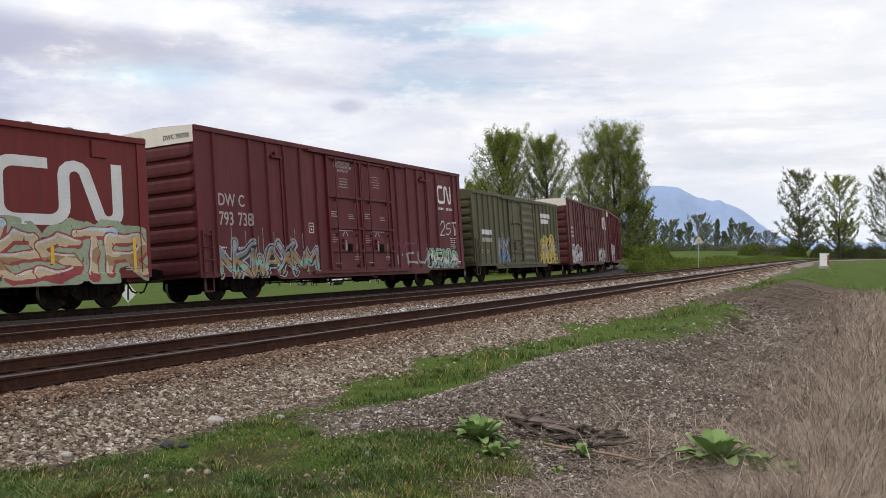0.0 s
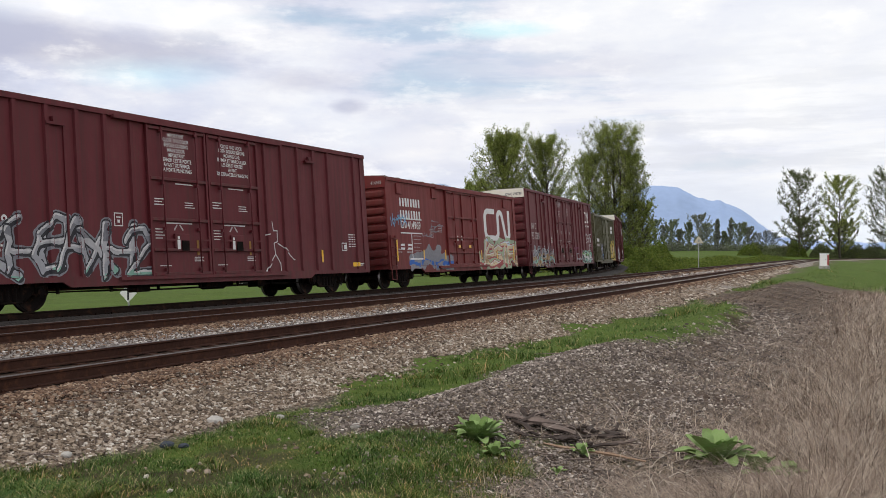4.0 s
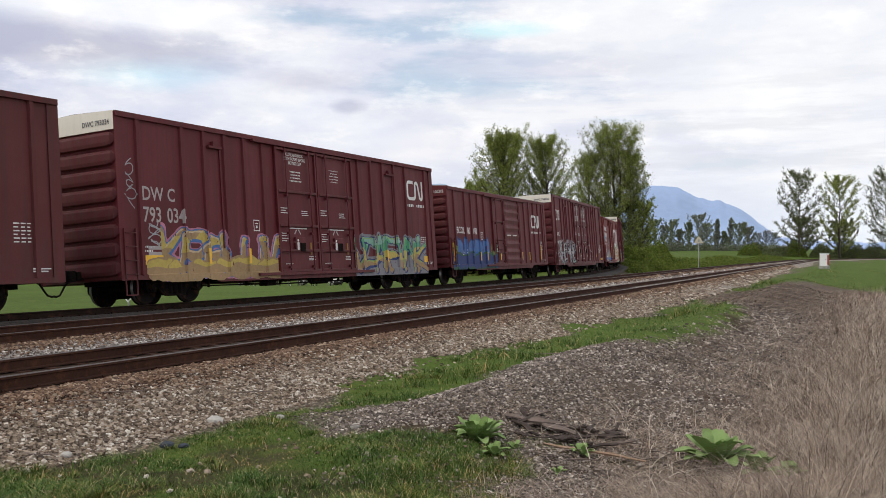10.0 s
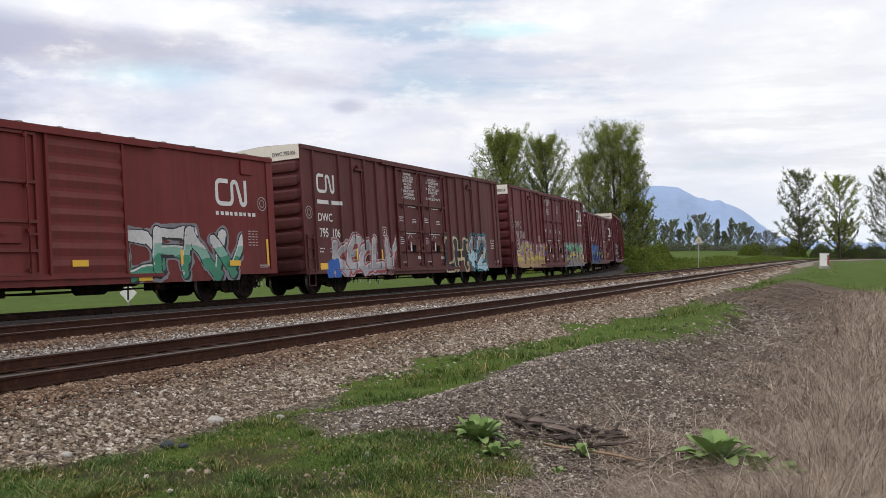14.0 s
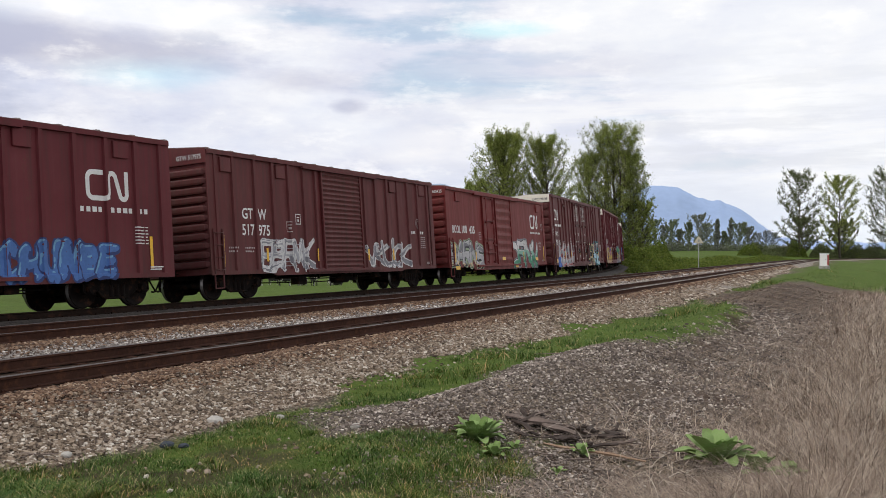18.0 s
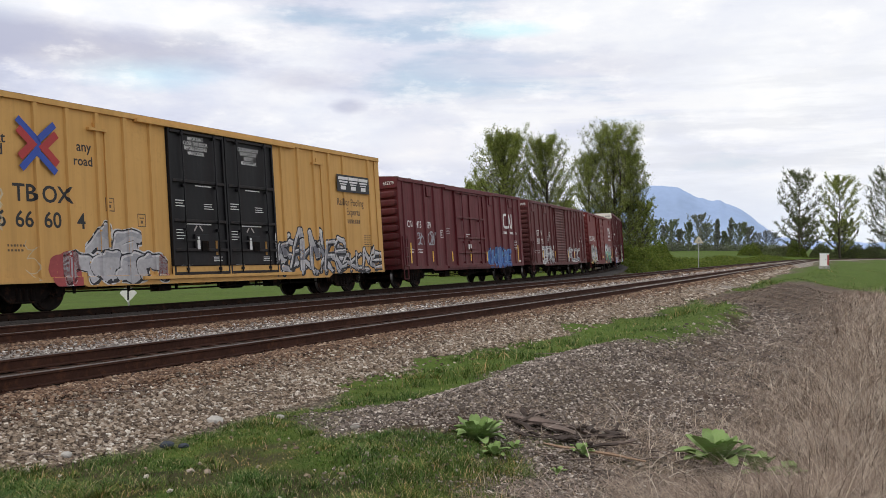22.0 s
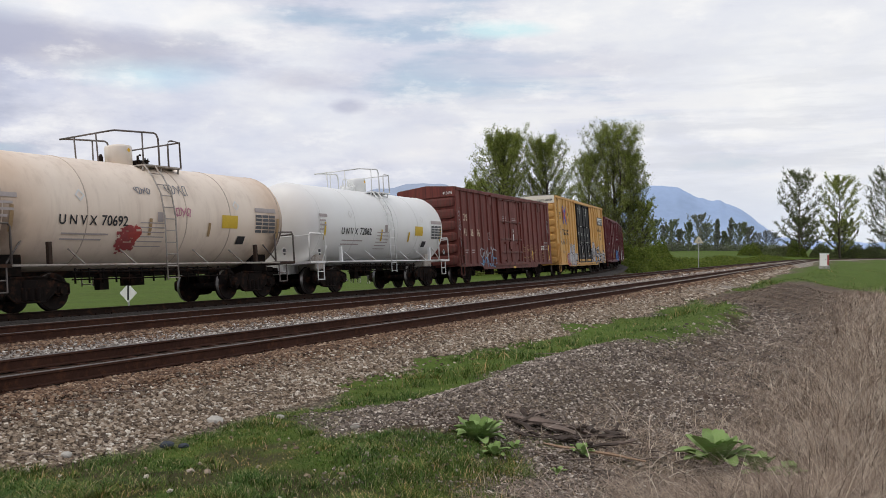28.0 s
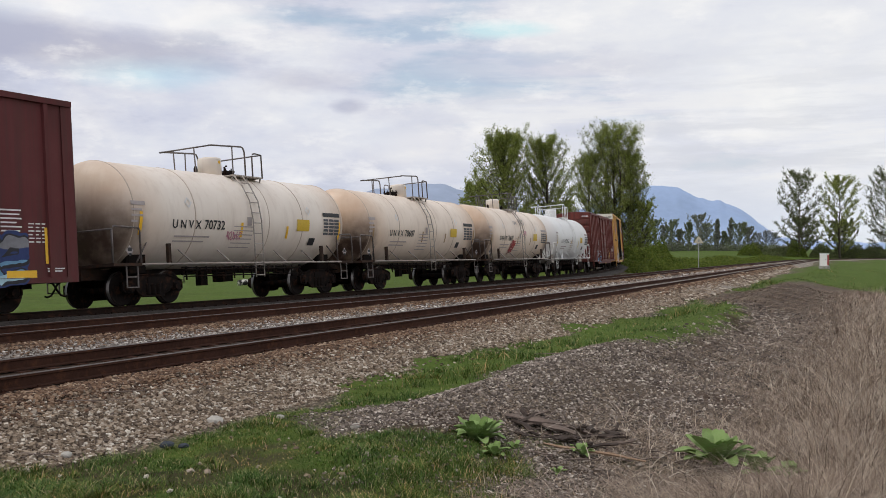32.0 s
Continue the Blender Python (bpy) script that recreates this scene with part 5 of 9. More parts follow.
hills("backdrop_mountain", "hazy blue forested mountain beyond the plain", hill_haze_colour("far_mountain", (0.235, 0.315, 0.47)), 4200,
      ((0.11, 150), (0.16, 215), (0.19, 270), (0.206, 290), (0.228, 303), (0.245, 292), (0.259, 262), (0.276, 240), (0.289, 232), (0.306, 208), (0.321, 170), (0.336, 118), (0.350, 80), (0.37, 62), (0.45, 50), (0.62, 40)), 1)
hills("backdrop_ridge", "hazy blue hills low on the horizon", hill_haze_colour("far_ridge", (0.25, 0.30, 0.40)), 4500,
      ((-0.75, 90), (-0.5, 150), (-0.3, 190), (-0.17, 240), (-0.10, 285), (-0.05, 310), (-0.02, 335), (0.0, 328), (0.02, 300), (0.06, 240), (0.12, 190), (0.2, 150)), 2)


# ---- railway signs, relay box, cows, posts ----
POST_PAINT = worn("galvanised_post", (0.40, 0.41, 0.40), 0.55, 0.4, 9.0, 0.2)
SIGN_WHITE = worn("sign_white", (0.88, 0.88, 0.86), 0.5, 0.0, 6.0, 0.06)


def diamond_sign():
    x, y = -13.2, 40.3
    z = float(ground_height(x, y)[0][0])
    top = empty("railway_sign", pose(x, y, z, 0, 0, -8), label="white diamond railway sign with a dark upright bar", category="sign")
    bm = bmesh.new()
    extrude_outline(bm, [(0, -0.40), (0.38, 0), (0, 0.40), (-0.38, 0)], -0.012, 0.012)
    part("sign_plate", bm, SIGN_WHITE, top, at=pose(0, -0.05, -0.22 - z))
    part("sign_bar", boxes((-0.035, 0.035, -0.075, -0.064, -0.30, 0.36)), INK, top, at=pose(0, 0, -0.22 - z))
    part("post", boxes((-0.035, 0.035, -0.035, 0.035, -0.3, 0.2 - z), bevel=0.005), POST_PAINT, top)


def triangle_sign():
    x, y = 33.4, 125.3
    z = float(ground_height(x, y)[0][0])
    top = empty("railway_sign", pose(x, y, z, 0, 0, -12), label="pale triangular railway sign on a thin post", category="sign")
    bm = bmesh.new()
    extrude_outline(bm, [(-0.62, 0), (0.62, 0), (0.62, 0.06), (0.03, 0.95), (-0.03, 0.95), (-0.62, 0.06)], -0.015, 0.015)
    part("sign_plate", bm, worn("faded_sign", (0.62, 0.56, 0.42), 0.6), top, at=pose(0, -0.06, 2.85 - z))
    part("sign_mark", boxes((-0.12, 0.12, -0.082, -0.077, 0.18, 0.50)), POST_PAINT, top, at=pose(0, 0, 2.85 - z))
    part("post", boxes((-0.06, 0.06, -0.045, 0.045, -0.3, 3.1 - z), bevel=0.006), POST_PAINT, top)


def relay_box():
    x, y = 51.3, 129.0
    z = float(ground_height(x, y)[0][0])
    top = empty("relay_cabinet", pose(x, y, z, 0, 0, -38), label="white steel relay cabinet beside the track", category="cabinet")
    part("body", boxes((-0.50, 0.50, -0.4, 0.4, 0.12, 1.72), bevel=0.03), SIGN_WHITE, top)
    part("roof", boxes((-0.56, 0.56, -0.46, 0.46, 1.72, 1.80), bevel=0.02), SIGN_WHITE, top)
    part("door", boxes((-0.44, 0.44, -0.425, -0.402, 0.2, 1.64), bevel=0.01), SIGN_WHITE, top)
    part("door_handle", boxes((0.30, 0.34, -0.45, -0.427, 0.85, 1.05)), IRON, top)
    part("plinth", boxes((-0.58, 0.58, -0.48, 0.48, -0.3, 0.12)), worn("concrete", (0.34, 0.33, 0.31), 0.9), top)
    part("edge_strip", boxes((0.502, 0.515, -0.38, 0.38, 0.2, 1.6)), RED_INK, top)


COW_HIDE = material("cow_hide", lambda t, co: {"Base Color": t.ramp(t.noise(co, 1.7, 3), (0.50, (0.02, 0.018, 0.017)), (0.53, (0.62, 0.60, 0.55)))}, 0.8)
COW_WHITE = worn("cow_white", (0.62, 0.60, 0.55), 0.85)
COW_DARK = worn("cow_dark", (0.025, 0.02, 0.02), 0.85)


def cow(x, y, turn, lying, seed, mat):
    z = float(ground_height(x, y)[0][0]) - (0.55 if lying else 0)
    top = empty("cow", pose(x, y, z + (0.12 if lying else 0), 0, 0, turn) @ Matrix.Scale(0.88, 4), label="black and white cow " + ("lying" if lying else "standing") + " in the green pasture", category="cow", group="cows in the pasture")
    bm = bmesh.new()
    tube(bm, [(-1.0, 0, 1.05), (-0.85, 0, 1.02), (-0.4, 0, 0.95), (0.2, 0, 0.95), (0.65, 0, 1.0), (0.85, 0, 1.08)], [0.16, 0.33, 0.40, 0.41, 0.34, 0.18], 12)
    part("body", bm, mat, top, smooth_faces=True)
    bm = bmesh.new()
    tube(bm, [(0.72, 0, 1.12), (1.0, 0, 1.28), (1.10, 0, 1.32)], [0.24, 0.17, 0.14], 9)
    part("neck", bm, mat, top, smooth_faces=True)
    bm = bmesh.new()
    tube(bm, [(1.02, 0, 1.40), (1.18, 0, 1.36), (1.42, 0, 1.12), (1.48, 0, 1.08)], [0.09, 0.14, 0.10, 0.07], 9)
    box(bm, 1.06, 1.12, -0.28, 0.28, 1.36, 1.42)
    part("head", bm, mat, top, smooth_faces=False)
    for lx in (-0.75, 0.6):
        for ly in (-0.22, 0.22):
            bm = bmesh.new()
            tube(bm, [(lx, ly, 0.95), (lx, ly, 0.5), (lx + 0.03, ly, 0.08), (lx + 0.03, ly, 0.0)], [0.13, 0.075, 0.06, 0.075], 8)
            part("leg", bm, mat, top)
    bm = bmesh.new()
    tube(bm, [(-1.0, 0, 1.25), (-1.12, 0, 1.0), (-1.12, 0, 0.55)], [0.035, 0.025, 0.045], 6)
    part("tail", bm, mat, top)


for i, (x, y, turn, lying, mat) in enumerate(((-22.6, 117, 60, False, COW_HIDE), (-21.0, 119, 160, False, COW_HIDE), (-16.4, 112, 70, True, COW_HIDE), (-13.6, 119, 130, False, COW_HIDE),
                                              (-10.9, 120, 50, False, COW_HIDE), (-25.0, 121, 30, True, COW_HIDE), (-18.6, 113, 20, False, COW_HIDE), (-14.8, 110, 110, False, COW_HIDE), (-8.2, 112, 150, False, COW_HIDE), (-12.0, 108, 10, True, COW_HIDE))):
    cow(x, y, turn, lying, i, mat)


diamond_sign()
triangle_sign()
relay_box()



# ---- train: running gear shared by all cars ----
def lathe(bm, outline, segments, x_axis=False):
    """Turns an outline of (radius, y) about the y axis."""
    rings = []
    for r, y in outline:
        rings.append([bm.verts.new((r * math.cos(a), y, r * math.sin(a))) for a in (2 * math.pi * j / segments for j in range(segments))])
    out = []
    for r0, r1 in zip(rings, rings[1:]):
        for j in range(segments):
            out.append(bm.faces.new((r0[j], r1[j], r1[(j + 1) % segments], r0[(j + 1) % segments])))
    return out


def wheelset_mesh():
    bm = bmesh.new()
    for side in (-1, 1):
        o = [(0.0, 0.86), (0.10, 0.86), (0.11, 0.80), (0.16, 0.79), (0.20, 0.765), (0.38, 0.775), (0.40, 0.80), (0.455, 0.80), (0.458, 0.70), (0.485, 0.685), (0.485, 0.665), (0.40, 0.66), (0.20, 0.70), (0.09, 0.66), (0.085, 0.0)]
        fs = lathe(bm, [(r, side * y) for r, y in o], 28)
        for i, f in enumerate(fs):
            f.smooth = True
            if 28 * 7 <= i < 28 * 8:
                f.material_index = 1
        # bolts on the end cap
        for a in range(3):
            w = a * 2.094
            tube(bm, [(0.06 * math.cos(w), side * 0.86, 0.06 * math.sin(w)), (0.06 * math.cos(w), side * 0.885, 0.06 * math.sin(w))], 0.016, 6)
    bmesh.ops.recalc_face_normals(bm, faces=bm.faces[:])
    return mesh_of("wheelset", bm, [WHEEL, TREAD])


def sideframe_mesh():
    """One cast side frame: a bowed truss between two bearing boxes, with its windows."""
    bm = bmesh.new()
    out = [(-1.12, 0.62), (-1.12, 0.40), (-1.02, 0.34), (-0.76, 0.34), (-0.70, 0.44), (-0.42, 0.22), (0.42, 0.22), (0.70, 0.44), (0.76, 0.34), (1.02, 0.34), (1.12, 0.40), (1.12, 0.62), (0.95, 0.68), (0.5, 0.80), (-0.5, 0.80), (-0.95, 0.68)]
    extrude_outline(bm, out, -0.055, 0.055)
    # raised flange round the frame
    ring = out + out[:1]
    for (x0, z0), (x1, z1) in zip(ring, ring[1:]):
        tube(bm, [(x0, -0.06, z0), (x1, -0.06, z1)], 0.028, 5)
    for x in (-0.89, 0.89):
        box(bm, x - 0.12, x + 0.12, -0.10, 0.06, 0.36, 0.58, 0.02)
        tube(bm, [(x, -0.06, 0.457), (x, -0.15, 0.457)], 0.10, 12)
    box(bm, -0.62, -0.36, -0.065, -0.05, 0.36, 0.62)
    box(bm, 0.36, 0.62, -0.065, -0.05, 0.36, 0.62)
    return mesh_of("side_frame", bm, IRON)


def spring_mesh():
    bm = bmesh.new()
    tube(bm, [(0, -0.03, 0.26 + k * 0.03) for k in range(11)], [0.09 if k % 2 else 0.065 for k in range(11)], 8)
    return mesh_of("spring", bm, IRON)


def bolster_mesh():
    return mesh_of("bolster", boxes((-0.22, 0.22, -1.08, 1.08, 0.50, 0.74), (-0.3, 0.3, -0.35, 0.35, 0.60, 0.82), (-0.75, 0.75, -0.05, 0.05, 0.30, 0.40),
                                    (-0.45, -0.38, -0.75, 0.75, 0.28, 0.40), (0.38, 0.45, -0.75, 0.75, 0.28, 0.40), bevel=0.02), IRON)


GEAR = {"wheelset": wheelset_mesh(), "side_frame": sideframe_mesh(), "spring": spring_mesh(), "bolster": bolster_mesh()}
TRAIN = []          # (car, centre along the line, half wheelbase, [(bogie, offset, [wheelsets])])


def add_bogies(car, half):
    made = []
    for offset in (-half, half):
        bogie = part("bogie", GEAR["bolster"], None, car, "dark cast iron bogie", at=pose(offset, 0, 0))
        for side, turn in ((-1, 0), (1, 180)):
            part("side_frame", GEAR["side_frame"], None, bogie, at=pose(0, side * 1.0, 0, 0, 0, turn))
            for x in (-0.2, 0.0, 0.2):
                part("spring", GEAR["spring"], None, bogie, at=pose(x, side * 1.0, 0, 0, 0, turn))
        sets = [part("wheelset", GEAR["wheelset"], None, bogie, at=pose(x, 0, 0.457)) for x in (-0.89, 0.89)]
        made.append((bogie, offset, sets))
    return made


def coupler_mesh():
    bm = boxes((-0.55, 0.16, -0.10, 0.10, 0.74, 0.96), (0.16, 0.42, -0.15, 0.06, 0.70, 1.00), (0.36, 0.46, 0.0, 0.14, 0.72, 0.98), (-0.1, -0.02, -0.75, 0.2, 0.80, 0.84), bevel=0.02)
    return mesh_of("coupler", bm, IRON)


def hose_mesh():
    bm = bmesh.new()
    tube(bm, [(0.0, -0.38, 0.72), (0.12, -0.38, 0.66), (0.25, -0.36, 0.50), (0.40, -0.30, 0.38), (0.60, -0.22, 0.34), (0.70, -0.18, 0.36)], 0.026, 6)
    return mesh_of("air_hose", bm, UNDER)


COUPLER, HOSE = coupler_mesh(), hose_mesh()


def add_ends(car, length):
    for turn in (0, 180):
        m = pose(0, 0, 0, 0, 0, turn) @ pose(length / 2, 0, 0)
        part("coupler", COUPLER, None, car, at=m)
        part("air_hose", HOSE, None, car, at=m)


# ---- graffiti: letters sprayed over sheet and posts alike ----
FORMS = {
    "U": [[(0, 1), (0, 0.25), (0.25, 0), (0.75, 0), (1, 0.25), (1, 1)]], "H": [[(0, 0), (0, 1)], [(1, 0), (1, 1)], [(0, 0.5), (1, 0.5)]],
    "S": [[(1, 0.9), (0.5, 1), (0.05, 0.8), (0.15, 0.55), (0.85, 0.45), (1, 0.2), (0.5, 0), (0, 0.1)]], "Z": [[(0, 0.75), (0.3, 1), (0.8, 1), (1, 0.7), (0, 0), (1, 0)]],
    "E": [[(1, 1), (0, 1), (0, 0), (1, 0)], [(0, 0.5), (0.7, 0.5)]], "e": [[(0.1, 0.5), (1, 0.55), (0.85, 0.95), (0.4, 1), (0.05, 0.7), (0.05, 0.3), (0.4, 0), (1, 0.1)]],
    "O": [[(0.5, 1), (0.1, 0.8), (0, 0.5), (0.1, 0.2), (0.5, 0), (0.9, 0.2), (1, 0.5), (0.9, 0.8), (0.5, 1)]], "N": [[(0, 0), (0, 1), (1, 0), (1, 1)]], "K": [[(0, 0), (0, 1)], [(1, 1), (0, 0.45), (1, 0)]],
    "R": [[(0, 0), (0, 1), (0.8, 1), (1, 0.75), (0.8, 0.5), (0, 0.5)], [(0.45, 0.5), (1, 0)]], "A": [[(0, 0), (0.5, 1), (1, 0)], [(0.2, 0.4), (0.8, 0.4)]], "L": [[(0, 1), (0, 0), (1, 0)]],
    "T": [[(0, 1), (1, 1)], [(0.5, 1), (0.5, 0)]], "W": [[(0, 1), (0.25, 0), (0.5, 0.7), (0.75, 0), (1, 1)]], "n": [[(0, 0), (0, 0.7), (0.35, 1), (0.8, 0.9), (1, 0.6), (1, 0)]], "I": [[(0.5, 1.05), (0.5, 0)]],
    "4": [[(0.72, 0), (0.72, 1), (0, 0.32), (1, 0.32)]], "2": [[(0, 0.72), (0.2, 0.97), (0.75, 1), (1, 0.72), (0.75, 0.42), (0, 0), (1, 0)]], "V": [[(0, 1), (0.5, 0), (1, 1)]], "J": [[(0, 0.3), (0.25, 0), (0.6, 0.05), (1, 1)]],
    "D": [[(0, 0), (0, 1), (0.6, 0.95), (1, 0.6), (0.9, 0.2), (0, 0)]], "F": [[(0, 0), (0, 1), (1, 0.95)], [(0, 0.5), (0.75, 0.5)]], "C": [[(1, 0.8), (0.5, 1), (0.05, 0.7), (0.05, 0.3), (0.5, 0), (1, 0.15)]],
    "B": [[(0, 0), (0, 1), (0.75, 0.95), (0.8, 0.6), (0, 0.5), (0.9, 0.4), (0.95, 0.08), (0, 0)]], "X": [[(0, 0), (1, 1)], [(0, 1), (1, 0)]], "M": [[(0, 0), (0.1, 1), (0.5, 0.4), (0.9, 1), (1, 0)]]}


def graffiti(car, surface, x0, x1, z0, z1, colours, seed, letters=5, stroke=0.11, cell=0.024, halo=True, forms=None, shine=None, overlap=1.0, edge=0.032, vary=0.2, back=0.0, spread=1.0):
    """Fat overlapping letter forms in paint on the side of a car, following its relief. colours: outline, halo, then fills from the foot up."""
    r = np.random.default_rng(seed)
    gx, gz = np.arange(x0 - 0.1, x1 + 0.1, cell), np.arange(z0, z1 + 0.1, cell)
    GX, GZ = np.meshgrid(gx, gz)
    X = GX + (wobble(GX + seed, GZ * 1.7, 0.45) - 0.5) * 0.11
    Z = GZ + (wobble(GX * 1.3, GZ + seed * 3, 0.5) - 0.5) * 0.11
    tag = not halo and stroke < 0.06
    wide, tall = (x1 - x0) / letters, z1 - z0
    fills = len(colours) - 2
    mats = list(colours) + ([shine] if shine else [])
    idx = np.full(X.shape, -1)
    every = np.full(X.shape, 9.0)
    pieces = []
    for i in range(letters):
        key = forms[i % len(forms)] if forms else "SZEeONKRALTWnXMUH"[r.integers(17)]
        inset = min(stroke + edge, wide * 0.3)
        half = max(wide * 0.5 * overlap - inset * 0.8, wide * 0.22)
        cx = x0 + (i + 0.5) * wide + r.normal(0, 0.04) * wide
        low, up = z0 + stroke * 0.9 + tall * vary * 0.5 * r.random(), z1 - stroke * 0.9 - tall * vary * r.random()
        slant = r.normal(0.05, 0.10) * tall
        d = np.full(X.shape, 9.0)
        for line in FORMS[key]:
            pts = [(cx + (2 * a - 1) * half + slant * (b - 0.5), low + (up - low) * b) for a, b in line]
            for (ax, az), (bx, bz) in zip(pts, pts[1:]):
                px, pz = X - ax, Z - az
                h = np.clip((px * (bx - ax) + pz * (bz - az)) / ((bx - ax) ** 2 + (bz - az) ** 2 + 1e-9), 0, 1)
                # strokes swell towards one end
                d = np.minimum(d, np.hypot(px - h * (bx - ax), pz - h * (bz - az)) + stroke * 0.25 * (1 - h))
        pieces.append(d)
        every = np.minimum(every, d)
    if halo:
        ragged = spread * (0.02 + 0.17 * wobble(GX * 1.1 + seed, GZ * 1.1, 0.3))
        idx[every < stroke + edge + ragged] = 1
        if back:
            idx[(GZ < z0 + tall * back + 0.3 * (wobble(GX, GZ * 0 + seed, 0.6) - 0.5)) & (every < stroke + 0.5)] = 1
    height = (GZ - z0) / tall
    band = np.clip((height + 0.30 * (wobble(GX + seed * 7, GZ, 0.5) - 0.5)) * fills, 0, fills - 0.01).astype(int) + 2
    for d in pieces:
        if tag:
            idx[d < stroke] = band[d < stroke]
            continue
        rim, fill = d < stroke + edge, d < stroke
        dz, dx = np.gradient(d)
        slope = (dz * 0.8 - dx * 0.6) / (np.hypot(dx, dz) + 1e-6)
        idx[rim] = 0
        idx[fill] = band[fill]
        if shine:
            idx[fill & (slope > 0.55) & (d > stroke - 0.06) & (d < stroke - 0.015)] = len(colours)
        idx[fill & (slope < -0.75) & (d > stroke - 0.05)] = 0
    # bare patches where the paint has flaked
    idx[wobble(GX * 2 + 5, GZ * 2 + seed, 0.16) > 0.93] = -1
    xs, zs = np.append(gx, gx[-1] + cell), np.append(gz, gz[-1] + cell)
    VX, VZ = np.meshgrid(xs, zs)
    VX, VZ = even_edges(idx, VX, VZ, cell)
    VY = surface(VX, VZ) - 0.005 - 0.003 * (seed % 3)
    n = len(xs)
    jj, ii = np.nonzero(idx >= 0)
    q = jj * n + ii
    faces = np.stack([q, q + 1, q + n + 1, q + n], 1)
    used, inv = np.unique(faces, return_inverse=True)
    verts = np.stack([VX.ravel(), VY.ravel(), VZ.ravel()], 1)[used]
    me = as_mesh("graffiti", verts, inv.reshape(-1, 4), mats, idx[jj, ii])
    part("graffiti", me, None, car, "sprayed graffiti lettering")


def even_edges(idx, VX, VZ, cell, rounds=5):
    """Draws the borders between colours out of their steps into even curves."""
    pad = np.pad(idx, 1, constant_values=-1)
    across = (pad[:-1, 1:-1] != pad[1:, 1:-1]).astype(float)       # between a corner and the next one in x
    upward = (pad[1:-1, :-1] != pad[1:-1, 1:]).astype(float)       # between a corner and the next one in z
    count = np.zeros(VX.shape)
    count[:, :-1] += across
    count[:, 1:] += across
    count[:-1] += upward
    count[1:] += upward
    move = (count == 2) * 0.55 + (count > 2) * 0.25
    X0, Z0 = VX.copy(), VZ.copy()
    for _ in range(rounds):
        out = []
        for V, V0 in ((VX, X0), (VZ, Z0)):
            total = np.zeros(V.shape)
            total[:, :-1] += across * V[:, 1:]
            total[:, 1:] += across * V[:, :-1]
            total[:-1] += upward * V[1:]
            total[1:] += upward * V[:-1]
            out.append(np.clip(V + move * (total / np.maximum(count, 1) - V), V0 - 0.48 * cell, V0 + 0.48 * cell))
        VX, VZ = out
    return VX, VZ


def spray(name, colour):
    return worn(name, colour, 0.7, 0.0, 5.0, 0.28, 0.0, 0.05)


SPRAY = {n: spray("spray_" + n, c) for n, c in {
    "black": (0.03, 0.03, 0.035), "white": (0.62, 0.61, 0.60), "silver": (0.36, 0.36, 0.38), "grey": (0.22, 0.22, 0.24), "red": (0.40, 0.06, 0.05), "pink": (0.50, 0.20, 0.28),
    "orange": (0.55, 0.22, 0.07), "cream": (0.58, 0.47, 0.30), "yellow": (0.52, 0.40, 0.10), "lime": (0.26, 0.42, 0.14), "green": (0.06, 0.26, 0.16), "mint": (0.25, 0.45, 0.36),
    "blue": (0.03, 0.12, 0.42), "sky": (0.16, 0.34, 0.52), "ice": (0.40, 0.60, 0.68), "teal": (0.03, 0.22, 0.26), "darkgreen": (0.03, 0.09, 0.05), "navy": (0.03, 0.05, 0.16), "plum": (0.20, 0.05, 0.10),
    "sage": (0.33, 0.40, 0.27), "tan": (0.36, 0.24, 0.12), "mid": (0.07, 0.16, 0.40), "chrome": (0.46, 0.45, 0.46), "leaf": (0.10, 0.36, 0.18), "rose": (0.34, 0.07, 0.07)}.items()}


def sprays(names):
    return [SPRAY[n] for n in names.split()]


# ---- lettering on a side: paint that follows sheet and posts ----
SURFACES = {}          # a car's name: the depth of its side, and where the side bends


def painted(car, name, me, x, z, mat, y=None, label=""):
    """A flat painted shape laid on a car's side; it follows the posts unless its depth is given."""
    me.materials.clear()
    me.materials.append(mat)
    if y is None and car.name in SURFACES:
        surface, bends = SURFACES[car.name]
        bm = bmesh.new()
        bm.from_mesh(me)
        lo, hi = min(v.co.x for v in bm.verts), max(v.co.x for v in bm.verts)
        for b in bends:
            if lo < b - x < hi:
                bmesh.ops.bisect_plane(bm, geom=bm.verts[:] + bm.edges[:] + bm.faces[:], plane_co=(b - x, 0, 0), plane_no=(1, 0, 0))
        vs = bm.verts[:]
        deep = surface(np.array([x + v.co.x for v in vs]), np.array([z + v.co.y for v in vs]))
        for v, d in zip(vs, deep):
            v.co = (x + v.co.x, float(d) - 0.004, z + v.co.y)
        bm.to_mesh(me)
        bm.free()
        return part(name, me, None, car, label)
    return part(name, me, None, car, label, at=pose(x, -1.425 if y is None else y, z, 90, 0, 0))


def flat(*rects):
    """Flat rectangles (x0, x1, z0, z1) as one shape."""
    me = bpy.data.meshes.new("paint")
    me.from_pydata([p for x0, x1, z0, z1 in rects for p in ((x0, z0, 0), (x1, z0, 0), (x1, z1, 0), (x0, z1, 0))], [], [(4 * i, 4 * i + 1, 4 * i + 2, 4 * i + 3) for i in range(len(rects))])
    me.update()
    return me


def letters(car, text, x, z, height, mat=None, stretch=1.0, y=None):
    return painted(car, "lettering", word(text, height, stretch), x, z, mat or WHITE, y)


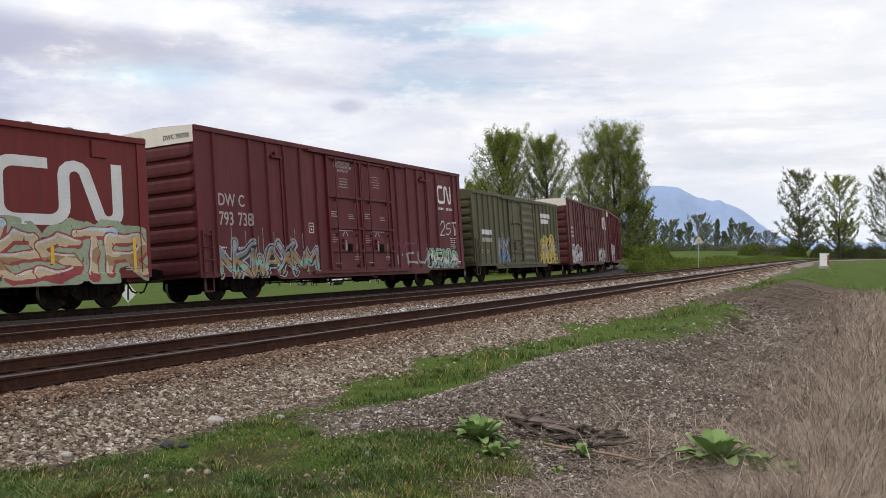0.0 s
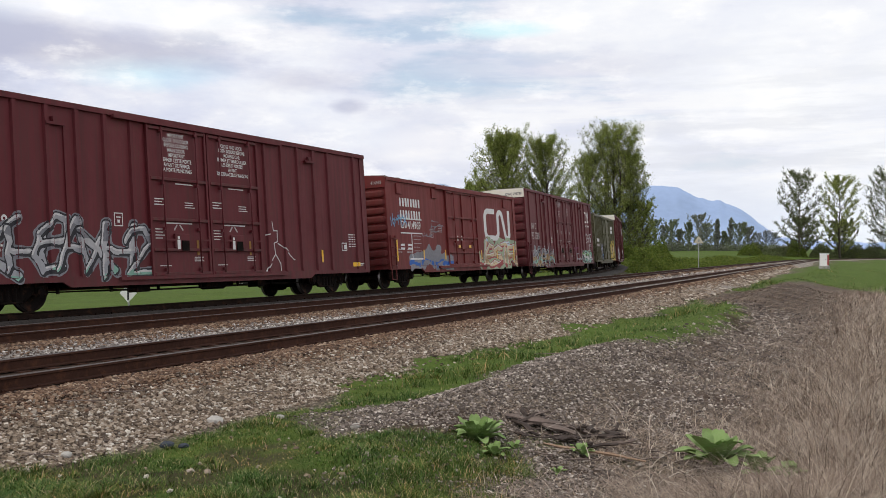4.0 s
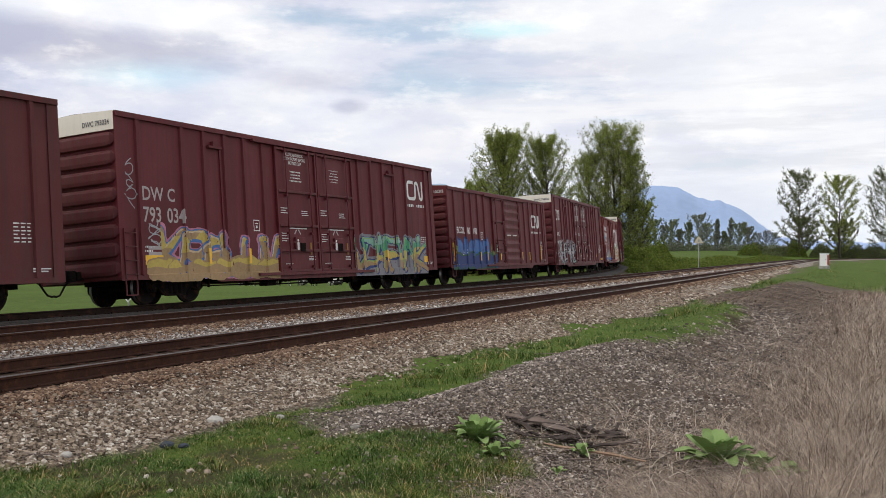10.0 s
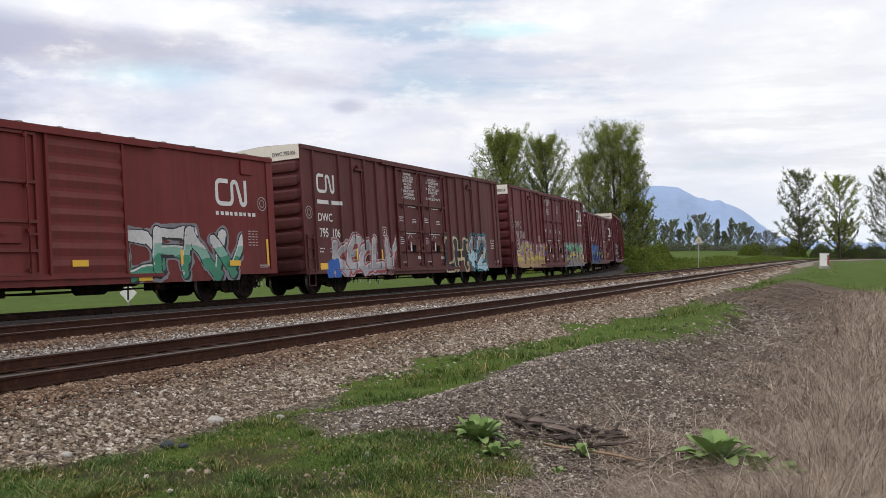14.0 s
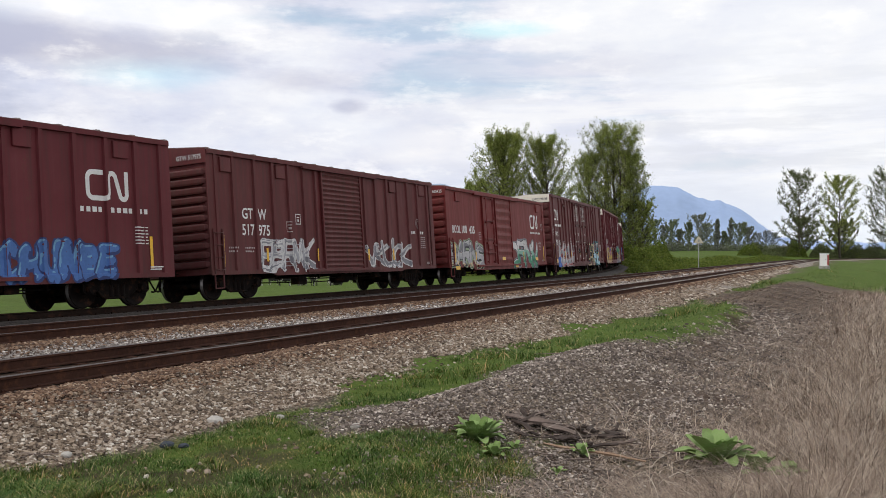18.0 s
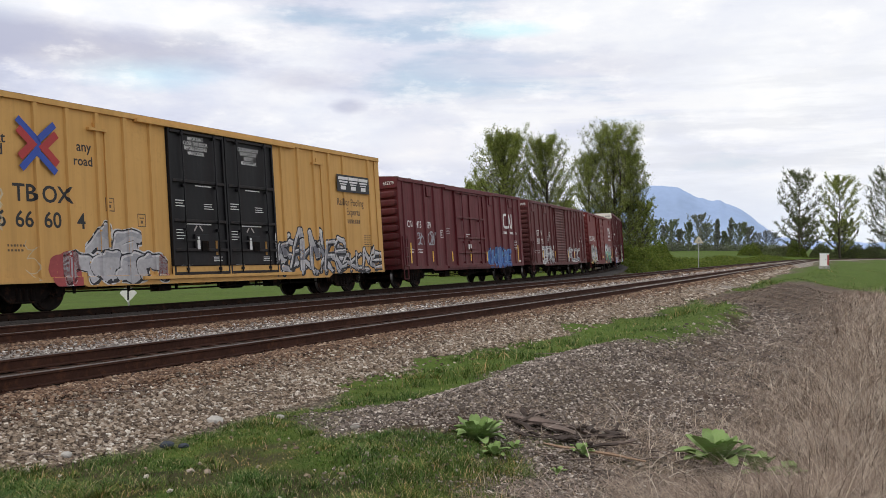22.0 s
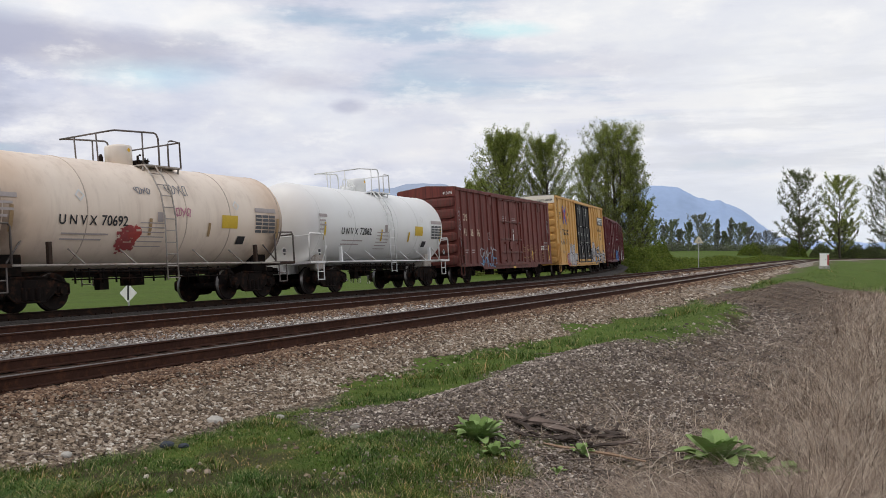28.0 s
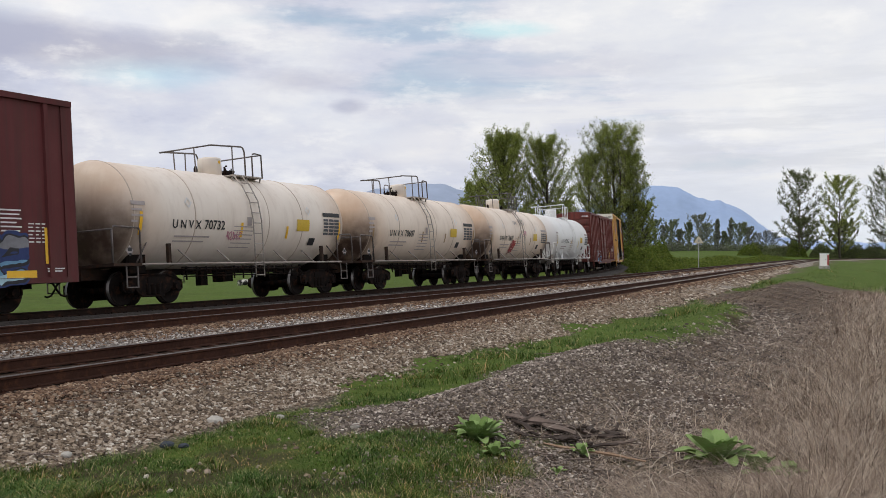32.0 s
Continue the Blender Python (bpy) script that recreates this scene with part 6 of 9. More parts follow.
def bars(car, x, z, widths, height=0.045, gap=0.035, mat=None, y=None, name="stencil"):
    """Small print as plain bars, one under another."""
    for i, w in enumerate(widths):
        painted(car, name, flat((0, w, -height, 0)), x, z - i * (height + gap), mat or WHITE, y)


def dashes(car, x, z, total, height, n, mat=None, y=None, duty=0.66):
    """A line of lettering as a row of letter-sized blocks."""
    step = total / n
    for i in range(n):
        painted(car, "lettering_block", flat((0, step * duty * (0.86 + 0.14 * (i % 3)), -height, 0)), x + i * step, z, mat or WHITE, y)


def mark(car, x, z, height, y=None, mat=None, stretch=1.0):
    me = curve_mark(height)
    for v in me.vertices:
        v.co.x *= stretch
    return painted(car, "railway_mark", me, x, z, mat or WHITE, y, "white ribbon mark")


POST_CACHE = {}


def post_mesh(z0, z1, paint):
    key = (z0, z1, paint.name)
    if key not in POST_CACHE:
        bm = bmesh.new()
        o = [(-0.085, -1.415), (-0.055, -1.485), (0.055, -1.485), (0.085, -1.415)]
        a = [bm.verts.new((x, y, z0)) for x, y in o]
        b = [bm.verts.new((x, y, z1)) for x, y in o]
        for i in range(3):
            bm.faces.new((a[i], a[i + 1], b[i + 1], b[i]))
        bm.faces.new(b)
        bm.faces.new(a[::-1])
        POST_CACHE[key] = mesh_of("side_post", bm, paint)
    return POST_CACHE[key]


RUNG_CACHE = {}


def ladder_mesh(rungs, paint):
    key = (rungs, paint.name)
    if key not in RUNG_CACHE:
        bm = bmesh.new()
        for x in (0.0, 0.42):
            box(bm, x - 0.025, x + 0.025, -0.05, 0.0, -0.12, 0.36 * (rungs - 1) + 0.12)
        for i in range(rungs):
            tube(bm, [(0, -0.06, i * 0.36), (0.42, -0.06, i * 0.36)], 0.016, 6)
        RUNG_CACHE[key] = mesh_of("ladder", bm, paint)
    return RUNG_CACHE[key]


def end_rib_mesh(paint, tall):
    """One broad horizontal corrugation of an end wall, flat-topped, fading out at both sides."""
    key = ("rib", paint.name, round(tall, 2))
    if key not in RUNG_CACHE:
        bm = bmesh.new()
        prof = [(0.0, -0.5), (0.085, -0.40), (0.10, -0.2), (0.10, 0.2), (0.085, 0.34), (0.0, 0.44)]
        rows = [[bm.verts.new((d * w, y, z * tall * max(w, 0.4))) for d, z in prof] for y, w in ((-1.38, 0.0), (-1.28, 0.85), (-1.15, 1.0), (1.15, 1.0), (1.28, 0.85), (1.38, 0.0))]
        for r0, r1 in zip(rows, rows[1:]):
            for i in range(len(prof) - 1):
                bm.faces.new((r0[i], r1[i], r1[i + 1], r0[i + 1]))
        bmesh.ops.recalc_face_normals(bm, faces=bm.faces[:])
        RUNG_CACHE[key] = mesh_of("end_rib", bm, paint)
    return RUNG_CACHE[key]


def add_door(car, width, z0, z1, paint, kind, at):
    """A sliding or plug door with its stiffeners; kind: plug, ribbed or louvre."""
    bm = boxes((0, width, -1.455, -1.40, z0, z1))
    door = part("door", bm, paint, car, {"plug": "plug door with lock rods", "ribbed": "corrugated sliding door", "louvre": "finely ribbed sliding door"}[kind], at=at)
    stile = mesh_of("door_stile", boxes((0, 0.08, -1.515, -1.455, z0, z1), bevel=0.008), paint)
    for x in (0.0, width - 0.08) + ((width * 0.5 - 0.04,) if kind == "plug" and width > 3 else ()):
        part("door_stile", stile, None, door, at=pose(x, 0, 0))
    if kind == "plug":
        bar = mesh_of("door_bar", boxes((0.08, width - 0.08, -1.525, -1.455, 0, 0.085), bevel=0.01), paint)
        for f in (0.0, 0.16, 0.36, 0.63, 0.965):
            part("door_bar", bar, None, door, at=pose(0, 0, z0 + (z1 - z0) * f))
        rod = lock_rod_mesh(z0, z1, paint)
        for f in (0.22, 0.80):
            part("lock_rod", rod, None, door, at=pose(width * f, 0, 0))
        part("lock_box", boxes((width * 0.5 - 0.30, width * 0.5 + 0.30, -1.53, -1.455, z0 + 0.75, z0 + 1.15), bevel=0.015), paint, door)
    else:
        n = 8 if kind == "ribbed" else 20
        step = (z1 - z0 - 0.1) / n
        bm = bmesh.new()
        vs = [bm.verts.new(p) for p in ((0.07, -1.455, 0), (width - 0.07, -1.455, 0), (width - 0.07, -1.495, step * 0.45), (0.07, -1.495, step * 0.45), (width - 0.07, -1.455, step * 0.8), (0.07, -1.455, step * 0.8))]
        bm.faces.new((vs[0], vs[1], vs[2], vs[3]))
        bm.faces.new((vs[3], vs[2], vs[4], vs[5]))
        bmesh.ops.recalc_face_normals(bm, faces=bm.faces[:])
        rib = mesh_of("door_rib", bm, paint)
        for i in range(n):
            part("door_rib", rib, None, door, at=pose(0, 0, z0 + 0.05 + i * step))


def lock_rod_mesh(z0, z1, paint):
    bm = bmesh.new()
    tube(bm, [(0, -1.545, z0 + 0.05), (0, -1.545, z1 - 0.05)], 0.022, 6)
    for f in (0.03, 0.3, 0.6, 0.95):
        zz = z0 + (z1 - z0) * f
        box(bm, -0.05, 0.05, -1.56, -1.47, zz, zz + 0.08)
    box(bm, -0.03, 0.32, -1.575, -1.55, z0 + 0.95, z0 + 1.0)
    return mesh_of("lock_rod", bm, paint)


def box_car(label, rear, front, top, paint, posts, doors=(), sill=0.72, white_end=False, roof=None, end_ribs=8, bogie_in=1.75, drop=0.19, hatch=(), bracket=(), door_paint=None):
    """A box car between two distances along the line. posts: their places from the middle; doors: (start, width, kind)."""
    length = front - rear
    car = empty("box_car", Matrix(), label=label, category="freight car", group="cars of the freight train")
    h = length / 2
    door_paint = door_paint or paint
    wall = top - 0.02
    bm = bmesh.new()
    box(bm, -h + 0.06, h - 0.06, -1.42, 1.42, sill, wall)
    part("body", bm, paint, car)
    # sills, with the deeper middle between the bogies
    for y0, y1 in ((-1.47, -1.40), (1.40, 1.47)):
        bm = bmesh.new()
        m = h - bogie_in - 1.5
        o = [(-h + 0.03, sill + 0.10), (-h + 0.03, sill - 0.03), (-m - 0.25, sill - 0.03), (-m, sill - drop), (m, sill - drop), (m + 0.25, sill - 0.03), (h - 0.03, sill - 0.03), (h - 0.03, sill + 0.10)]
        extrude_outline(bm, o, y0, y1)
        part("side_sill", bm, paint, car)
        part("top_chord", boxes((-h + 0.03, h - 0.03, y0 - 0.03 if y0 < 0 else y0, y1 if y0 < 0 else y1 + 0.03, top - 0.13, top)), paint, car)
    for x in (-h, h - 0.32):
        for y in (-1.452, 1.43):
            part("corner_post", boxes((x, x + 0.32, y, y + 0.022, sill - 0.02, top - 0.02)), paint, car)
    # roof with its seams
    bm = bmesh.new()
    peak = 0.045 if white_end else 0.14
    n = int(length / 1.15)
    box(bm, -h + 0.02, h - 0.02, -1.49, 1.49, top - 0.01, top + 0.012)
    for side in (-1, 1):
        vs = [bm.verts.new(p) for p in ((-h + 0.02, side * 1.49, top + 0.012), (h - 0.02, side * 1.49, top + 0.012), (h - 0.02, 0, top + peak), (-h + 0.02, 0, top + peak))]
        bm.faces.new(vs)
    for i in range(n + 1):
        x = -h + 0.1 + (length - 0.2) * i / n
        for side in (-1, 1):
            a = [bm.verts.new((x + dx, side * yy, zz)) for dx in (-0.055, 0.055) for yy, zz in ((1.488, top + 0.005), (1.46, top + (0.018 if white_end else 0.045)), (0, top + peak + 0.04), (0, top + peak))]
            bm.faces.new((a[0], a[1], a[2], a[3]))
            bm.faces.new((a[4], a[7], a[6], a[5]))
            bm.faces.new((a[1], a[5], a[6], a[2]))
            bm.faces.new((a[0], a[4], a[5], a[1]))
    bmesh.ops.recalc_face_normals(bm, faces=bm.faces[:])
    part("roof", bm, roof or ROOF, car, "weathered steel roof")
    # side posts, both sides
    post = post_mesh(sill + 0.08, top - 0.12, paint)
    for x in posts:
        part("side_post", post, None, car, at=pose(x, 0, 0))
        part("side_post", post, None, car, at=pose(-x, 0, 0, 0, 0, 180))
    # ends
    for turn in (0, 180):
        m = pose(0, 0, 0, 0, 0, turn)
        bm = bmesh.new()
        foot = top - (0.47 if white_end else 0.40)
        outline = [(-1.43, foot), (1.43, foot), (1.43, top + 0.012), (0, top + peak + 0.02), (-1.43, top + 0.012)]
        ring = [[bm.verts.new((x, y, z)) for y, z in outline] for x in (h - 0.07, h - 0.002)]
        for i in range(5):
            bm.faces.new((ring[0][i], ring[0][(i + 1) % 5], ring[1][(i + 1) % 5], ring[1][i]))
        bm.faces.new(ring[1])
        bmesh.ops.recalc_face_normals(bm, faces=bm.faces[:])
        part("end_panel", bm, WHITE_END if white_end else paint, car, "white upper end panel" if white_end else "", at=m)
        high = top - (0.55 if white_end else 0.50)
        rib = end_rib_mesh(paint, (high - sill - 0.45) / (end_ribs - 1) * 0.92)
        for i in range(end_ribs):
            part("end_rib", rib, None, car, at=m @ pose(h - 0.065, 0, sill + 0.30 + (high - sill - 0.45) * i / (end_ribs - 1)))
        part("ladder", ladder_mesh(7, paint), None, car, at=m @ pose(h - 0.02, -1.30, sill + 0.25, 0, 0, 90))
        part("ladder", ladder_mesh(4, paint), None, car, at=m @ pose(h - 0.14, 1.45, sill + 0.12, 0, 0, 180))
        part("stirrup", boxes((h - 0.57, h - 0.54, 1.43, 1.46, sill - 0.40, sill), (h - 0.17, h - 0.14, 1.43, 1.46, sill - 0.40, sill), (h - 0.57, h - 0.14, 1.43, 1.46, sill - 0.43, sill - 0.40)), paint, car, at=m)
    # doors
    for side in (0, 180):
        for x, width, kind in doors:
            z0, z1 = sill + 0.06, top - 0.16
            add_door(car, width, z0, z1, door_paint, kind, pose(x, 0, 0) if not side else pose(-x, 0, 0, 0, 0, 180))
        if doors:
            a, b = min(x for x, _, _ in doors) - 1.2, max(x + w for x, w, _ in doors) + 1.2
            a, b = max(a, -h + 0.4), min(b, h - 0.4)
            part("door_track", boxes((a, b, -1.56, -1.45, sill - 0.03, sill + 0.06)), paint, car, at=pose(0, 0, 0, 0, 0, side))
            part("door_track", boxes((a, b, -1.57, -1.45, top - 0.19, top - 0.10)), paint, car, at=pose(0, 0, 0, 0, 0, side))
    for x in hatch:
        part("vent_plate", boxes((x - 0.25, x + 0.25, -1.48, -1.41, top - 0.62, top - 0.19), bevel=0.012), paint, car)
    for x in bracket:
        part("jacking_bracket", boxes((x - 0.30, x + 0.30, -1.53, -1.41, top - 0.60, top - 0.53), (x - 0.10, x + 0.06, -1.53, -1.41, top - 0.53, top - 0.40), (x + 0.26, x + 0.31, -1.46, -1.41, 1.5, top - 0.60)), paint, car)
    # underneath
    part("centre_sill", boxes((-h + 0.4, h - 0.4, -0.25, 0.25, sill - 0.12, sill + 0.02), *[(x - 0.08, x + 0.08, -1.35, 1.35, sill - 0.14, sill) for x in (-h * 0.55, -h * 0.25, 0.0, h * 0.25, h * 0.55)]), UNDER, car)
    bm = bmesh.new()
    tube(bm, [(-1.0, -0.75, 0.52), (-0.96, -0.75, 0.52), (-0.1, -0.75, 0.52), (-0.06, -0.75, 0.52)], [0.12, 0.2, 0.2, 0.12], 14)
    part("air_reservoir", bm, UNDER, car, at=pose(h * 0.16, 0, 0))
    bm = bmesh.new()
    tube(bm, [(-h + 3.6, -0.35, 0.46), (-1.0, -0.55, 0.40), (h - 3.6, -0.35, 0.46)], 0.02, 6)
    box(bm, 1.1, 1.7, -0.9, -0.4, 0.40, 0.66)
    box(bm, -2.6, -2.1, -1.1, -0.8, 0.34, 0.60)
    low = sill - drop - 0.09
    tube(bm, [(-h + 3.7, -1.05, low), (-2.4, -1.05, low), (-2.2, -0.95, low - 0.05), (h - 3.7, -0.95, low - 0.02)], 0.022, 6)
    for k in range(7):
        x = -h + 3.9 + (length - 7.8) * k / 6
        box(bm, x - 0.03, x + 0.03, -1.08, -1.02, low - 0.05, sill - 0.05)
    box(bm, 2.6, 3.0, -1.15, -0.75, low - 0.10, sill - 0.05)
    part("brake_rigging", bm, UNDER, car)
    add_ends(car, length)
    sets = add_bogies(car, h - bogie_in)
    TRAIN.append((car, (front + rear) / 2, h - bogie_in, sets))

    spots = np.array(sorted(posts)) if len(posts) else np.array([99.0])
    spans = [(x, x + w) for x, w, _ in doors]

    def surface(x, z):
        x = np.asarray(x, float)
        near = np.abs(x[..., None] - spots).min(-1)
        y = np.interp(near, [0.055, 0.085], [-1.486, -1.42])
        for a, b in spans:
            y = np.where((x >= a) & (x <= b), -1.50, y)
        y = np.where(np.abs(x) > h - 0.325, np.minimum(y, -1.453), y)
        return np.where(z < sill + 0.105, np.minimum(y, -1.473), y)

    SURFACES[car.name] = surface, [p + d for p in posts for d in (-0.085, -0.055, 0.055, 0.085)] + [-h + 0.325, h - 0.325]
    return car, surface, h


def reflectors(car, xs, z=1.0, tall=0.45, surface=None, mat=None):
    for x in xs:
        y = float(surface(np.array([x]), np.array([z + 0.2]))[0]) if surface else -1.42
        part("reflector", boxes((x - 0.05, x + 0.05, y - 0.020, y - 0.014, z, z + tall)), mat or REFLECT, car)


def evenly(a, b, n):
    return [a + (b - a) * i / (n - 1) for i in range(n)]


# ---- the cars, from the head of the train to its tail ----
TALL_POSTS = [-8.55, -6.8, -5.85, -4.9, -3.95, -3.0, 3.0, 3.95, 4.9, 5.85, 6.8, 8.6]
TWO_DOORS = [(-2.38, 2.40, "plug"), (0.06, 2.40, "plug")]


def notice(car, x, z, lines, height, mat, y=-1.459):
    """Centred lines of a painted notice."""
    for i, text in enumerate(lines):
        wide = WORDS[text][0][:, 0].max() * height * 0.82
        letters(car, text, x - wide / 2, z - i * height * 1.32, height, mat, 0.82, y)


def door_notes(car, mat=None, kind="two"):
    """Warning notices and stencils on the doors of the tall cars. kind: two languages, one language, or small print."""
    left = {"two": ["IMPORTANT", "CLOSE THIS DOOR", "BEFORE CLOSING", "MAIN DOOR", "IMPORTANT", "FERMER CETTE PORTE", "AVANT DE FERMER", "LA PORTE PRINCIPALE"],
            "one": ["IMPORTANT", "CLOSE THIS DOOR", "BEFORE CLOSING", "MAIN DOOR"], "small": ["CLOSE AND LOCK", "BOTH DOORS BEFORE", "MOVING CAR"]}[kind]
    right = {"two": ["CLOSE AND LOCK", "BOTH DOORS BEFORE", "MOVING CAR", "FERMER ET VERROUILLER", "LES DEUX PORTES", "AVANT", "DE DEPLACER LE WAGON"],
             "one": ["CLOSE AND LOCK", "BOTH DOORS", "BEFORE", "MOVING CAR"], "small": []}[kind]
    notice(car, -1.18, 4.58, left, 0.105, mat or WHITE)
    notice(car, 1.26, 4.50, right, 0.105, mat or WHITE)
    y = -1.459
    if kind == "small":
        for i, w in enumerate((0.62, 0.55, 0.58, 0.70)):
            dashes(car, -1.18 - w / 2, 4.08 - i * 0.10, w, 0.04, 9, mat, y)
        for i, w in enumerate((0.62, 0.44, 0.66, 0.58, 0.48)):
            dashes(car, 1.26 - w / 2, 4.30 - i * 0.10, w, 0.026, 8, mat, y)
    else:
        bars(car, -1.30, 3.30, (0.72,), 0.03, 0, mat, y)
        bars(car, 1.00, 3.30, (0.72,), 0.03, 0, mat, y)
    for x in (-1.75, 0.65):
        bars(car, x - 0.40, 2.85, (0.40, 0.30, 0.40), 0.028, 0.05, mat, y)
        bars(car, x + 0.80, 2.78, (0.36, 0.36, 0.42), 0.022, 0.045, mat, y)
        bars(car, x + 0.02, 2.20, (1.05,), 0.035, 0, mat, y)
        # two slanted arrows over a round mark and a tall label
        for side in (-1, 1):
            v, f = strip([(0.05 * side, 0.02), (0.18 * side, -0.13)], 0.05)
            me = bpy.data.meshes.new("paint")
            me.from_pydata(v, [], f if side < 0 else [q[::-1] for q in f])
            painted(car, "arrow", me, x + 0.50, 2.12, FADED, y)
        painted(car, "label_plate", flat((0, 0.12, 0, 0.26), (0.02, 0.10, 0.28, 0.36)), x + 0.34, 1.46, mat or WHITE, -1.534)
        bars(car, x - 0.42, 2.02, (0.36, 0.30, 0.36, 0.28), 0.022, 0.06, mat, y)
        bars(car, x + 1.10, 1.25, (0.40, 0.34, 0.40), 0.022, 0.03, mat, y)
        bars(car, x - 0.30, 1.02, (0.45,), 0.02, 0.03, mat, y)
        part("seal_box", boxes((x + 0.52, x + 0.80, -1.56, -1.53, 1.42, 1.70)), UNDER, car)
        part("reflector", boxes((x + 1.22, x + 1.31, -1.464, -1.457, 1.30, 1.72)), TAN_REFLECT, car)


CREAM_INK = plain("cream_lettering", (0.62, 0.52, 0.38), 0.7)
DULL_INK = plain("brown_lettering", (0.16, 0.10, 0.05), 0.7)
SLATE = plain("dark_grey_print", (0.10, 0.10, 0.11), 0.6)
TAN_REFLECT = plain("dulled_reflector", (0.34, 0.17, 0.03), 0.5)


def end_notes(car, h, mat=None):
    for x, w in ((h - 1.35, 0.16), (h - 1.15, 0.13), (h - 0.98, 0.10)):
        bars(car, x, 2.05, (w, w * 0.8, w, w * 0.7, w, w * 0.9), 0.030, 0.055, mat)
    bars(car, h - 0.9, 1.0, (0.5, 0.42), 0.03, 0.03, mat, y=-1.458)
    dashes(car, -h + 0.9, 1.55, 0.42, 0.05, 5, mat)
    dashes(car, -h + 0.9, 1.44, 0.36, 0.05, 4, mat)
    dashes(car, -h + 1.7, 1.55, 0.5, 0.05, 6, mat)
    dashes(car, -h + 1.7, 1.44, 0.46, 0.05, 5, mat)
    stencil_frame(car, -3.6, 2.05, mat)


def stencil_frame(car, x, z, mat=None):
    """A small painted square with print inside."""
    painted(car, "stencil_frame", flat((0, 0.30, 0, 0.025), (0, 0.30, 0.325, 0.35), (0, 0.025, 0.025, 0.325), (0.275, 0.30, 0.025, 0.325), (0.07, 0.23, 0.22, 0.25), (0.11, 0.19, 0.09, 0.17)), x, z, mat or WHITE)


def end_number(car, text, h, z, mat, height=0.135):
    """The car's number high on the end that faces the camera after the car has passed."""
    me = word(text, height, 0.85)
    me.materials.append(mat)
    wide = max(v.co.x for v in me.vertices)
    part("lettering", me, None, car, at=pose(-h - 0.012, -1.30 + wide, z, 90, 0, -90))


def tall_car(label, rear, front, paint, seed, door_paint=None, posts=TALL_POSTS, bracket=(-5.4, 5.4)):
    car, surf, h = box_car(label, rear, front, 5.03, paint, posts, TWO_DOORS, 0.68, True, roof=ROOF, door_paint=door_paint, bogie_in=2.45, drop=0.16, bracket=bracket)
    return car, surf, h


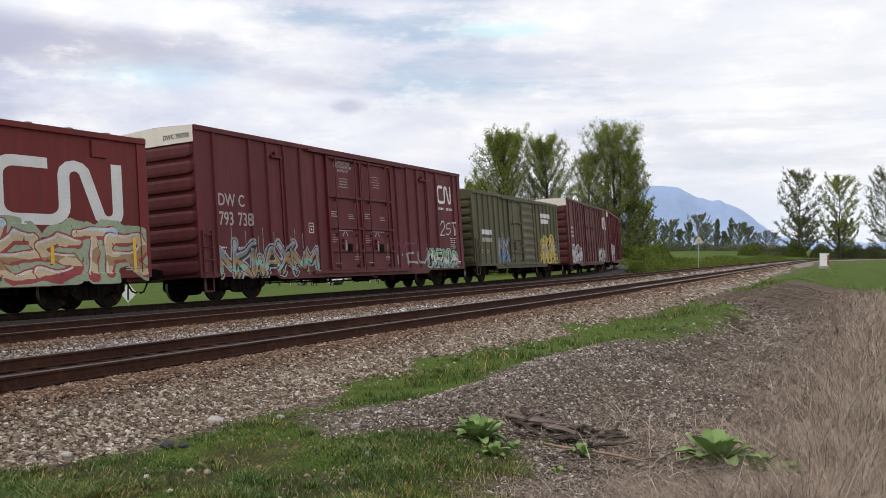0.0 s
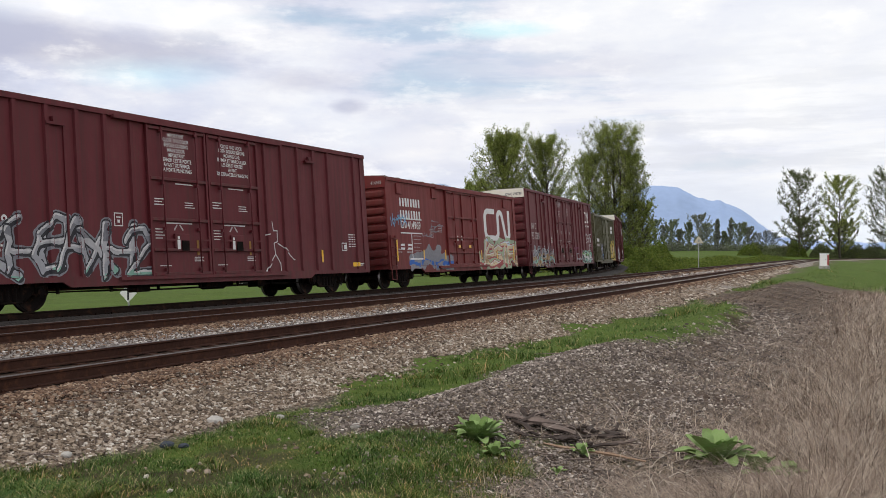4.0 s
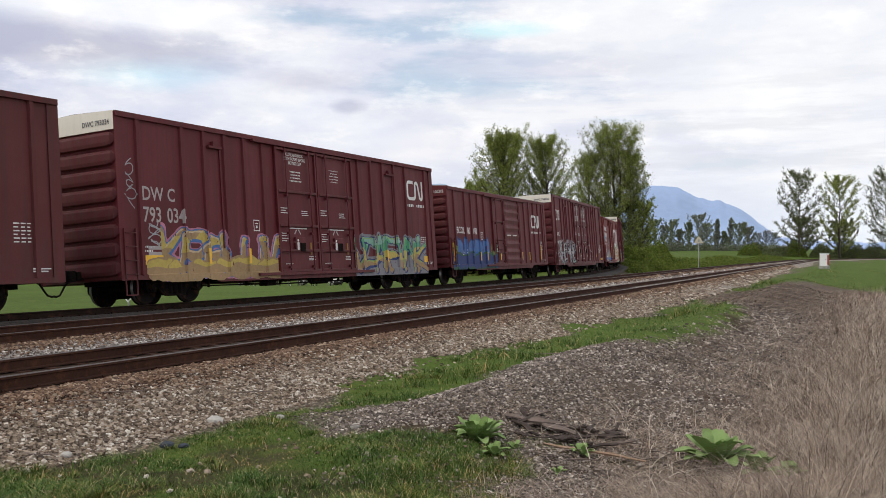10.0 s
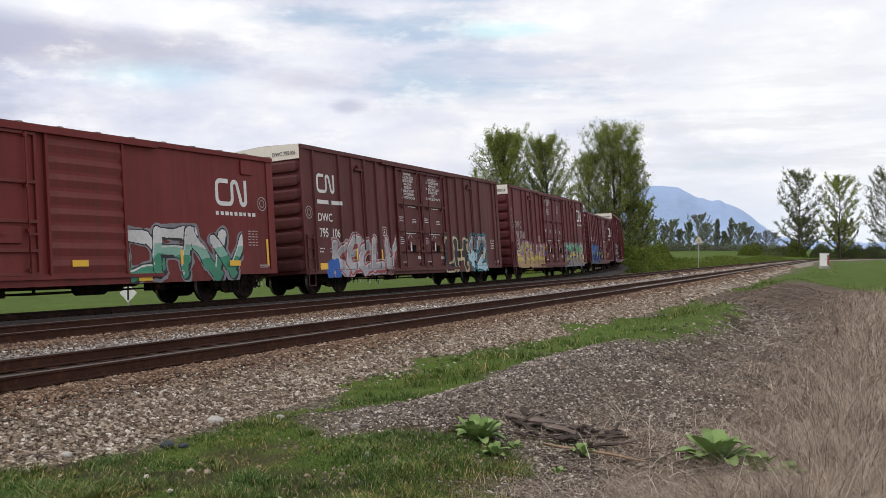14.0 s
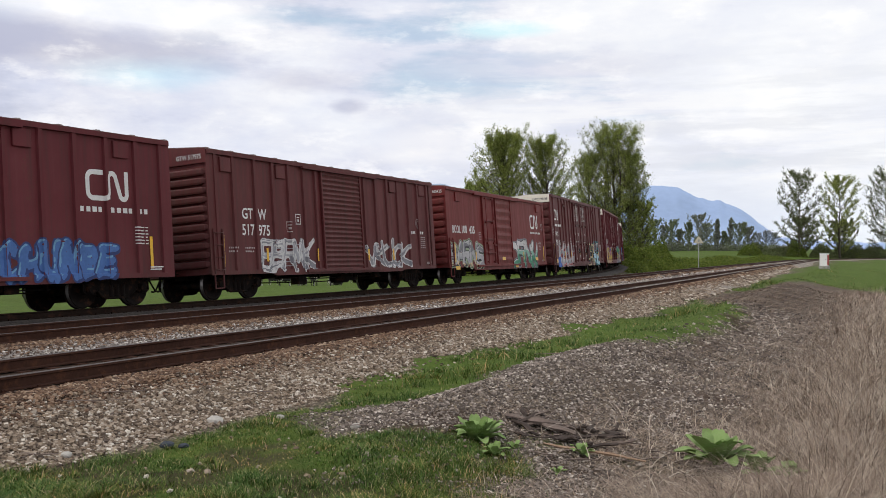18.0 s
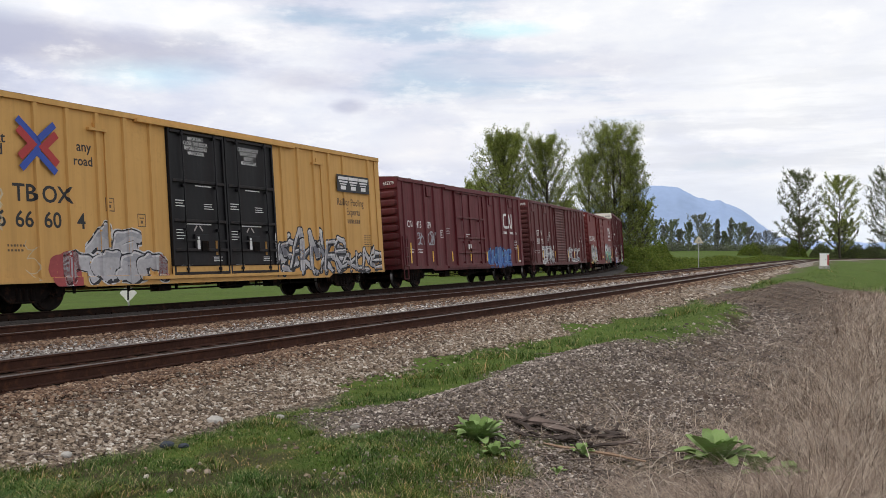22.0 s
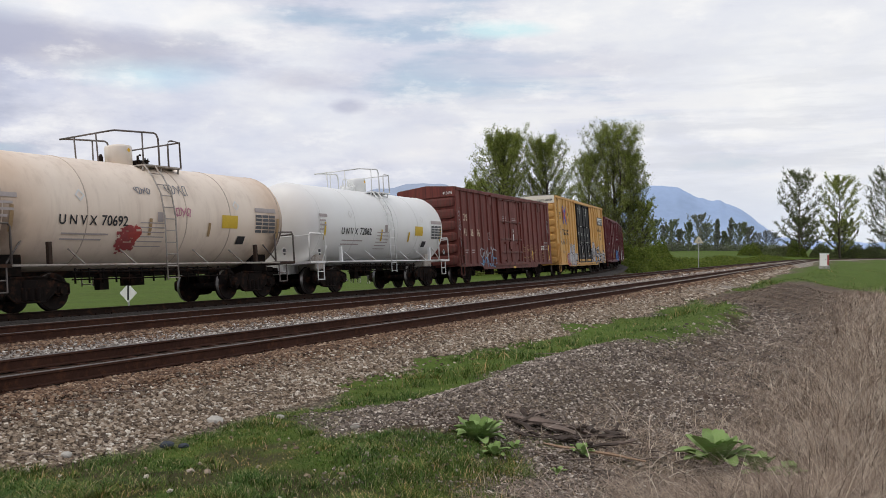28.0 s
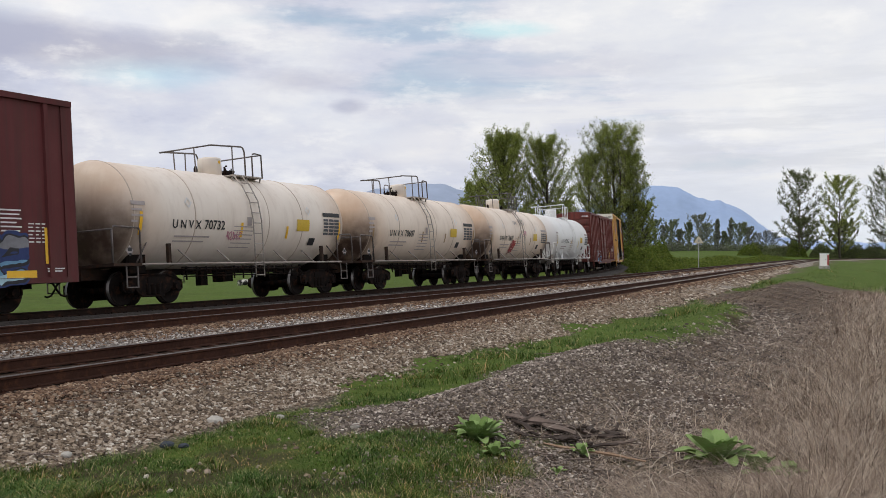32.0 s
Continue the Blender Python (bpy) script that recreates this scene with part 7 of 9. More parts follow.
def build_train():
    # leading tall cars, far along the curve
    car, surf, h = tall_car("maroon high-cube box car with white upper end and graffiti", 153.6, 172.3, MAROON, 1)
    graffiti(car, surf, -8.4, -3.4, 0.8, 2.1, sprays("black white silver white"), 11, 5)
    car, surf, h = tall_car("plum red high-cube box car with white mark and white upper end", 133.4, 152.1, PLUM, 2)
    mark(car, 6.6, 3.3, 1.1)
    graffiti(car, surf, -8.6, -4.2, 0.75, 1.9, sprays("black white silver white grey"), 12, 5)
    graffiti(car, surf, 3.1, 7.0, 0.75, 1.7, sprays("black white silver white"), 13, 4)
    bars(car, -8.0, 3.2, (0.9, 0.8, 0.9), 0.16, 0.12, FADED)

    # olive green car
    posts = [-7.0, -6.2, -5.4, -4.6, -3.8, -3.0, 3.0, 3.8, 4.6, 5.4, 6.2, 7.0]
    car, surf, h = box_car("olive green ribbed box car with a yellow sprayed tag", 115.15, 130.85, 4.42, OLIVE, posts, [(-2.3, 2.3, "plug"), (0.05, 2.3, "ribbed")], 0.78)
    bars(car, -6.6, 2.55, (1.5,), 0.24, 0.05)
    bars(car, -6.6, 2.15, (1.5,), 0.20, 0.05, FADED)
    bars(car, 3.9, 3.75, (2.2, 1.8), 0.26, 0.08)
    graffiti(car, surf, -4.2, -2.4, 0.85, 2.1, sprays("navy grey sky silver"), 21, 2, 0.07)
    graffiti(car, surf, 3.6, 7.2, 0.75, 2.5, sprays("black yellow yellow cream yellow"), 22, 4, 0.17)
    end_notes(car, h, FADED)

    # first tall maroon car
    car, surf, h = tall_car("maroon high-cube box car with double plug doors and pale graffiti", 94.9, 113.75, MAROON, 3)
    letters(car, "DW", -8.42, 2.78, 0.36, FADED, 0.9)
    letters(car, "C", -7.45, 2.78, 0.36, FADED, 0.9)
    letters(car, "793", -8.42, 2.20, 0.40, FADED, 0.85)
    letters(car, "738", -7.50, 2.20, 0.40, FADED, 0.85)
    mark(car, 6.92, 3.55, 0.85)
    dashes(car, 6.95, 3.40, 0.62, 0.11, 4)
    dashes(car, 7.78, 3.40, 0.75, 0.11, 5)
    graffiti(car, surf, -8.5, -3.2, 0.58, 1.75, sprays("black silver tan mint tan grey silver"), 31, 7, 0.115, overlap=1.5, shine=SPRAY["silver"], forms="NKWAXNM", spread=0.5, vary=0.35)
    for k, x in enumerate((-7.9, -7.2, -6.55, -6.3, -5.7, -4.75, -4.5, -4.05)):
        bars(car, x, 2.15 - 0.12 * (k % 3), (0.022,), 0.75, 0, SPRAY["silver"])
    graffiti(car, surf, 2.7, 5.6, 0.85, 1.95, sprays("silver silver silver plum"), 32, 3, 0.05, halo=False)
    graffiti(car, surf, 5.6, 8.7, 0.72, 1.5, sprays("black mint silver white lime"), 33, 4, 0.09, shine=SPRAY["white"])
    graffiti(car, surf, 7.0, 8.8, 2.1, 2.9, sprays("silver silver white"), 34, 3, 0.03, halo=False)
    door_notes(car, FADED, "small")
    end_notes(car, h)
    end_number(car, "DWC 793738", h, 4.70, SLATE)

    # smooth-sided red car with the large mark
    car, surf, h = box_car("smooth-sided red box car with a big white mark and orange graffiti", 77.55, 93.05, 4.38, OXIDE, [], [(-1.85, 3.75, "plug")], 0.75, hatch=(-6.55, -3.05, 6.15), end_ribs=9)
    mark(car, 2.95, 1.98, 1.68, stretch=1.35)
    dashes(car, -6.5, 3.62, 2.05, 0.34, 8, duty=0.58)
    dashes(car, -6.5, 3.12, 2.05, 0.34, 8, duty=0.58)
    mark(car, -6.50, 2.38, 0.31)
    end_number(car, "414969", h, 4.10, FADED)
    for k, (x, z) in enumerate(((-0.75, 1.62), (0.55, 1.62))):
        painted(car, "yellow_label", flat((0, 0.27, 0, 0.12)), x, z, REFLECT, -1.536)
    painted(car, "label_plate", flat((0, 0.16, 0, 0.22), (0.5, 0.66, 0.0, 0.22)), -0.70, 1.95, WHITE, -1.460)
    bars(car, -2.75, 2.55, (0.42, 0.36, 0.42, 0.40), 0.025, 0.05, FADED)
    bars(car, -6.55, 2.80, (2.1,), 0.05)
    letters(car, "414969", -5.85, 2.38, 0.32, WHITE, 0.95)
    bars(car, -6.55, 2.22, (2.1,), 0.05)
    part("stencil_frame", boxes((-5.55, -5.5, -1.428, -1.422, 1.15, 2.2), (-5.8, -4.5, -1.428, -1.422, 1.1, 1.16)), WHITE, car)
    bars(car, -5.35, 2.1, (0.75, 0.7, 0.75, 0.6, 0.75), 0.025, 0.13, FADED)
    bars(car, -6.6, 1.75, (0.35, 0.35), 0.09, 0.06)
    bars(car, -5.95, 1.75, (0.4, 0.4), 0.09, 0.06)
    graffiti(car, surf, -7.4, -6.0, 2.4, 3.2, sprays("teal teal sky"), 41, 5, 0.022, halo=False, overlap=2.2, vary=0.5)
    graffiti(car, surf, -5.8, -1.5, 0.62, 1.85, sprays("grey grey mid blue grey grey silver"), 42, 6, 0.14, forms="AnAMnA", overlap=1.9, spread=1.2, vary=0.6)
    graffiti(car, surf, -3.6, -2.2, 2.25, 2.85, sprays("grey grey grey"), 44, 4, 0.020, halo=False, overlap=2.4, vary=0.5)
    graffiti(car, surf, -4.4, -3.4, 1.95, 2.4, sprays("grey grey grey"), 45, 4, 0.018, halo=False, overlap=2.0, vary=0.5)
    graffiti(car, surf, 2.1, 7.5, 0.58, 2.1, sprays("rose sage rose cream tan cream cream ice"), 43, 5, 0.145, forms="JeSTR", overlap=1.35, shine=SPRAY["white"], spread=1.7)
    reflectors(car, (-6.97,), 1.05, 0.85, surf)
    reflectors(car, (-4.42, -2.1, 2.4, 4.6), 1.1, 0.42, surf)
    reflectors(car, (7.2,), 0.85, 0.9, surf)
    reflectors(car, (-0.95,), 1.42, 0.09, None)
    end_notes(car, h, FADED)

    # tall car with the grey and teal piece
    car, surf, h = tall_car("maroon high-cube box car with silver and teal graffiti", 57.78, 75.94, MAROON, 4, posts=[p * 0.965 for p in TALL_POSTS])
    mark(car, -8.2, 3.45, 0.72)
    letters(car, "DWC", -8.2, 2.48, 0.28, WHITE)
    letters(car, "794", -8.2, 1.93, 0.30, WHITE, 0.9)
    letters(car, "668", -7.38, 1.93, 0.30, WHITE, 0.9)
    graffiti(car, surf, -7.4, -2.45, 0.62, 2.35, sprays("black grey mint silver chrome grey silver"), 51, 7, 0.10, overlap=1.6, shine=SPRAY["white"], spread=0.4, vary=0.3)
    for line in ([(0.55, 1.60), (0.60, 1.30), (0.80, 1.30), (0.78, 0.95), (0.60, 0.90), (0.65, 0.55), (0.35, 0.25), (0.10, 0.0)], [(0.65, 0.55), (0.90, 0.25), (0.85, 0.0)],
                 [(0.80, 0.90), (1.15, 0.75), (1.60, 0.40), (1.72, 0.36)], [(0.15, 1.15), (0.42, 1.20)]):
        me = bpy.data.meshes.new("tag")
        v, f = strip(line, 0.035)
        me.from_pydata(v, [], [q[::-1] for q in f])
        painted(car, "sprayed_tag", me, 2.6, 0.78, SPRAY["white"], None, "thin white sprayed figure")
    reflectors(car, (5.95,), 1.05, 0.42, surf)
    painted(car, "stencil_frame", flat((0, 0.34, 0, 0.03), (0, 0.34, 0.26, 0.29), (0, 0.03, 0.03, 0.26), (0.31, 0.34, 0.03, 0.26), (0.15, 0.31, 0.06, 0.22)), 7.25, 1.45, WHITE)
    painted(car, "yellow_plate", flat((0, 0.42, 0, 0.15)), 7.95, 0.88, REFLECT)
    graffiti(car, surf, -8.7, -7.6, 0.8, 1.6, sprays("silver white silver"), 53, 2, 0.03, halo=False)
    door_notes(car)
    end_notes(car, h)
    end_number(car, "DWC 794668", h, 4.70, SLATE)

    # ribbed maroon car with the blue piece
    car, surf, h = box_car("maroon box car with two door types and blue graffiti", 40.50, 56.11, 4.39, MAROON, [-7.0, -5.66, -4.82, -3.9, -3.0, 2.7, 3.6, 4.5, 5.4, 6.3, 7.1],
                           [(-1.9, 1.85, "plug"), (0.0, 2.45, "ribbed")], 0.75, end_ribs=9)
    end_number(car, "BCOL 100318", h, 4.12, WHITE)
    letters(car, "BCOL", -6.76, 2.30, 0.31, WHITE, 0.9)
    letters(car, "100", -5.55, 2.30, 0.31, WHITE, 0.9)
    letters(car, "318", -4.70, 2.30, 0.31, WHITE, 0.9)
    mark(car, 4.95, 2.80, 0.78)
    dashes(car, 4.85, 2.62, 0.65, 0.11, 4)
    dashes(car, 5.62, 2.62, 0.62, 0.11, 4)
    dashes(car, 6.42, 2.62, 0.36, 0.11, 2)
    graffiti(car, surf, -6.9, -2.3, 1.15, 2.05, sprays("navy navy blue mid mid mid mid"), 61, 6, 0.19, forms="DIOBUI", vary=0.08, spread=0.4)
    graffiti(car, surf, -7.5, -1.6, 0.62, 1.35, sprays("navy darkgreen navy navy navy"), 62, 6, 0.24, overlap=1.3)
    graffiti(car, surf, -7.6, -6.7, 0.8, 1.9, sprays("lime lime lime"), 63, 2, 0.02, halo=False)
    graffiti(car, surf, -2.4, -1.5, 0.8, 1.9, sprays("lime lime lime"), 64, 2, 0.02, halo=False)
    reflectors(car, (-7.3,), 1.0, 0.85, surf)
    reflectors(car, (-3.9, -2.75, -0.95, 2.75, 4.3), 1.02, 0.42, surf)
    reflectors(car, (6.6,), 1.0, 0.85, surf)
    bars(car, -6.5, 1.35, (0.5,), 0.1)
    bars(car, -5.1, 1.35, (0.5,), 0.1)
    bars(car, -1.5, 1.95, (0.2, 0.3, 0.2, 0.3), 0.12, 0.03, y=-1.49)
    bars(car, 0.3, 2.35, (0.6,), 0.05, y=-1.50)
    bars(car, 1.3, 2.35, (0.6,), 0.05, y=-1.50)
    end_notes(car, h)

    # tall car with the yellow and green pieces
    car, surf, h = tall_car("maroon high-cube box car with yellow and green graffiti", 20.25, 38.96, MAROON, 5)
    letters(car, "DW", -8.42, 2.78, 0.36, FADED, 0.9)
    letters(car, "C", -7.45, 2.78, 0.36, FADED, 0.9)
    letters(car, "793", -8.42, 2.20, 0.40, FADED, 0.85)
    letters(car, "034", -7.50, 2.20, 0.40, FADED, 0.85)
    scribble(car, -9.1, 2.6, 0.45, 1.2, 18, SPRAY["silver"], 71)
    scribble(car, -8.35, 1.6, 0.6, 0.55, 14, SPRAY["silver"], 75)
    graffiti(car, surf, -7.7, -2.45, 0.58, 2.15, sprays("mid pink tan tan tan yellow tan"), 72, 6, 0.16, forms="KReLUY".replace("Y", "V"), overlap=1.4, shine=SPRAY["cream"], spread=0.5)
    graffiti(car, surf, -8.3, -2.5, 0.56, 1.25, sprays("tan tan tan tan yellow"), 74, 6, 0.24, overlap=1.4, spread=0.3)
    graffiti(car, surf, 2.45, 8.3, 0.52, 2.1, sprays("navy grey tan tan yellow leaf mint"), 73, 7, 0.145, forms="VDAPVNK".replace("P", "F"), overlap=1.75, shine=SPRAY["lime"], spread=0.6, vary=0.35, back=0.5)
    mark(car, 6.95, 3.55, 0.85)
    dashes(car, 6.95, 3.40, 0.62, 0.11, 4)
    dashes(car, 7.78, 3.40, 0.75, 0.11, 5)
    reflectors(car, (-5.85, -3.95, 4.9), 1.05, 0.45, surf)
    part("yellow_plate", boxes((-8.45, -7.75, -1.43, -1.424, 1.05, 1.30)), REFLECT, car)
    part("yellow_plate", boxes((8.2, 8.6, -1.43, -1.424, 1.0, 1.25)), REFLECT, car)
    door_notes(car, None, "small")
    end_notes(car, h)
    end_number(car, "DWC 793034", h, 4.70, SLATE)
    bars(car, -8.3, 1.55, (0.9, 0.9), 0.1, 0.06, FADED)

    # tall dark car with the mark near its tail
    car, surf, h = tall_car("dark maroon high-cube box car with white mark and grey graffiti", -0.18, 18.54, PLUM, 6)
    mark(car, -8.36, 3.45, 0.70)
    bars(car, -8.36, 3.22, (0.75,), 0.14)
    bars(car, -7.4, 3.22, (0.7,), 0.14)
    letters(car, "DWC", -8.36, 2.48, 0.28)
    letters(car, "795", -8.3, 1.93, 0.31, WHITE, 0.9)
    letters(car, "106", -7.42, 1.93, 0.31, WHITE, 0.9)
    graffiti(car, surf, -7.5, -2.6, 0.50, 2.15, sprays("rose silver silver chrome silver chrome"), 81, 5, 0.20, spread=0.4, forms="KeQLV".replace("Q", "O"), overlap=1.25, shine=SPRAY["white"], edge=0.045)
    graffiti(car, surf, -8.0, -7.2, 0.5, 1.2, sprays("blue blue blue"), 82, 1, 0.10)
    graffiti(car, surf, 2.2, 4.75, 0.5, 2.1, sprays("cream darkgreen black black black"), 83, 2, 0.20, forms="UH", overlap=1.25, edge=0.085, vary=0.06, spread=0.5)
    graffiti(car, surf, 4.8, 7.3, 0.5, 2.3, sprays("black teal ice ice ice grey silver"), 84, 2, 0.21, forms="42", overlap=1.15, shine=SPRAY["white"], edge=0.05, vary=0.08, spread=0.8)
    part("yellow_plate", boxes((-8.4, -7.9, -1.43, -1.424, 0.80, 1.02)), REFLECT, car)
    reflectors(car, (-8.75,), 1.1, 0.85, surf)
    reflectors(car, (-5.9, -3.9, 3.95, 6.8), 1.1, 0.40, surf)
    ring_mark(car, -9.0, 2.75, 0.22)
    door_notes(car)
    end_notes(car, h)
    end_number(car, "DWC 795106", h, 4.70, SLATE)

    # bright red car with plug and sliding door
    car, surf, h = box_car("red box car with white mark, two doors and grey graffiti", -17.20, -1.73, 4.38, OXIDE, [], [(-3.05, 1.65, "plug"), (-1.15, 2.5, "ribbed")], 0.75, hatch=(-6.3, 6.4), end_ribs=9)
    end_number(car, "BCOL 100435", h, 4.11, WHITE)
    letters(car, "BCOL", -7.05, 2.32, 0.34, WHITE, 0.85)
    letters(car, "100", -5.85, 2.32, 0.36)
    letters(car, "435", -4.95 + 0.05, 2.32, 0.36)
    mark(car, 4.95, 2.75, 0.85)
    dashes(car, 4.95, 2.60, 1.9, 0.11, 9)
    ring_mark(car, 7.1, 2.9, 0.22)
    graffiti(car, surf, -7.5, -3.2, 0.62, 2.0, sprays("black sage cream silver chrome grey chrome"), 91, 5, 0.17, overlap=1.35, shine=SPRAY["white"], forms="BARNS", spread=0.5)
    graffiti(car, surf, 1.5, 6.0, 0.55, 2.1, sprays("black grey green green mint white white"), 92, 4, 0.19, forms="DFNV", overlap=1.55, shine=SPRAY["white"], spread=0.6)
    for x, z in ((-7.1, 0.62), (-0.5, 1.02), (1.65, 0.62), (5.35, 0.98)):
        painted(car, "yellow_plate", flat((0, 0.50, 0, 0.16)), x, z, REFLECT, -1.512)
    reflectors(car, (-6.9, 7.3), 0.95, 0.85, surf)
    reflectors(car, (3.4, -4.2), 1.05, 0.40, surf)
    end_notes(car, h, FADED)

    # brown louvre-door car
    car, surf, h = box_car("brown-maroon ribbed box car with a finely ribbed door", -33.76, -18.61, 4.40, PLUM, [-7.2, -6.35, -5.26, -4.3, -3.4, -2.5, -1.75, 1.6, 2.5, 3.4, 4.3, 5.2, 6.1, 7.0],
                           [(-1.45, 2.75, "louvre")], 0.75, end_ribs=11, hatch=(-6.7, -3.85, 3.9, 6.5), drop=0.10)
    end_number(car, "GTW 517975", h, 4.13, WHITE)
    letters(car, "GT", -5.95, 2.42, 0.33, WHITE, 0.9)
    letters(car, "W", -5.15, 2.42, 0.33, WHITE, 0.9)
    letters(car, "517", -5.98, 1.92, 0.33, WHITE, 0.9)
    letters(car, "975", -5.15, 1.92, 0.33, WHITE, 0.9)
    graffiti(car, surf, -5.0, -2.1, 0.72, 2.0, sprays("white grey grey silver grey"), 101, 5, 0.085, overlap=1.5, shine=SPRAY["white"], forms="EBRMK", spread=0.15, edge=0.03)
    for k in range(7):
        bars(car, -4.6 + 0.06 * (k % 3), 1.80 - k * 0.14, (1.5 + 0.3 * (k % 2),), 0.022, 0, SPRAY["silver"])
    graffiti(car, surf, 1.6, 5.2, 0.78, 1.9, sprays("white grey grey grey silver"), 102, 5, 0.085, overlap=1.5, forms="VKUOK", spread=0.15)
    reflectors(car, (-6.95,), 0.95, 0.95, surf)
    reflectors(car, (-4.75, -1.82, 1.66, 3.75), 1.1, 0.42, surf)
    dashes(car, 5.3, 2.28, 0.55, 0.11, 4)
    dashes(car, 6.12, 2.28, 0.45, 0.11, 3)
    ring_mark(car, 6.0, 2.6, 0.2)
    stencil_frame(car, -3.05, 2.32)
    end_notes(car, h, FADED)

    # maroon car with the round blue piece
    car, surf, h = box_car("maroon box car with plug doors, white mark and bright blue graffiti", -50.75, -35.24, 4.43, MAROON, [-7.3, -6.25, -5.2, -4.15, -3.1, 2.5, 3.5, 4.5, 5.5, 6.5, 7.4],
                           [(-1.88, 3.65, "plug")], 0.74, hatch=(-4.7, 3.0, 6.0), end_ribs=9, drop=0.12)
    mark(car, 4.82, 2.66, 0.82)
    dashes(car, 4.64, 2.52, 0.76, 0.13, 4)
    dashes(car, 5.62, 2.52, 0.80, 0.13, 4)
    dashes(car, 6.58, 2.52, 0.36, 0.13, 2)
    mark(car, -6.98, 2.44, 0.28)
    end_number(car, "415379", h, 4.16, WHITE)
    letters(car, "415", -6.1, 2.44, 0.28, WHITE, 0.85)
    letters(car, "379", -5.1, 2.44, 0.28, WHITE, 0.85)
    graffiti(car, surf, -4.95, -4.3, 1.7, 2.35, sprays("white white silver"), 113, 3, 0.028, halo=False, overlap=2.2)
    graffiti(car, surf, 2.25, 5.75, 0.62, 1.75, sprays("navy blue mid mid mid"), 111, 6, 0.15, halo=False, forms="CHUNBE", overlap=1.2, edge=0.04, shine=SPRAY["sky"])
    graffiti(car, surf, -6.1, -5.5, 1.65, 2.25, sprays("white white silver"), 112, 3, 0.028, halo=False, overlap=2.2)
    reflectors(car, (-4.58, -2.38, -0.3, 2.1), 1.0, 0.45, surf)
    reflectors(car, (6.95, -6.80), 0.95, 0.85, surf)
    bars(car, -3.0, 2.5, (0.5, 0.42, 0.5, 0.46), 0.025, 0.05, FADED)
    bars(car, -0.65, 2.28, (0.62, 0.2), 0.03, 0.06, y=-1.460)
    painted(car, "label_plate", flat((0, 0.16, 0, 0.24), (0.26, 0.40, 0.06, 0.24)), -0.60, 1.55, WHITE, -1.534)
    end_notes(car, h)

    # yellow car with black doors
    car, surf, h = tall_car("yellow high-cube box car with black double doors and grey graffiti", -71.08, -52.28, YELLOW, 7, door_paint=BLACK_DOOR, bracket=(-4.92, 5.05))
    bm = boxes((-2.4, 2.48, -1.426, -1.421, 0.80, 4.9))
    part("door_surround", bm, BLACK_DOOR, car)
    cross_mark(car, -6.77, 3.88)
    letters(car, "next", -8.30, 3.86, 0.20, INK, 1.15)
    letters(car, "load", -8.30, 3.58, 0.26, INK, 1.0)
    letters(car, "any", -5.56, 3.80, 0.25, INK, 1.0)
    letters(car, "road", -5.66, 3.52, 0.24, INK, 1.0)
    letters(car, "TB", -7.50, 2.56, 0.40, INK)
    letters(car, "OX", -6.66, 2.56, 0.40, INK)
    letters(car, "6", -7.95, 1.96, 0.38, INK)
    letters(car, "66", -7.45, 1.96, 0.38, INK)
    letters(car, "60", -6.64, 1.96, 0.38, INK)
    letters(car, "4", -5.65, 1.96, 0.38, INK)
    part("nameplate", boxes((6.28, 8.52, -1.492, -1.486, 3.58, 4.20)), INK, car, "black plate with white slanted shapes")
    for x in (6.36, 7.06, 7.76):
        bm = bmesh.new()
        for a, b, z0, z1 in ((0.0, 0.66, 4.02, 4.13), (0.05, 0.62, 3.92, 3.98), (0.10, 0.54, 3.84, 3.88), (0.14, 0.48, 3.66, 3.80)):
            bm.faces.new([bm.verts.new((x + px, -1.495, pz)) for px, pz in ((a, z0), (b, z0), (b + 0.02, z1), (a + 0.02, z1))])
        part("nameplate_shape", bm, WHITE, car)
    letters(car, "Railcar Pooling", 6.32, 3.10, 0.25, DULL_INK, 0.86)
    letters(car, "Experts", 6.92, 2.76, 0.24, DULL_INK, 0.9)
    dashes(car, 6.94, 2.60, 0.95, 0.15, 7, DULL_INK)
    part("door_lip", boxes((-2.45, 2.52, -1.512, -1.50, 0.70, 0.99)), YELLOW, car, "yellow lower door sill")
    part("door_lip", boxes((-2.45, 2.52, -1.53, -1.50, 0.985, 1.01)), UNDER, car)
    graffiti(car, surf, -6.05, -2.65, 0.55, 1.5, sprays("black white chrome chrome silver"), 121, 4, 0.21, forms="neSn", overlap=1.35, shine=SPRAY["white"], edge=0.03, spread=0.25)
    graffiti(car, surf, -6.5, -5.7, 0.55, 1.3, sprays("rose rose rose"), 130, 1, 0.20, forms="O")
    graffiti(car, surf, -2.95, -2.5, 0.62, 1.3, sprays("rose rose rose"), 133, 1, 0.10, forms="I")
    graffiti(car, surf, -5.35, -3.6, 1.0, 2.12, sprays("black white chrome chrome silver"), 126, 2, 0.19, spread=0.25, forms="AE", overlap=1.2, shine=SPRAY["white"])
    graffiti(car, surf, 2.45, 6.6, 0.58, 2.22, sprays("black grey silver chrome grey chrome white"), 122, 8, 0.10, overlap=2.0, shine=SPRAY["white"], forms="WSAKMXRe", spread=0.1, edge=0.04, vary=0.3)
    graffiti(car, surf, 6.0, 9.1, 0.62, 1.75, sprays("black grey silver chrome chrome"), 127, 6, 0.085, overlap=2.0, shine=SPRAY["white"], forms="SAKLMe", spread=0.1, edge=0.04, vary=0.35)
    scribble(car, -9.15, 2.9, 0.55, 1.9, 26, DULL_INK, 123)
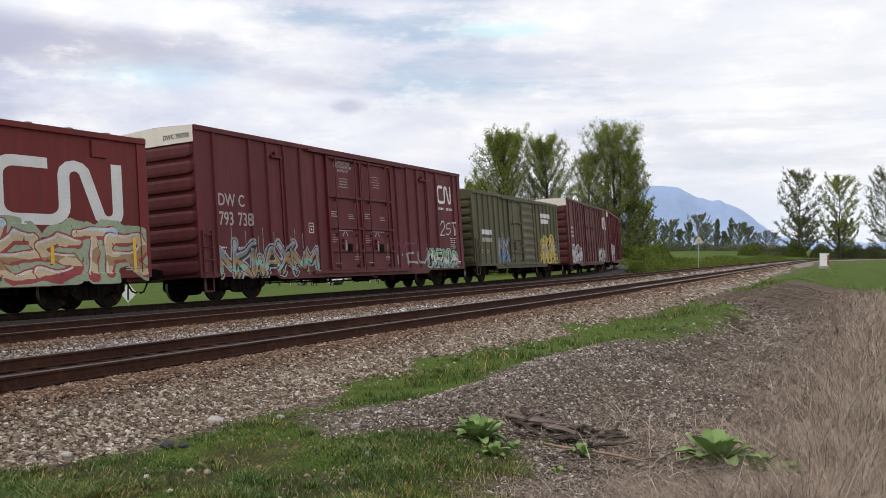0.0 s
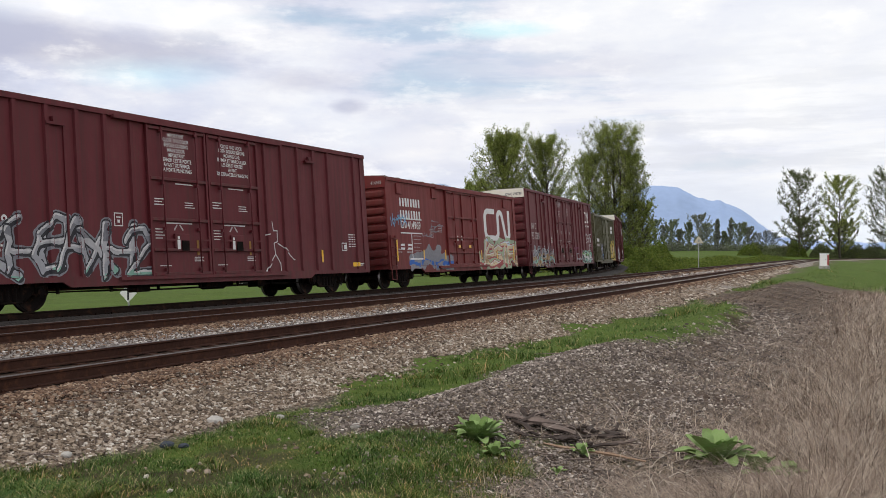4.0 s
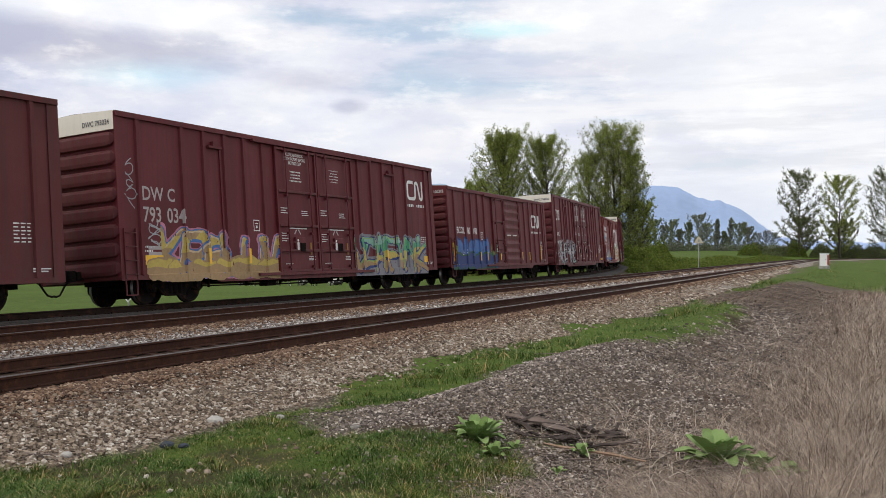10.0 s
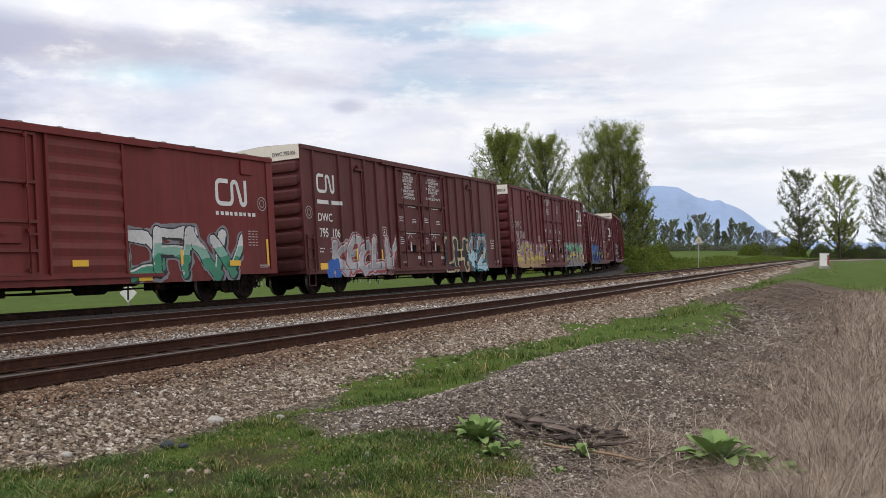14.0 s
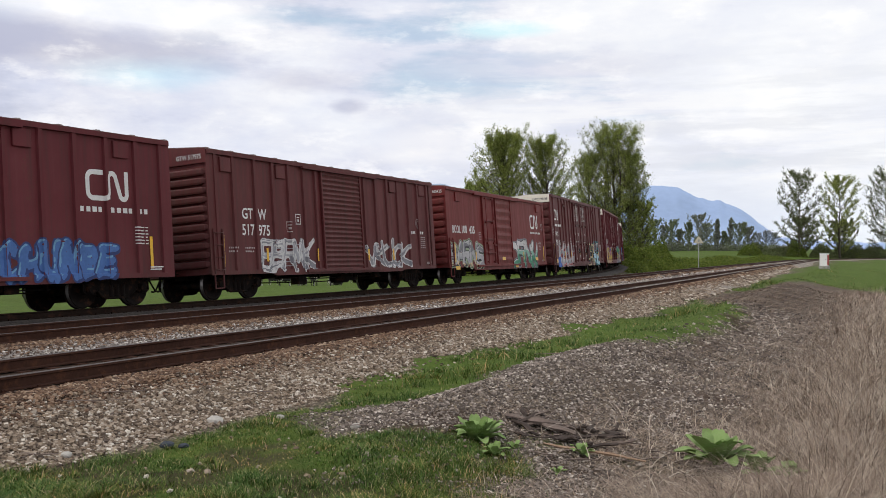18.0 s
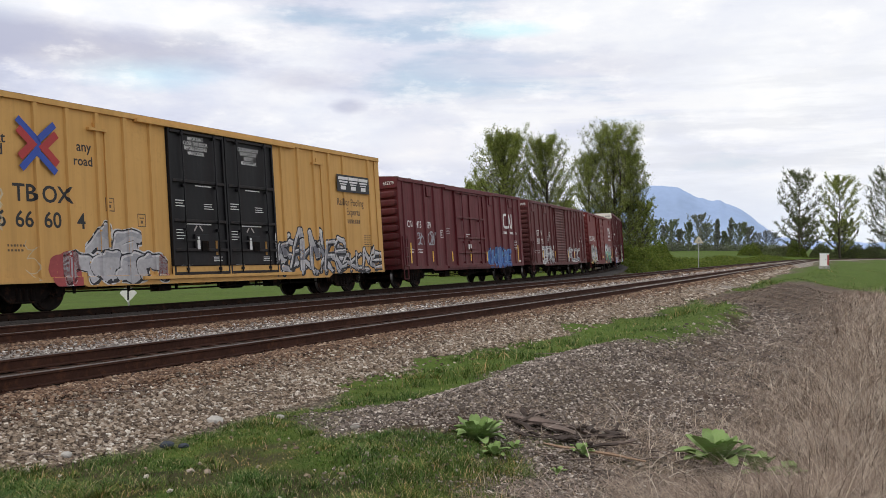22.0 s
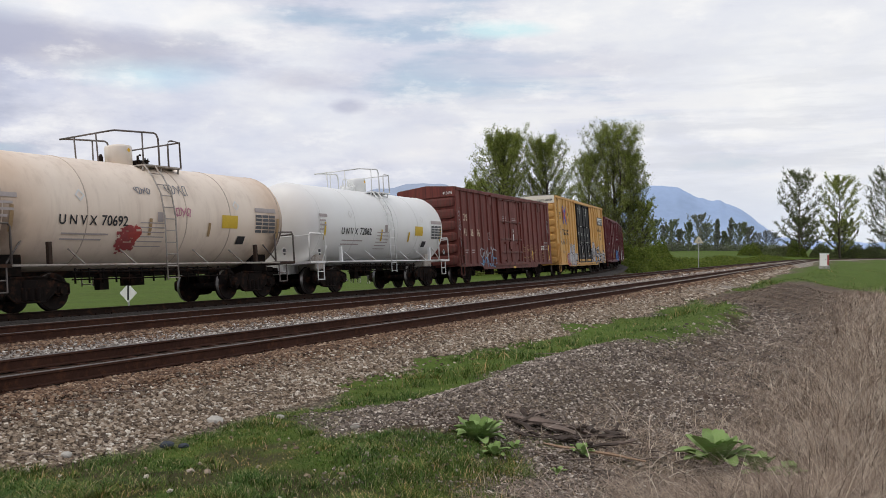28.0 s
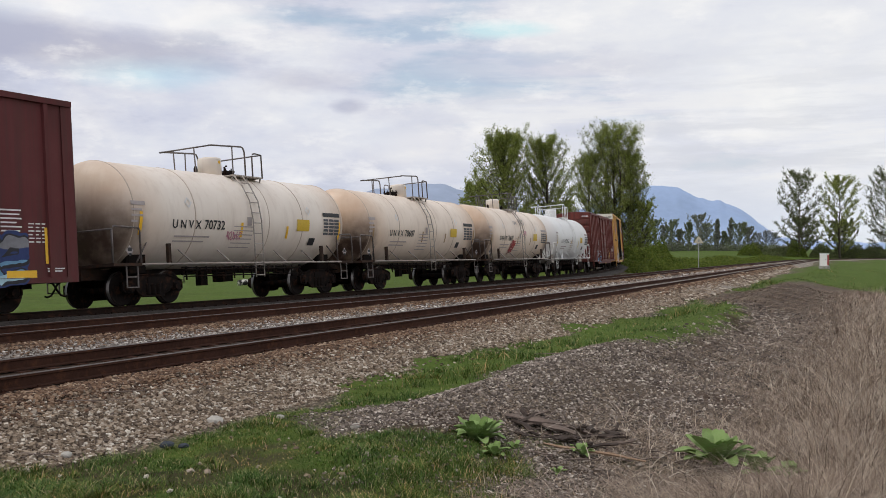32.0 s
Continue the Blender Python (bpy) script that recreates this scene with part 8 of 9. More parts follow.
    scribble(car, -8.30, 2.0, 0.45, 1.5, 22, DULL_INK, 124)
    scribble(car, -8.15, 1.9, 0.40, 0.9, 16, SPRAY["cream"], 125, 0.05)
    scribble(car, -7.30, 0.75, 0.50, 0.8, 10, SPRAY["cream"], 126, 0.02)
    door_notes(car, WHITE, "one")
    end_notes(car, h, DULL_INK)
    end_number(car, "TBOX 666604", h, 4.70, INK)
    stencil_frame(car, -4.7, 2.42, DULL_INK)

    # rust-brown car with heavy posts
    car, surf, h = box_car("faded brown ribbed box car with worn lettering, rust and tags", -88.12, -72.63, 4.42, BROWN_RED, [-7.1, -6.2, -5.3, -4.4, -3.5, -2.7, 2.4, 3.3, 4.2, 5.1, 6.0, 6.9],
                           [(-1.95, 3.75, "plug")], 0.78, end_ribs=6, hatch=(-3.1, 2.85, 5.55))
    mark(car, -6.95, 2.90, 0.32, mat=CREAM_INK)
    for x, text in ((-6.95, "41"), (-6.05, "36"), (-5.15, "96")):
        letters(car, text, x, 2.20, 0.34, CREAM_INK, 0.9)
    graffiti(car, surf, -4.9, -2.7, 0.65, 1.9, sprays("silver sky sky silver"), 131, 6, 0.035, halo=False, overlap=1.5, vary=0.35, forms="SNAKOS")
    scribble(car, -7.62, 2.3, 0.4, 1.1, 18, SPRAY["silver"], 134, 0.022)
    scribble(car, -7.60, 1.7, 0.35, 0.35, 9, SPRAY["silver"], 135, 0.022)
    scribble(car, 7.15, 2.6, 0.3, 0.75, 12, SPRAY["silver"], 136, 0.03)
    for k in range(6):
        scribble(car, 2.15 + k * 0.72, 1.0, 0.55, 0.85 - 0.1 * (k % 2), 10, SPRAY["tan"], 132 + k, 0.022)
    reflectors(car, (3.9,), 1.0, 0.5, surf)
    reflectors(car, (7.3,), 1.0, 0.85, surf)
    bars(car, 5.7, 1.8, (0.4, 0.4, 0.4), 0.05, 0.04)
    bars(car, -1.2, 3.30, (0.62, 0.55, 0.60), 0.03, 0.06, FADED, -1.460)
    bars(car, 0.35, 3.25, (0.62, 0.70, 0.66), 0.03, 0.06, FADED, -1.460)
    painted(car, "label_plate", flat((0, 0.13, 0, 0.36), (0.02, 0.11, 0.45, 0.62)), 0.18, 2.05, WHITE, -1.535)
    painted(car, "yellow_plate", flat((0, 0.45, 0, 0.10)), 0.10, 0.585, REFLECT, -1.475)
    end_number(car, "413696", h, 4.12, WHITE)
    end_notes(car, h, FADED)

    # the tank cars
    tank_car("clean white tank car with black lettering and a yellow plate", -100.8, -89.2, TANK_WHITE, "72062", True, 141)
    tank_car("cream tank car stained tan, with a red sprayed tag", -113.65, -101.6, TANK_CREAM, "70692", False, 142, True)
    tank_car("cream tank car with rust-stained heads and a yellow plate", -126.3, -114.2, TANK_CREAM, "70607", False, 143)
    tank_car("off-white tank car with dark spill marks at its ends", -138.6, -126.8, TANK_PALE, "70732", False, 144, True)

    # the car behind the tanks
    car, surf, h = tall_car("maroon high-cube box car with blue and grey graffiti", -158.4, -139.66, PLUM, 8)
    graffiti(car, surf, 3.6, 7.9, 0.5, 1.75, sprays("black navy ice sky navy grey"), 151, 5, 0.15, overlap=1.3, spread=0.5, forms="KOSNe")
    bars(car, 7.3, 2.35, (0.55, 0.50, 0.55, 0.42, 0.55, 0.50), 0.035, 0.06)
    reflectors(car, (8.5,), 1.1, 0.85, surf)
    part("yellow_plate", boxes((7.4, 8.2, -1.43, -1.424, 0.75, 0.95)), REFLECT, car)
    end_notes(car, h)
    door_notes(car)


def ring_mark(car, x, z, r):
    bm = bmesh.new()
    for r0, r1 in ((r * 0.88, r), (r * 0.45, r * 0.55)):
        n = 20
        a = [bm.verts.new((x + r0 * math.cos(6.2832 * i / n), -1.462, z + r0 * math.sin(6.2832 * i / n))) for i in range(n)]
        b = [bm.verts.new((x + r1 * math.cos(6.2832 * i / n), -1.462, z + r1 * math.sin(6.2832 * i / n))) for i in range(n)]
        for i in range(n):
            bm.faces.new((a[i], b[i], b[(i + 1) % n], a[(i + 1) % n]))
    part("round_stencil", bm, FADED, car)


def cross_mark(car, x, z):
    """Two facing chevrons of red and blue bands."""
    for mat, width, pts in ((BLUE_INK, 0.17, [(-0.62, 0.66), (-0.08, 0.18), (0.03, 0.0), (-0.08, -0.18), (-0.55, -0.66)]), (RED_INK, 0.19, [(-0.60, 0.40), (-0.18, 0.02), (-0.58, -0.36)]),
                            (BLUE_INK, 0.17, [(0.55, 0.62), (0.0, 0.14)]), (BLUE_INK, 0.17, [(0.54, -0.70), (0.0, -0.20)]), (RED_INK, 0.19, [(0.60, 0.36), (0.16, -0.04), (0.60, -0.46)])):
        v, f = strip([(px * 0.92, pz * 0.88) for px, pz in pts], width)
        me = bpy.data.meshes.new("chevron_band")
        me.from_pydata(v, [], [q[::-1] for q in f])
        painted(car, "chevron_band", me, x, z - (0.0 if mat is BLUE_INK else 0.001), mat, -1.490 - (0.002 if mat is RED_INK else 0))


def scribble(car, x, z, wide, tall, turns, mat, seed, width=0.028):
    """A running sprayed scribble that climbs a side."""
    r = random.Random(seed)
    beat = [r.uniform(0.6, 1.5) for _ in range(turns + 2)]
    pts = []
    for i in range(turns * 3 + 1):
        k, f = divmod(i / 3, 1)
        size = beat[int(k)] * (1 - f) + beat[int(k) + 1] * f
        a = i * 0.62 + 1.6 * math.sin(i * 0.19 + seed)
        pts.append((wide * (0.5 + 0.36 * size * math.sin(a)), tall * i / (turns * 3) + 0.085 * size * math.cos(a * 1.35 + 0.4)))
    me = bpy.data.meshes.new("scribble")
    v, f = strip(pts, width)
    me.from_pydata(v, [], [q[::-1] for q in f])
    painted(car, "sprayed_tag", me, x, z, mat, None, "thin sprayed scribble")


def tank_car(label, rear, front, paint, number, white, seed, turned=False):
    length = front - rear
    h = length / 2
    car = empty("tank_car", Matrix(), label=label, category="tank car", group="tank cars of the freight train")
    R, cz, half = 1.49, 2.45, h - 0.75
    bm = bmesh.new()
    head = [(R * math.sin(a * math.pi / 20), half - 0.02 + 0.58 * math.cos(a * math.pi / 20)) for a in range(11)]
    prof = [(r, -x) for r, x in head] + [(R, -half * 0.5), (R, 0.0), (R, half * 0.5)] + head[::-1]
    for f in lathe(bm, prof, 48):
        f.smooth = True
    bmesh.ops.remove_doubles(bm, verts=bm.verts[:], dist=0.001)
    bmesh.ops.recalc_face_normals(bm, faces=bm.faces[:])
    bmesh.ops.rotate(bm, verts=bm.verts[:], cent=(0, 0, 0), matrix=Matrix.Rotation(-math.pi / 2, 3, "Z"))
    bmesh.ops.translate(bm, verts=bm.verts[:], vec=(0, 0, cz))
    shell = part("tank", bm, paint, car)
    for x in (-half + 0.06, -half * 0.52, half * 0.16, half * 0.52, half - 0.06):
        bm = bmesh.new()
        lathe(bm, [(R - 0.01, -0.022), (R + 0.012, -0.014), (R + 0.012, 0.014), (R - 0.01, 0.022)], 48)
        bmesh.ops.rotate(bm, verts=bm.verts[:], cent=(0, 0, 0), matrix=Matrix.Rotation(-math.pi / 2, 3, "Z"))
        bmesh.ops.translate(bm, verts=bm.verts[:], vec=(x, 0, cz))
        part("weld_band", bm, paint if white else TANK_SEAM, shell, smooth_faces=True)
    steel = TANK_WHITE if white else TANK_STEEL
    grime = TANK_WHITE if white else UNDER
    # dome, valves and platform on top
    dome, man = (-0.12, 0.62) if turned else (0.30, -0.42)
    pipe = steel if white else PIPE
    bm = bmesh.new()
    tube(bm, [(dome, 0, cz + R - 0.06), (dome, 0, cz + R + 0.44), (dome, 0, cz + R + 0.50), (dome, 0, cz + R + 0.53)], [0.37, 0.37, 0.35, 0.24], 28)
    part("valve_housing", bm, TANK_WHITE if white else TANK_PALE, car, "round valve housing with a yellow plate")
    bm = bmesh.new()
    bm.faces.new([bm.verts.new((dome + 0.02 + dx, -0.375, cz + R + 0.36 + dz)) for dx, dz in ((0, -0.07), (0.07, 0), (0, 0.07), (-0.07, 0))])
    part("dome_plate", bm, REFLECT, car)
    bm = bmesh.new()
    tube(bm, [(man, 0, cz + R - 0.05), (man, 0, cz + R + 0.10), (man, 0, cz + R + 0.15)], [0.28, 0.28, 0.22], 18)
    for i in range(8):
        a = i * 0.785
        x, y = man + 0.27 * math.cos(a), 0.27 * math.sin(a)
        tube(bm, [(x, y, cz + R), (x, y, cz + R + 0.22)], 0.022, 6)
        box(bm, x - 0.035, x + 0.035, y - 0.035, y + 0.035, cz + R + 0.12, cz + R + 0.16)
    tube(bm, [(man, 0, cz + R + 0.12), (man, 0, cz + R + 0.30), (man + 0.10, 0, cz + R + 0.34)], 0.035, 8)
    part("manway", bm, steel if white else IRON, car, "bolted manway cover")
    far = dome + (0.62 if not turned else -0.55)
    bm = bmesh.new()
    tube(bm, [(far, 0.1, cz + R - 0.05), (far, 0.1, cz + R + 0.16), (far, 0.1, cz + R + 0.24)], [0.06, 0.06, 0.03], 8)
    part("relief_valve", bm, steel if white else IRON, car)
    bm = boxes((-0.15, 1.35, -0.95, -0.50, cz + R - 0.13, cz + R - 0.09), (-0.15, 1.35, 0.50, 0.95, cz + R - 0.13, cz + R - 0.09), (0.85, 1.35, -0.50, 0.50, cz + R - 0.13, cz + R - 0.09))
    for x in (-0.1, 0.6, 1.3):
        for y in (-0.88, 0.88):
            tube(bm, [(x, y, cz + R - 0.1), (x, y * 0.93, cz + 1.16)], 0.03, 6)
    part("platform", bm, steel, car)
    t0 = cz + R - 0.09
    for side in (-0.93, 0.93):
        bm = bmesh.new()
        tube(bm, [(-1.30, side, t0 + 0.78), (-1.15, side, t0 + 0.81), (0.30, side, t0 + 0.90), (0.40, side, t0 + 0.87), (0.46, side, t0 + 0.76), (0.47, side, t0 + 0.60), (0.47, side, t0)], 0.026, 8)
        tube(bm, [(-0.15, side, t0), (-0.15, side, t0 + 0.87)], 0.022, 6)
        part("handrail", bm, pipe, car)
        bm = bmesh.new()
        tube(bm, [(0.84, side, t0), (0.84, side, t0 + 0.62), (0.88, side, t0 + 0.72), (0.98, side, t0 + 0.75), (1.33, side, t0 + 0.73), (1.34, side, t0)], 0.026, 8)
        part("handrail", bm, pipe, car)
    bm = bmesh.new()
    tube(bm, [(1.34, -0.93, t0 + 0.73), (1.34, 0.93, t0 + 0.73)], 0.024, 6)
    tube(bm, [(-1.30, -0.93, t0 + 0.78), (-1.30, 0.93, t0 + 0.78)], 0.024, 6)
    for y in (-0.4, 0.4):
        tube(bm, [(-1.30, y, t0 + 0.78), (-1.25, y, t0 - 0.05)], 0.022, 6)
    part("handrail", bm, pipe, car)
    # side ladders that follow the tank's curve
    for side in (-1, 1):
        bm = bmesh.new()
        way = [(side * 0.95, cz + R - 0.12), (side * 1.24, cz + 1.02), (side * 1.50, cz + 0.52), (side * 1.60, cz - 0.1), (side * 1.60, 0.62)]
        for x in (-0.16, 0.26):
            tube(bm, [(x, y, z) for y, z in way], 0.022, 6)
        for i in range(10):
            z = 0.68 + i * 0.32
            y = float(np.interp(z, [p[1] for p in way[::-1]], [p[0] for p in way[::-1]]))
            tube(bm, [(-0.16, y, z), (0.26, y, z)], 0.016, 6)
        part("ladder", bm, steel, car)
        # running rail and its brackets
        bm = bmesh.new()
        tube(bm, [(-h + 1.0, side * 1.52, 1.06), (h - 1.0, side * 1.52, 1.06)], 0.030, 6)
        part("running_rail", bm, steel, car)
        for x in (-2.9, -1.2, 1.6, 3.2):
            bm = bmesh.new()
            tube(bm, [(x, side * 1.52, 1.06), (x - 0.22, side * 1.16, 1.48)], 0.022, 6)
            part("bracket", bm, steel, car)
    # saddles, end platforms, stub sills
    for x in (-1, 1):
        e = x * (h - 1.35)
        bm = boxes((min(e - 0.35, e + 0.35), max(e - 0.35, e + 0.35), -1.0, 1.0, 0.80, 1.45), bevel=0.05)
        part("saddle", bm, UNDER if not white else TANK_STEEL, car)
        for y in (-1.48, 1.38):
            part("side_post", boxes((e - x * 0.75 - 0.05, e - x * 0.75 + 0.05, y, y + 0.1, 1.06, 1.62)), steel if white else TANK_GRIME, car)
        a, b = sorted((x * (h - 1.05), x * (h - 0.05)))
        part("end_platform", boxes((a, b, -1.45, 1.45, 1.02, 1.10), (a, b, -0.3, 0.3, 0.72, 1.02)), steel if white else TANK_GRIME, car)
        bm = bmesh.new()
        for y in (-1.42, 1.42):
            tube(bm, [(x * (h - 1.05), y, 1.1), (x * (h - 1.05), y, 1.95), (x * (h - 0.98), y, 2.03), (x * (h - 0.12), y, 2.05), (x * (h - 0.05), y, 1.95), (x * (h - 0.05), y, 1.1)], 0.028, 8)
            tube(bm, [(x * (h - 0.95), y * 0.96, 1.12), (x * (h - 1.9), y * 0.8, 2.1)], 0.022, 6)
        tube(bm, [(x * (h - 0.05), -1.42, 1.98), (x * (h - 0.05), 1.42, 1.98)], 0.025, 6)
        part("end_rail", bm, pipe, car)
        for y in (-1.44, 1.41):
            part("step", boxes((min(x * (h - 0.9), x * (h - 0.5)), max(x * (h - 0.9), x * (h - 0.5)), y, y + 0.03, 0.45, 0.48), (x * (h - 0.9) - 0.015, x * (h - 0.9) + 0.015, y, y + 0.03, 0.45, 1.05),
                                (x * (h - 0.5) - 0.015, x * (h - 0.5) + 0.015, y, y + 0.03, 0.45, 1.05), (min(x * (h - 0.9), x * (h - 0.5)), max(x * (h - 0.9), x * (h - 0.5)), y, y + 0.03, 0.72, 0.75)), pipe, car)
            bm = bmesh.new()
            ph = [(0, -0.14), (0.14, 0), (0, 0.14), (-0.14, 0)]
            vs = [bm.verts.new((x * (h - 0.62) + px, y - 0.012, 1.42 + pz)) for px, pz in ph]
            bm.faces.new(vs)
            placard = part("placard", bm, WHITE if white else FADED, car, "white diamond placard" if white else "dusty pale diamond placard")
            part("placard_print", boxes((x * (h - 0.62) - 0.07, x * (h - 0.62) + 0.07, y - 0.02, y - 0.016, 1.40, 1.50), (x * (h - 0.62) - 0.05, x * (h - 0.62) + 0.05, y - 0.02, y - 0.016, 1.30, 1.36)), INK, placard)
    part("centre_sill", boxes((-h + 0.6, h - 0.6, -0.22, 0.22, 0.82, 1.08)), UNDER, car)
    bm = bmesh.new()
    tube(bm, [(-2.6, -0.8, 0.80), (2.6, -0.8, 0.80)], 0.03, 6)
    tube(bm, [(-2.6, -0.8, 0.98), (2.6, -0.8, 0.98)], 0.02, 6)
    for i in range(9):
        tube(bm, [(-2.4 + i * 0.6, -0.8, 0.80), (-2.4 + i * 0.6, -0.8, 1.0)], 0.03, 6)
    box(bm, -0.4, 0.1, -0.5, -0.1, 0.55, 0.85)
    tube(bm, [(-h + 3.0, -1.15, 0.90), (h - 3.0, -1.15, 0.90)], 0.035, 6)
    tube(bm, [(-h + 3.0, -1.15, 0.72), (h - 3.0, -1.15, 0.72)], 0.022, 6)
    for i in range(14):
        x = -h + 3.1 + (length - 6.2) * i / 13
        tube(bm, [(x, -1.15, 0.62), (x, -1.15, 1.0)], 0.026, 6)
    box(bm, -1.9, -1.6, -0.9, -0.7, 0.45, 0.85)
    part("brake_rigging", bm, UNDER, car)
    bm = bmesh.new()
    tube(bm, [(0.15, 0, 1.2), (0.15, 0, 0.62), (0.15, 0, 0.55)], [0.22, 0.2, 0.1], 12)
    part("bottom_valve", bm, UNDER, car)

    def curved(x, z, text=None, height=0.3, mat=INK, widths=None, size=None, name="lettering"):
        """Something painted on the shell, bent round it: a word, bars or a plate."""
        if text:
            me = word(text, height)
        else:
            gx, gz = np.linspace(0, size[0], 5), np.linspace(0, size[1], 7)
            vs = [(a, b, 0) for b in gz for a in gx]
            me = bpy.data.meshes.new(name)
            me.from_pydata(vs, [], [(j * 5 + i, j * 5 + i + 1, j * 5 + i + 6, j * 5 + i + 5) for j in range(6) for i in range(4)])
        a0 = math.asin(max(-0.95, min(0.95, (z - cz) / R)))
        for v in me.vertices:
            a = a0 + v.co.y / R
            v.co = (x + v.co.x, -(R + 0.017) * math.cos(a), cz + (R + 0.017) * math.sin(a))
        me.materials.append(mat)
        return part(name, me, None, car)

    def bent(me, x, z, mat, name, label=""):
        """Bends a flat shape round the shell."""
        a0 = math.asin(max(-0.95, min(0.95, (z - cz) / R)))
        for v in me.vertices:
            a = a0 + v.co.y / R
            v.co = (x + v.co.x, -(R + 0.018) * math.cos(a), cz + (R + 0.018) * math.sin(a))
        me.materials.append(mat)
        return part(name, me, None, car, label)

    def curved_diamond(x, z, r):
        me = bpy.data.meshes.new("diamond")
        k = r * 0.62
        me.from_pydata([(0, -r, 0), (r, 0, 0), (0, r, 0), (-r, 0, 0), (0, -k, 0), (k, 0, 0), (0, k, 0), (-k, 0, 0)], [], [(i, (i + 1) % 4, 4 + (i + 1) % 4, 4 + i) for i in range(4)])
        bent(me, x, z, WHITE, "diamond_mark", "white outlined diamond")

    def splash(x, z, r, mat, key):
        """A round patch of sprayed paint with ragged gaps."""
        g = np.arange(-r * 1.3, r * 1.3, 0.03)
        X, Z = np.meshgrid(g, g)
        on = (np.hypot(X, Z) < r * (0.75 + 0.5 * wobble(np.arctan2(Z, X) * 1.3 + key, X * 0, 0.6))) & (wobble(X + key, Z * 2, 0.12) < 0.72)
        vs, fs = [], []
        for a, b in zip(X[on], Z[on]):
            n = len(vs)
            vs += [(a, b, 0), (a + 0.031, b, 0), (a + 0.031, b + 0.031, 0), (a, b + 0.031, 0)]
            fs.append((n, n + 1, n + 2, n + 3))
        me = bpy.data.meshes.new("splash")
        me.from_pydata(vs, [], fs)
        bent(me, x, z, mat, "sprayed_tag", "blot of dark red spray paint")

    def scrawl(x, z, wide, tall, mat, key):
        rr = random.Random(key)
        pts = [(wide * i / 26 + 0.05 * math.sin(i * 1.9), tall * (0.5 + 0.45 * math.sin(i * 1.15 + rr.uniform(-0.4, 0.4)))) for i in range(27)]
        v, f = strip(pts, 0.03)
        me = bpy.data.meshes.new("scrawl")
        me.from_pydata(v, [], f)
        bent(me, x, z, mat, "sprayed_tag", "thin sprayed scrawl")

    curved(-3.62, 2.06, "U N V X", 0.23)
    curved(-2.28, 2.06, number, 0.26)
    for i, w in enumerate((1.5, 1.3)):
        curved(-3.5, 1.82 - i * 0.13, size=(w, 0.045), mat=FADED, name="stencil")
    plate = plain("plate_" + number, (0.62, 0.42, 0.03), 0.5)
    curved(2.35, 2.10, size=(0.72, 0.38), mat=plate, name="yellow_plate")
    curved(3.15, 1.65, size=(0.36, 0.26), mat=INK, name="black_plate")
    for i in range(5):
        for k in range(3):
            curved(3.95 + 0.34 * k, 2.46 - i * 0.115, size=(0.30, 0.085), mat=SLATE, name="stencil")
    curved(3.95, 2.62, size=(1.05, 0.14), mat=INK if number in ("70607", "70732") else FADED, name="stencil")
    for i in range(6):
        curved(-0.95, 2.15 - i * 0.12, size=(0.95, 0.03), mat=FADED, name="stencil")
    tan = REFLECT if number == "70732" else plate if white else SPRAY["tan"]
    for x, tall in ((-half + 0.25, 0.62), (-0.62, 0.45), (1.75, 0.40), (half - 0.25, 0.62)):
        curved(x, 1.85, size=(0.11, tall), mat=tan, name="reflector")
    curved(-0.32, 2.20, size=(0.22, 0.26), mat=FADED, name="stencil")
    # stencils high on the head that comes last, and diamonds along the upper side
    for i, w in enumerate((0.95, 0.70, 0.75, 0.45)):
        curved(-half - 0.05, 2.62 - i * 0.15, size=(w * 0.55, 0.06 if i else 0.11), mat=FADED, name="stencil")
    for x in (-2.95, 3.05):
        curved_diamond(x, 2.78, 0.16)
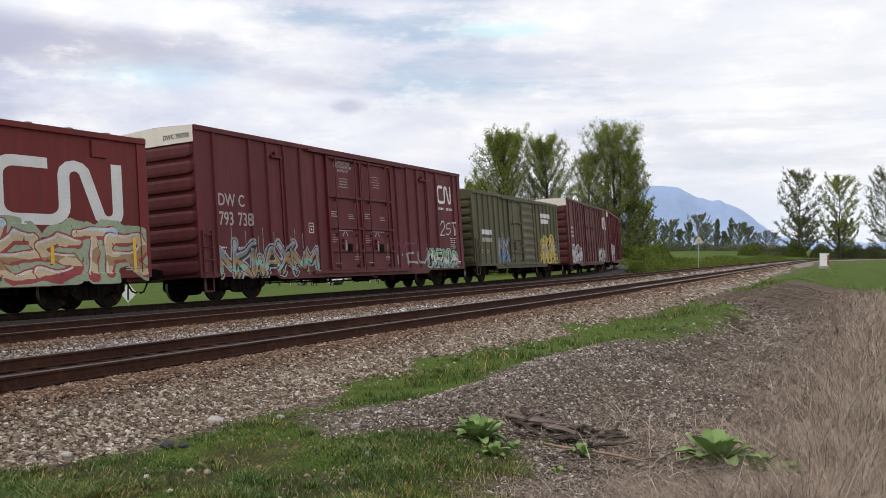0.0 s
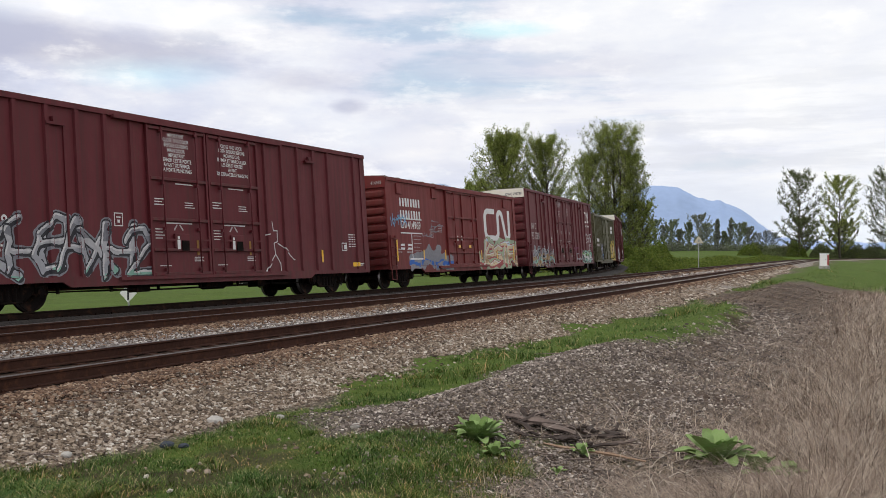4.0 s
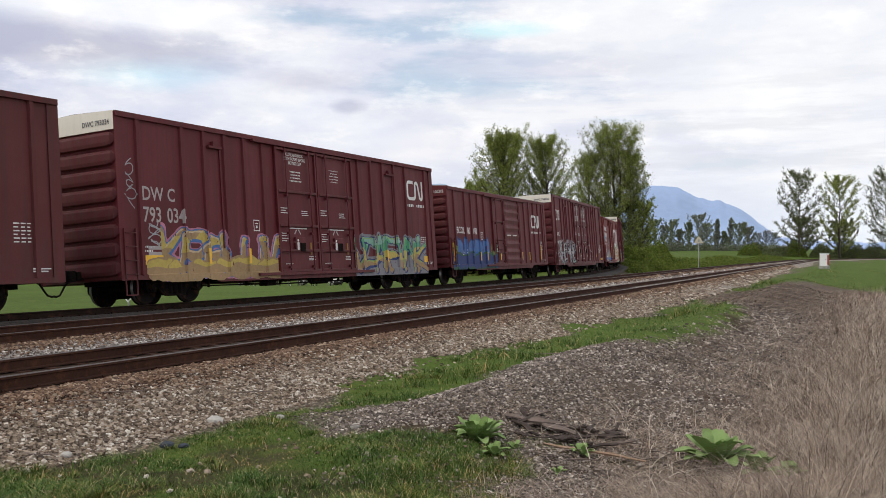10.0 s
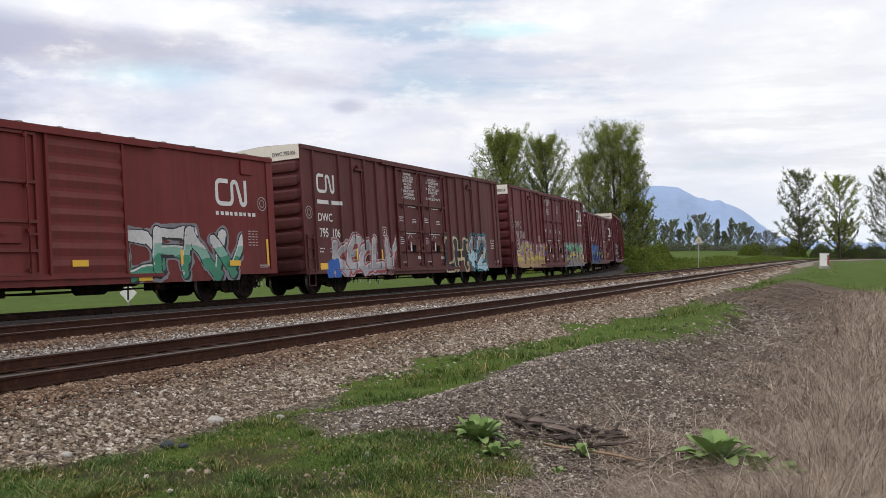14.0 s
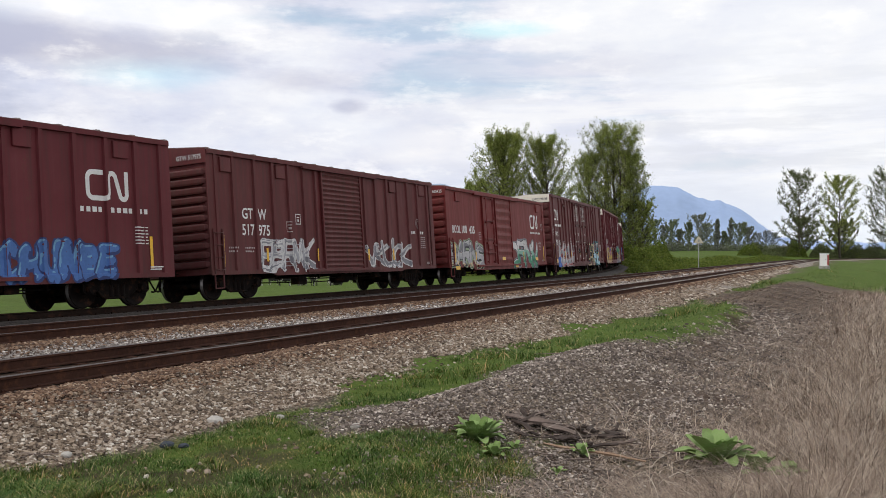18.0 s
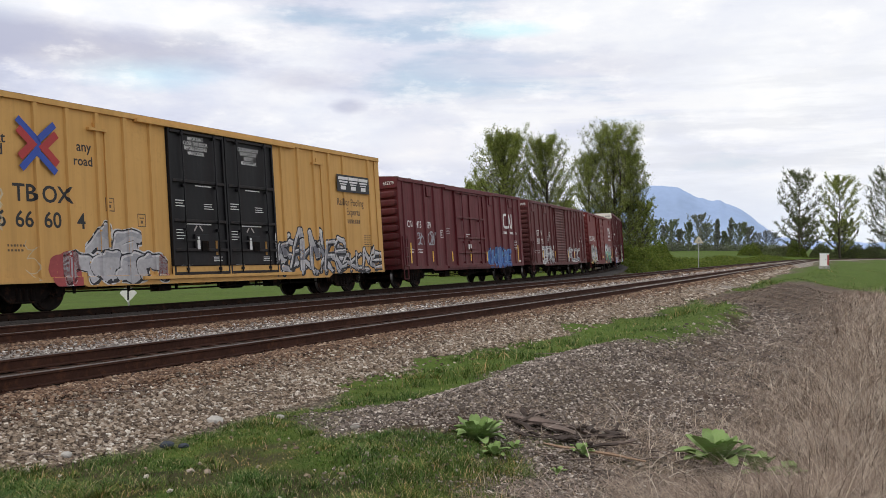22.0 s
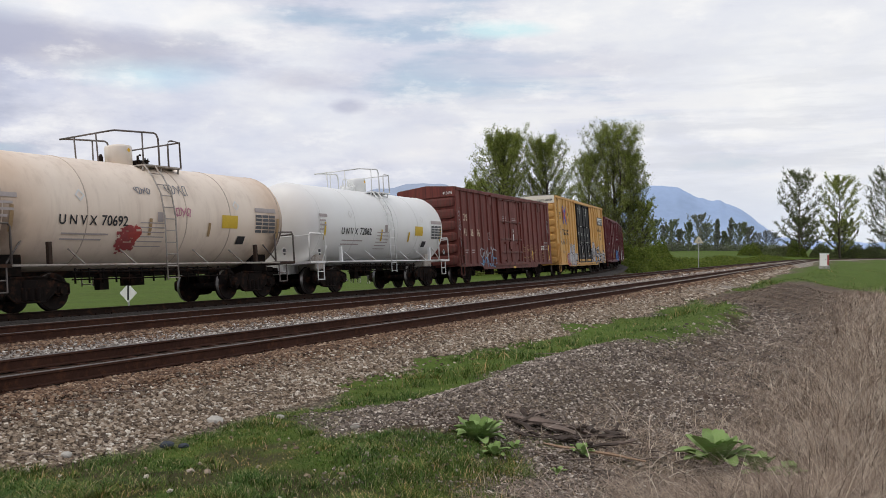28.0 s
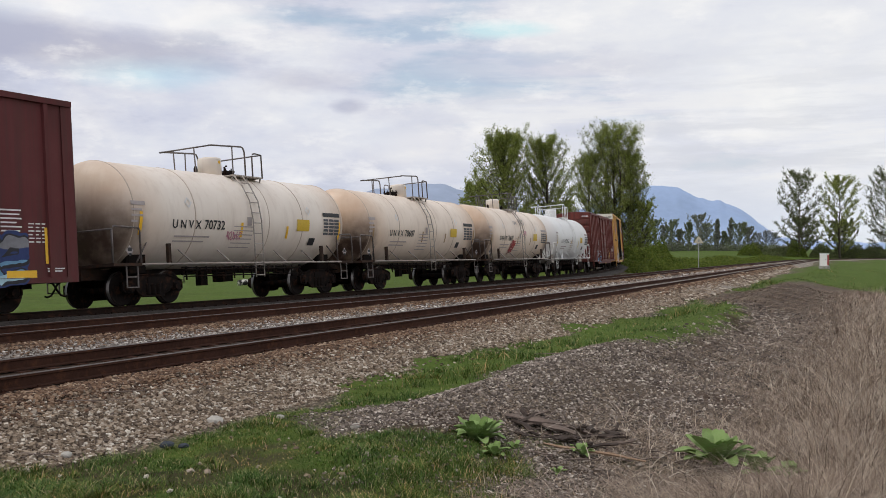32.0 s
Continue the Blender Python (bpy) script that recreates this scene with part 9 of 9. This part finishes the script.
    if number == "70692":
        splash(-1.35, 1.66, 0.40, SPRAY["rose"], seed)
        splash(-1.10, 1.84, 0.22, SPRAY["red"], seed + 1)
        scrawl(0.15, 2.95, 0.9, 0.36, SPRAY["grey"], seed)
        scrawl(-1.05, 2.92, 0.6, 0.22, SPRAY["grey"], seed + 3)
        scrawl(0.30, 2.35, 0.7, 0.28, SPRAY["pink"], seed + 5)
    if number == "70732":
        scrawl(-1.25, 1.75, 0.7, 0.30, SPRAY["pink"], seed + 5)
    add_ends(car, length)
    sets = add_bogies(car, h - 1.85)
    TRAIN.append((car, (front + rear) / 2, h - 1.85, sets))


build_train()


# ---- the train runs along its curve ----
SPEED, GAIN = 7.1953, 0.00139


def run(t):
    return SPEED * (t - 16) + GAIN * (t - 16) ** 2


def motions():
    for car, centre, half, bogies in TRAIN:
        rows = []
        turns = {}
        for i in range(0, 129):
            t = min(32.0, i * 0.25)
            s = centre + run(t)
            x0, y0, h0 = line_at(TRAIN_LINE, s - half)
            x1, y1, h1 = line_at(TRAIN_LINE, s + half)
            heading = math.atan2(x1 - x0, y1 - y0)
            rows.append((t, pose((x0 + x1) / 2, (y0 + y1) / 2, 0, -LEAN, 0, 90 - math.degrees(heading))))
            turns[t] = (math.degrees(heading - h0), math.degrees(heading - h1))
        walk(car, rows)
        # bogies swivel, wheels roll while the car is in sight
        begin = max(0.0, min(32.0, 16 + (-48 - centre) / SPEED))
        finish = max(0.0, min(32.0, 16 + (75 - centre) / SPEED))
        times = sorted({0.0, 32.0} | {round(k / 15, 4) for k in range(math.ceil(begin * 15), math.floor(finish * 15) + 1)})
        for n, (bogie, offset, sets) in enumerate(bogies):
            walk(bogie, [(t, pose(offset, 0, 0, 0, 0, turns[t][n])) for t in sorted(turns) if t % 2 == 0])
            for ws, x in zip(sets, (-0.89, 0.89)):
                walk(ws, [(t, pose(x, 0, 0.457, 0, math.degrees((run(min(max(t, begin), finish)) - run(begin)) / 0.457) % 360, 0)) for t in times])


motions()
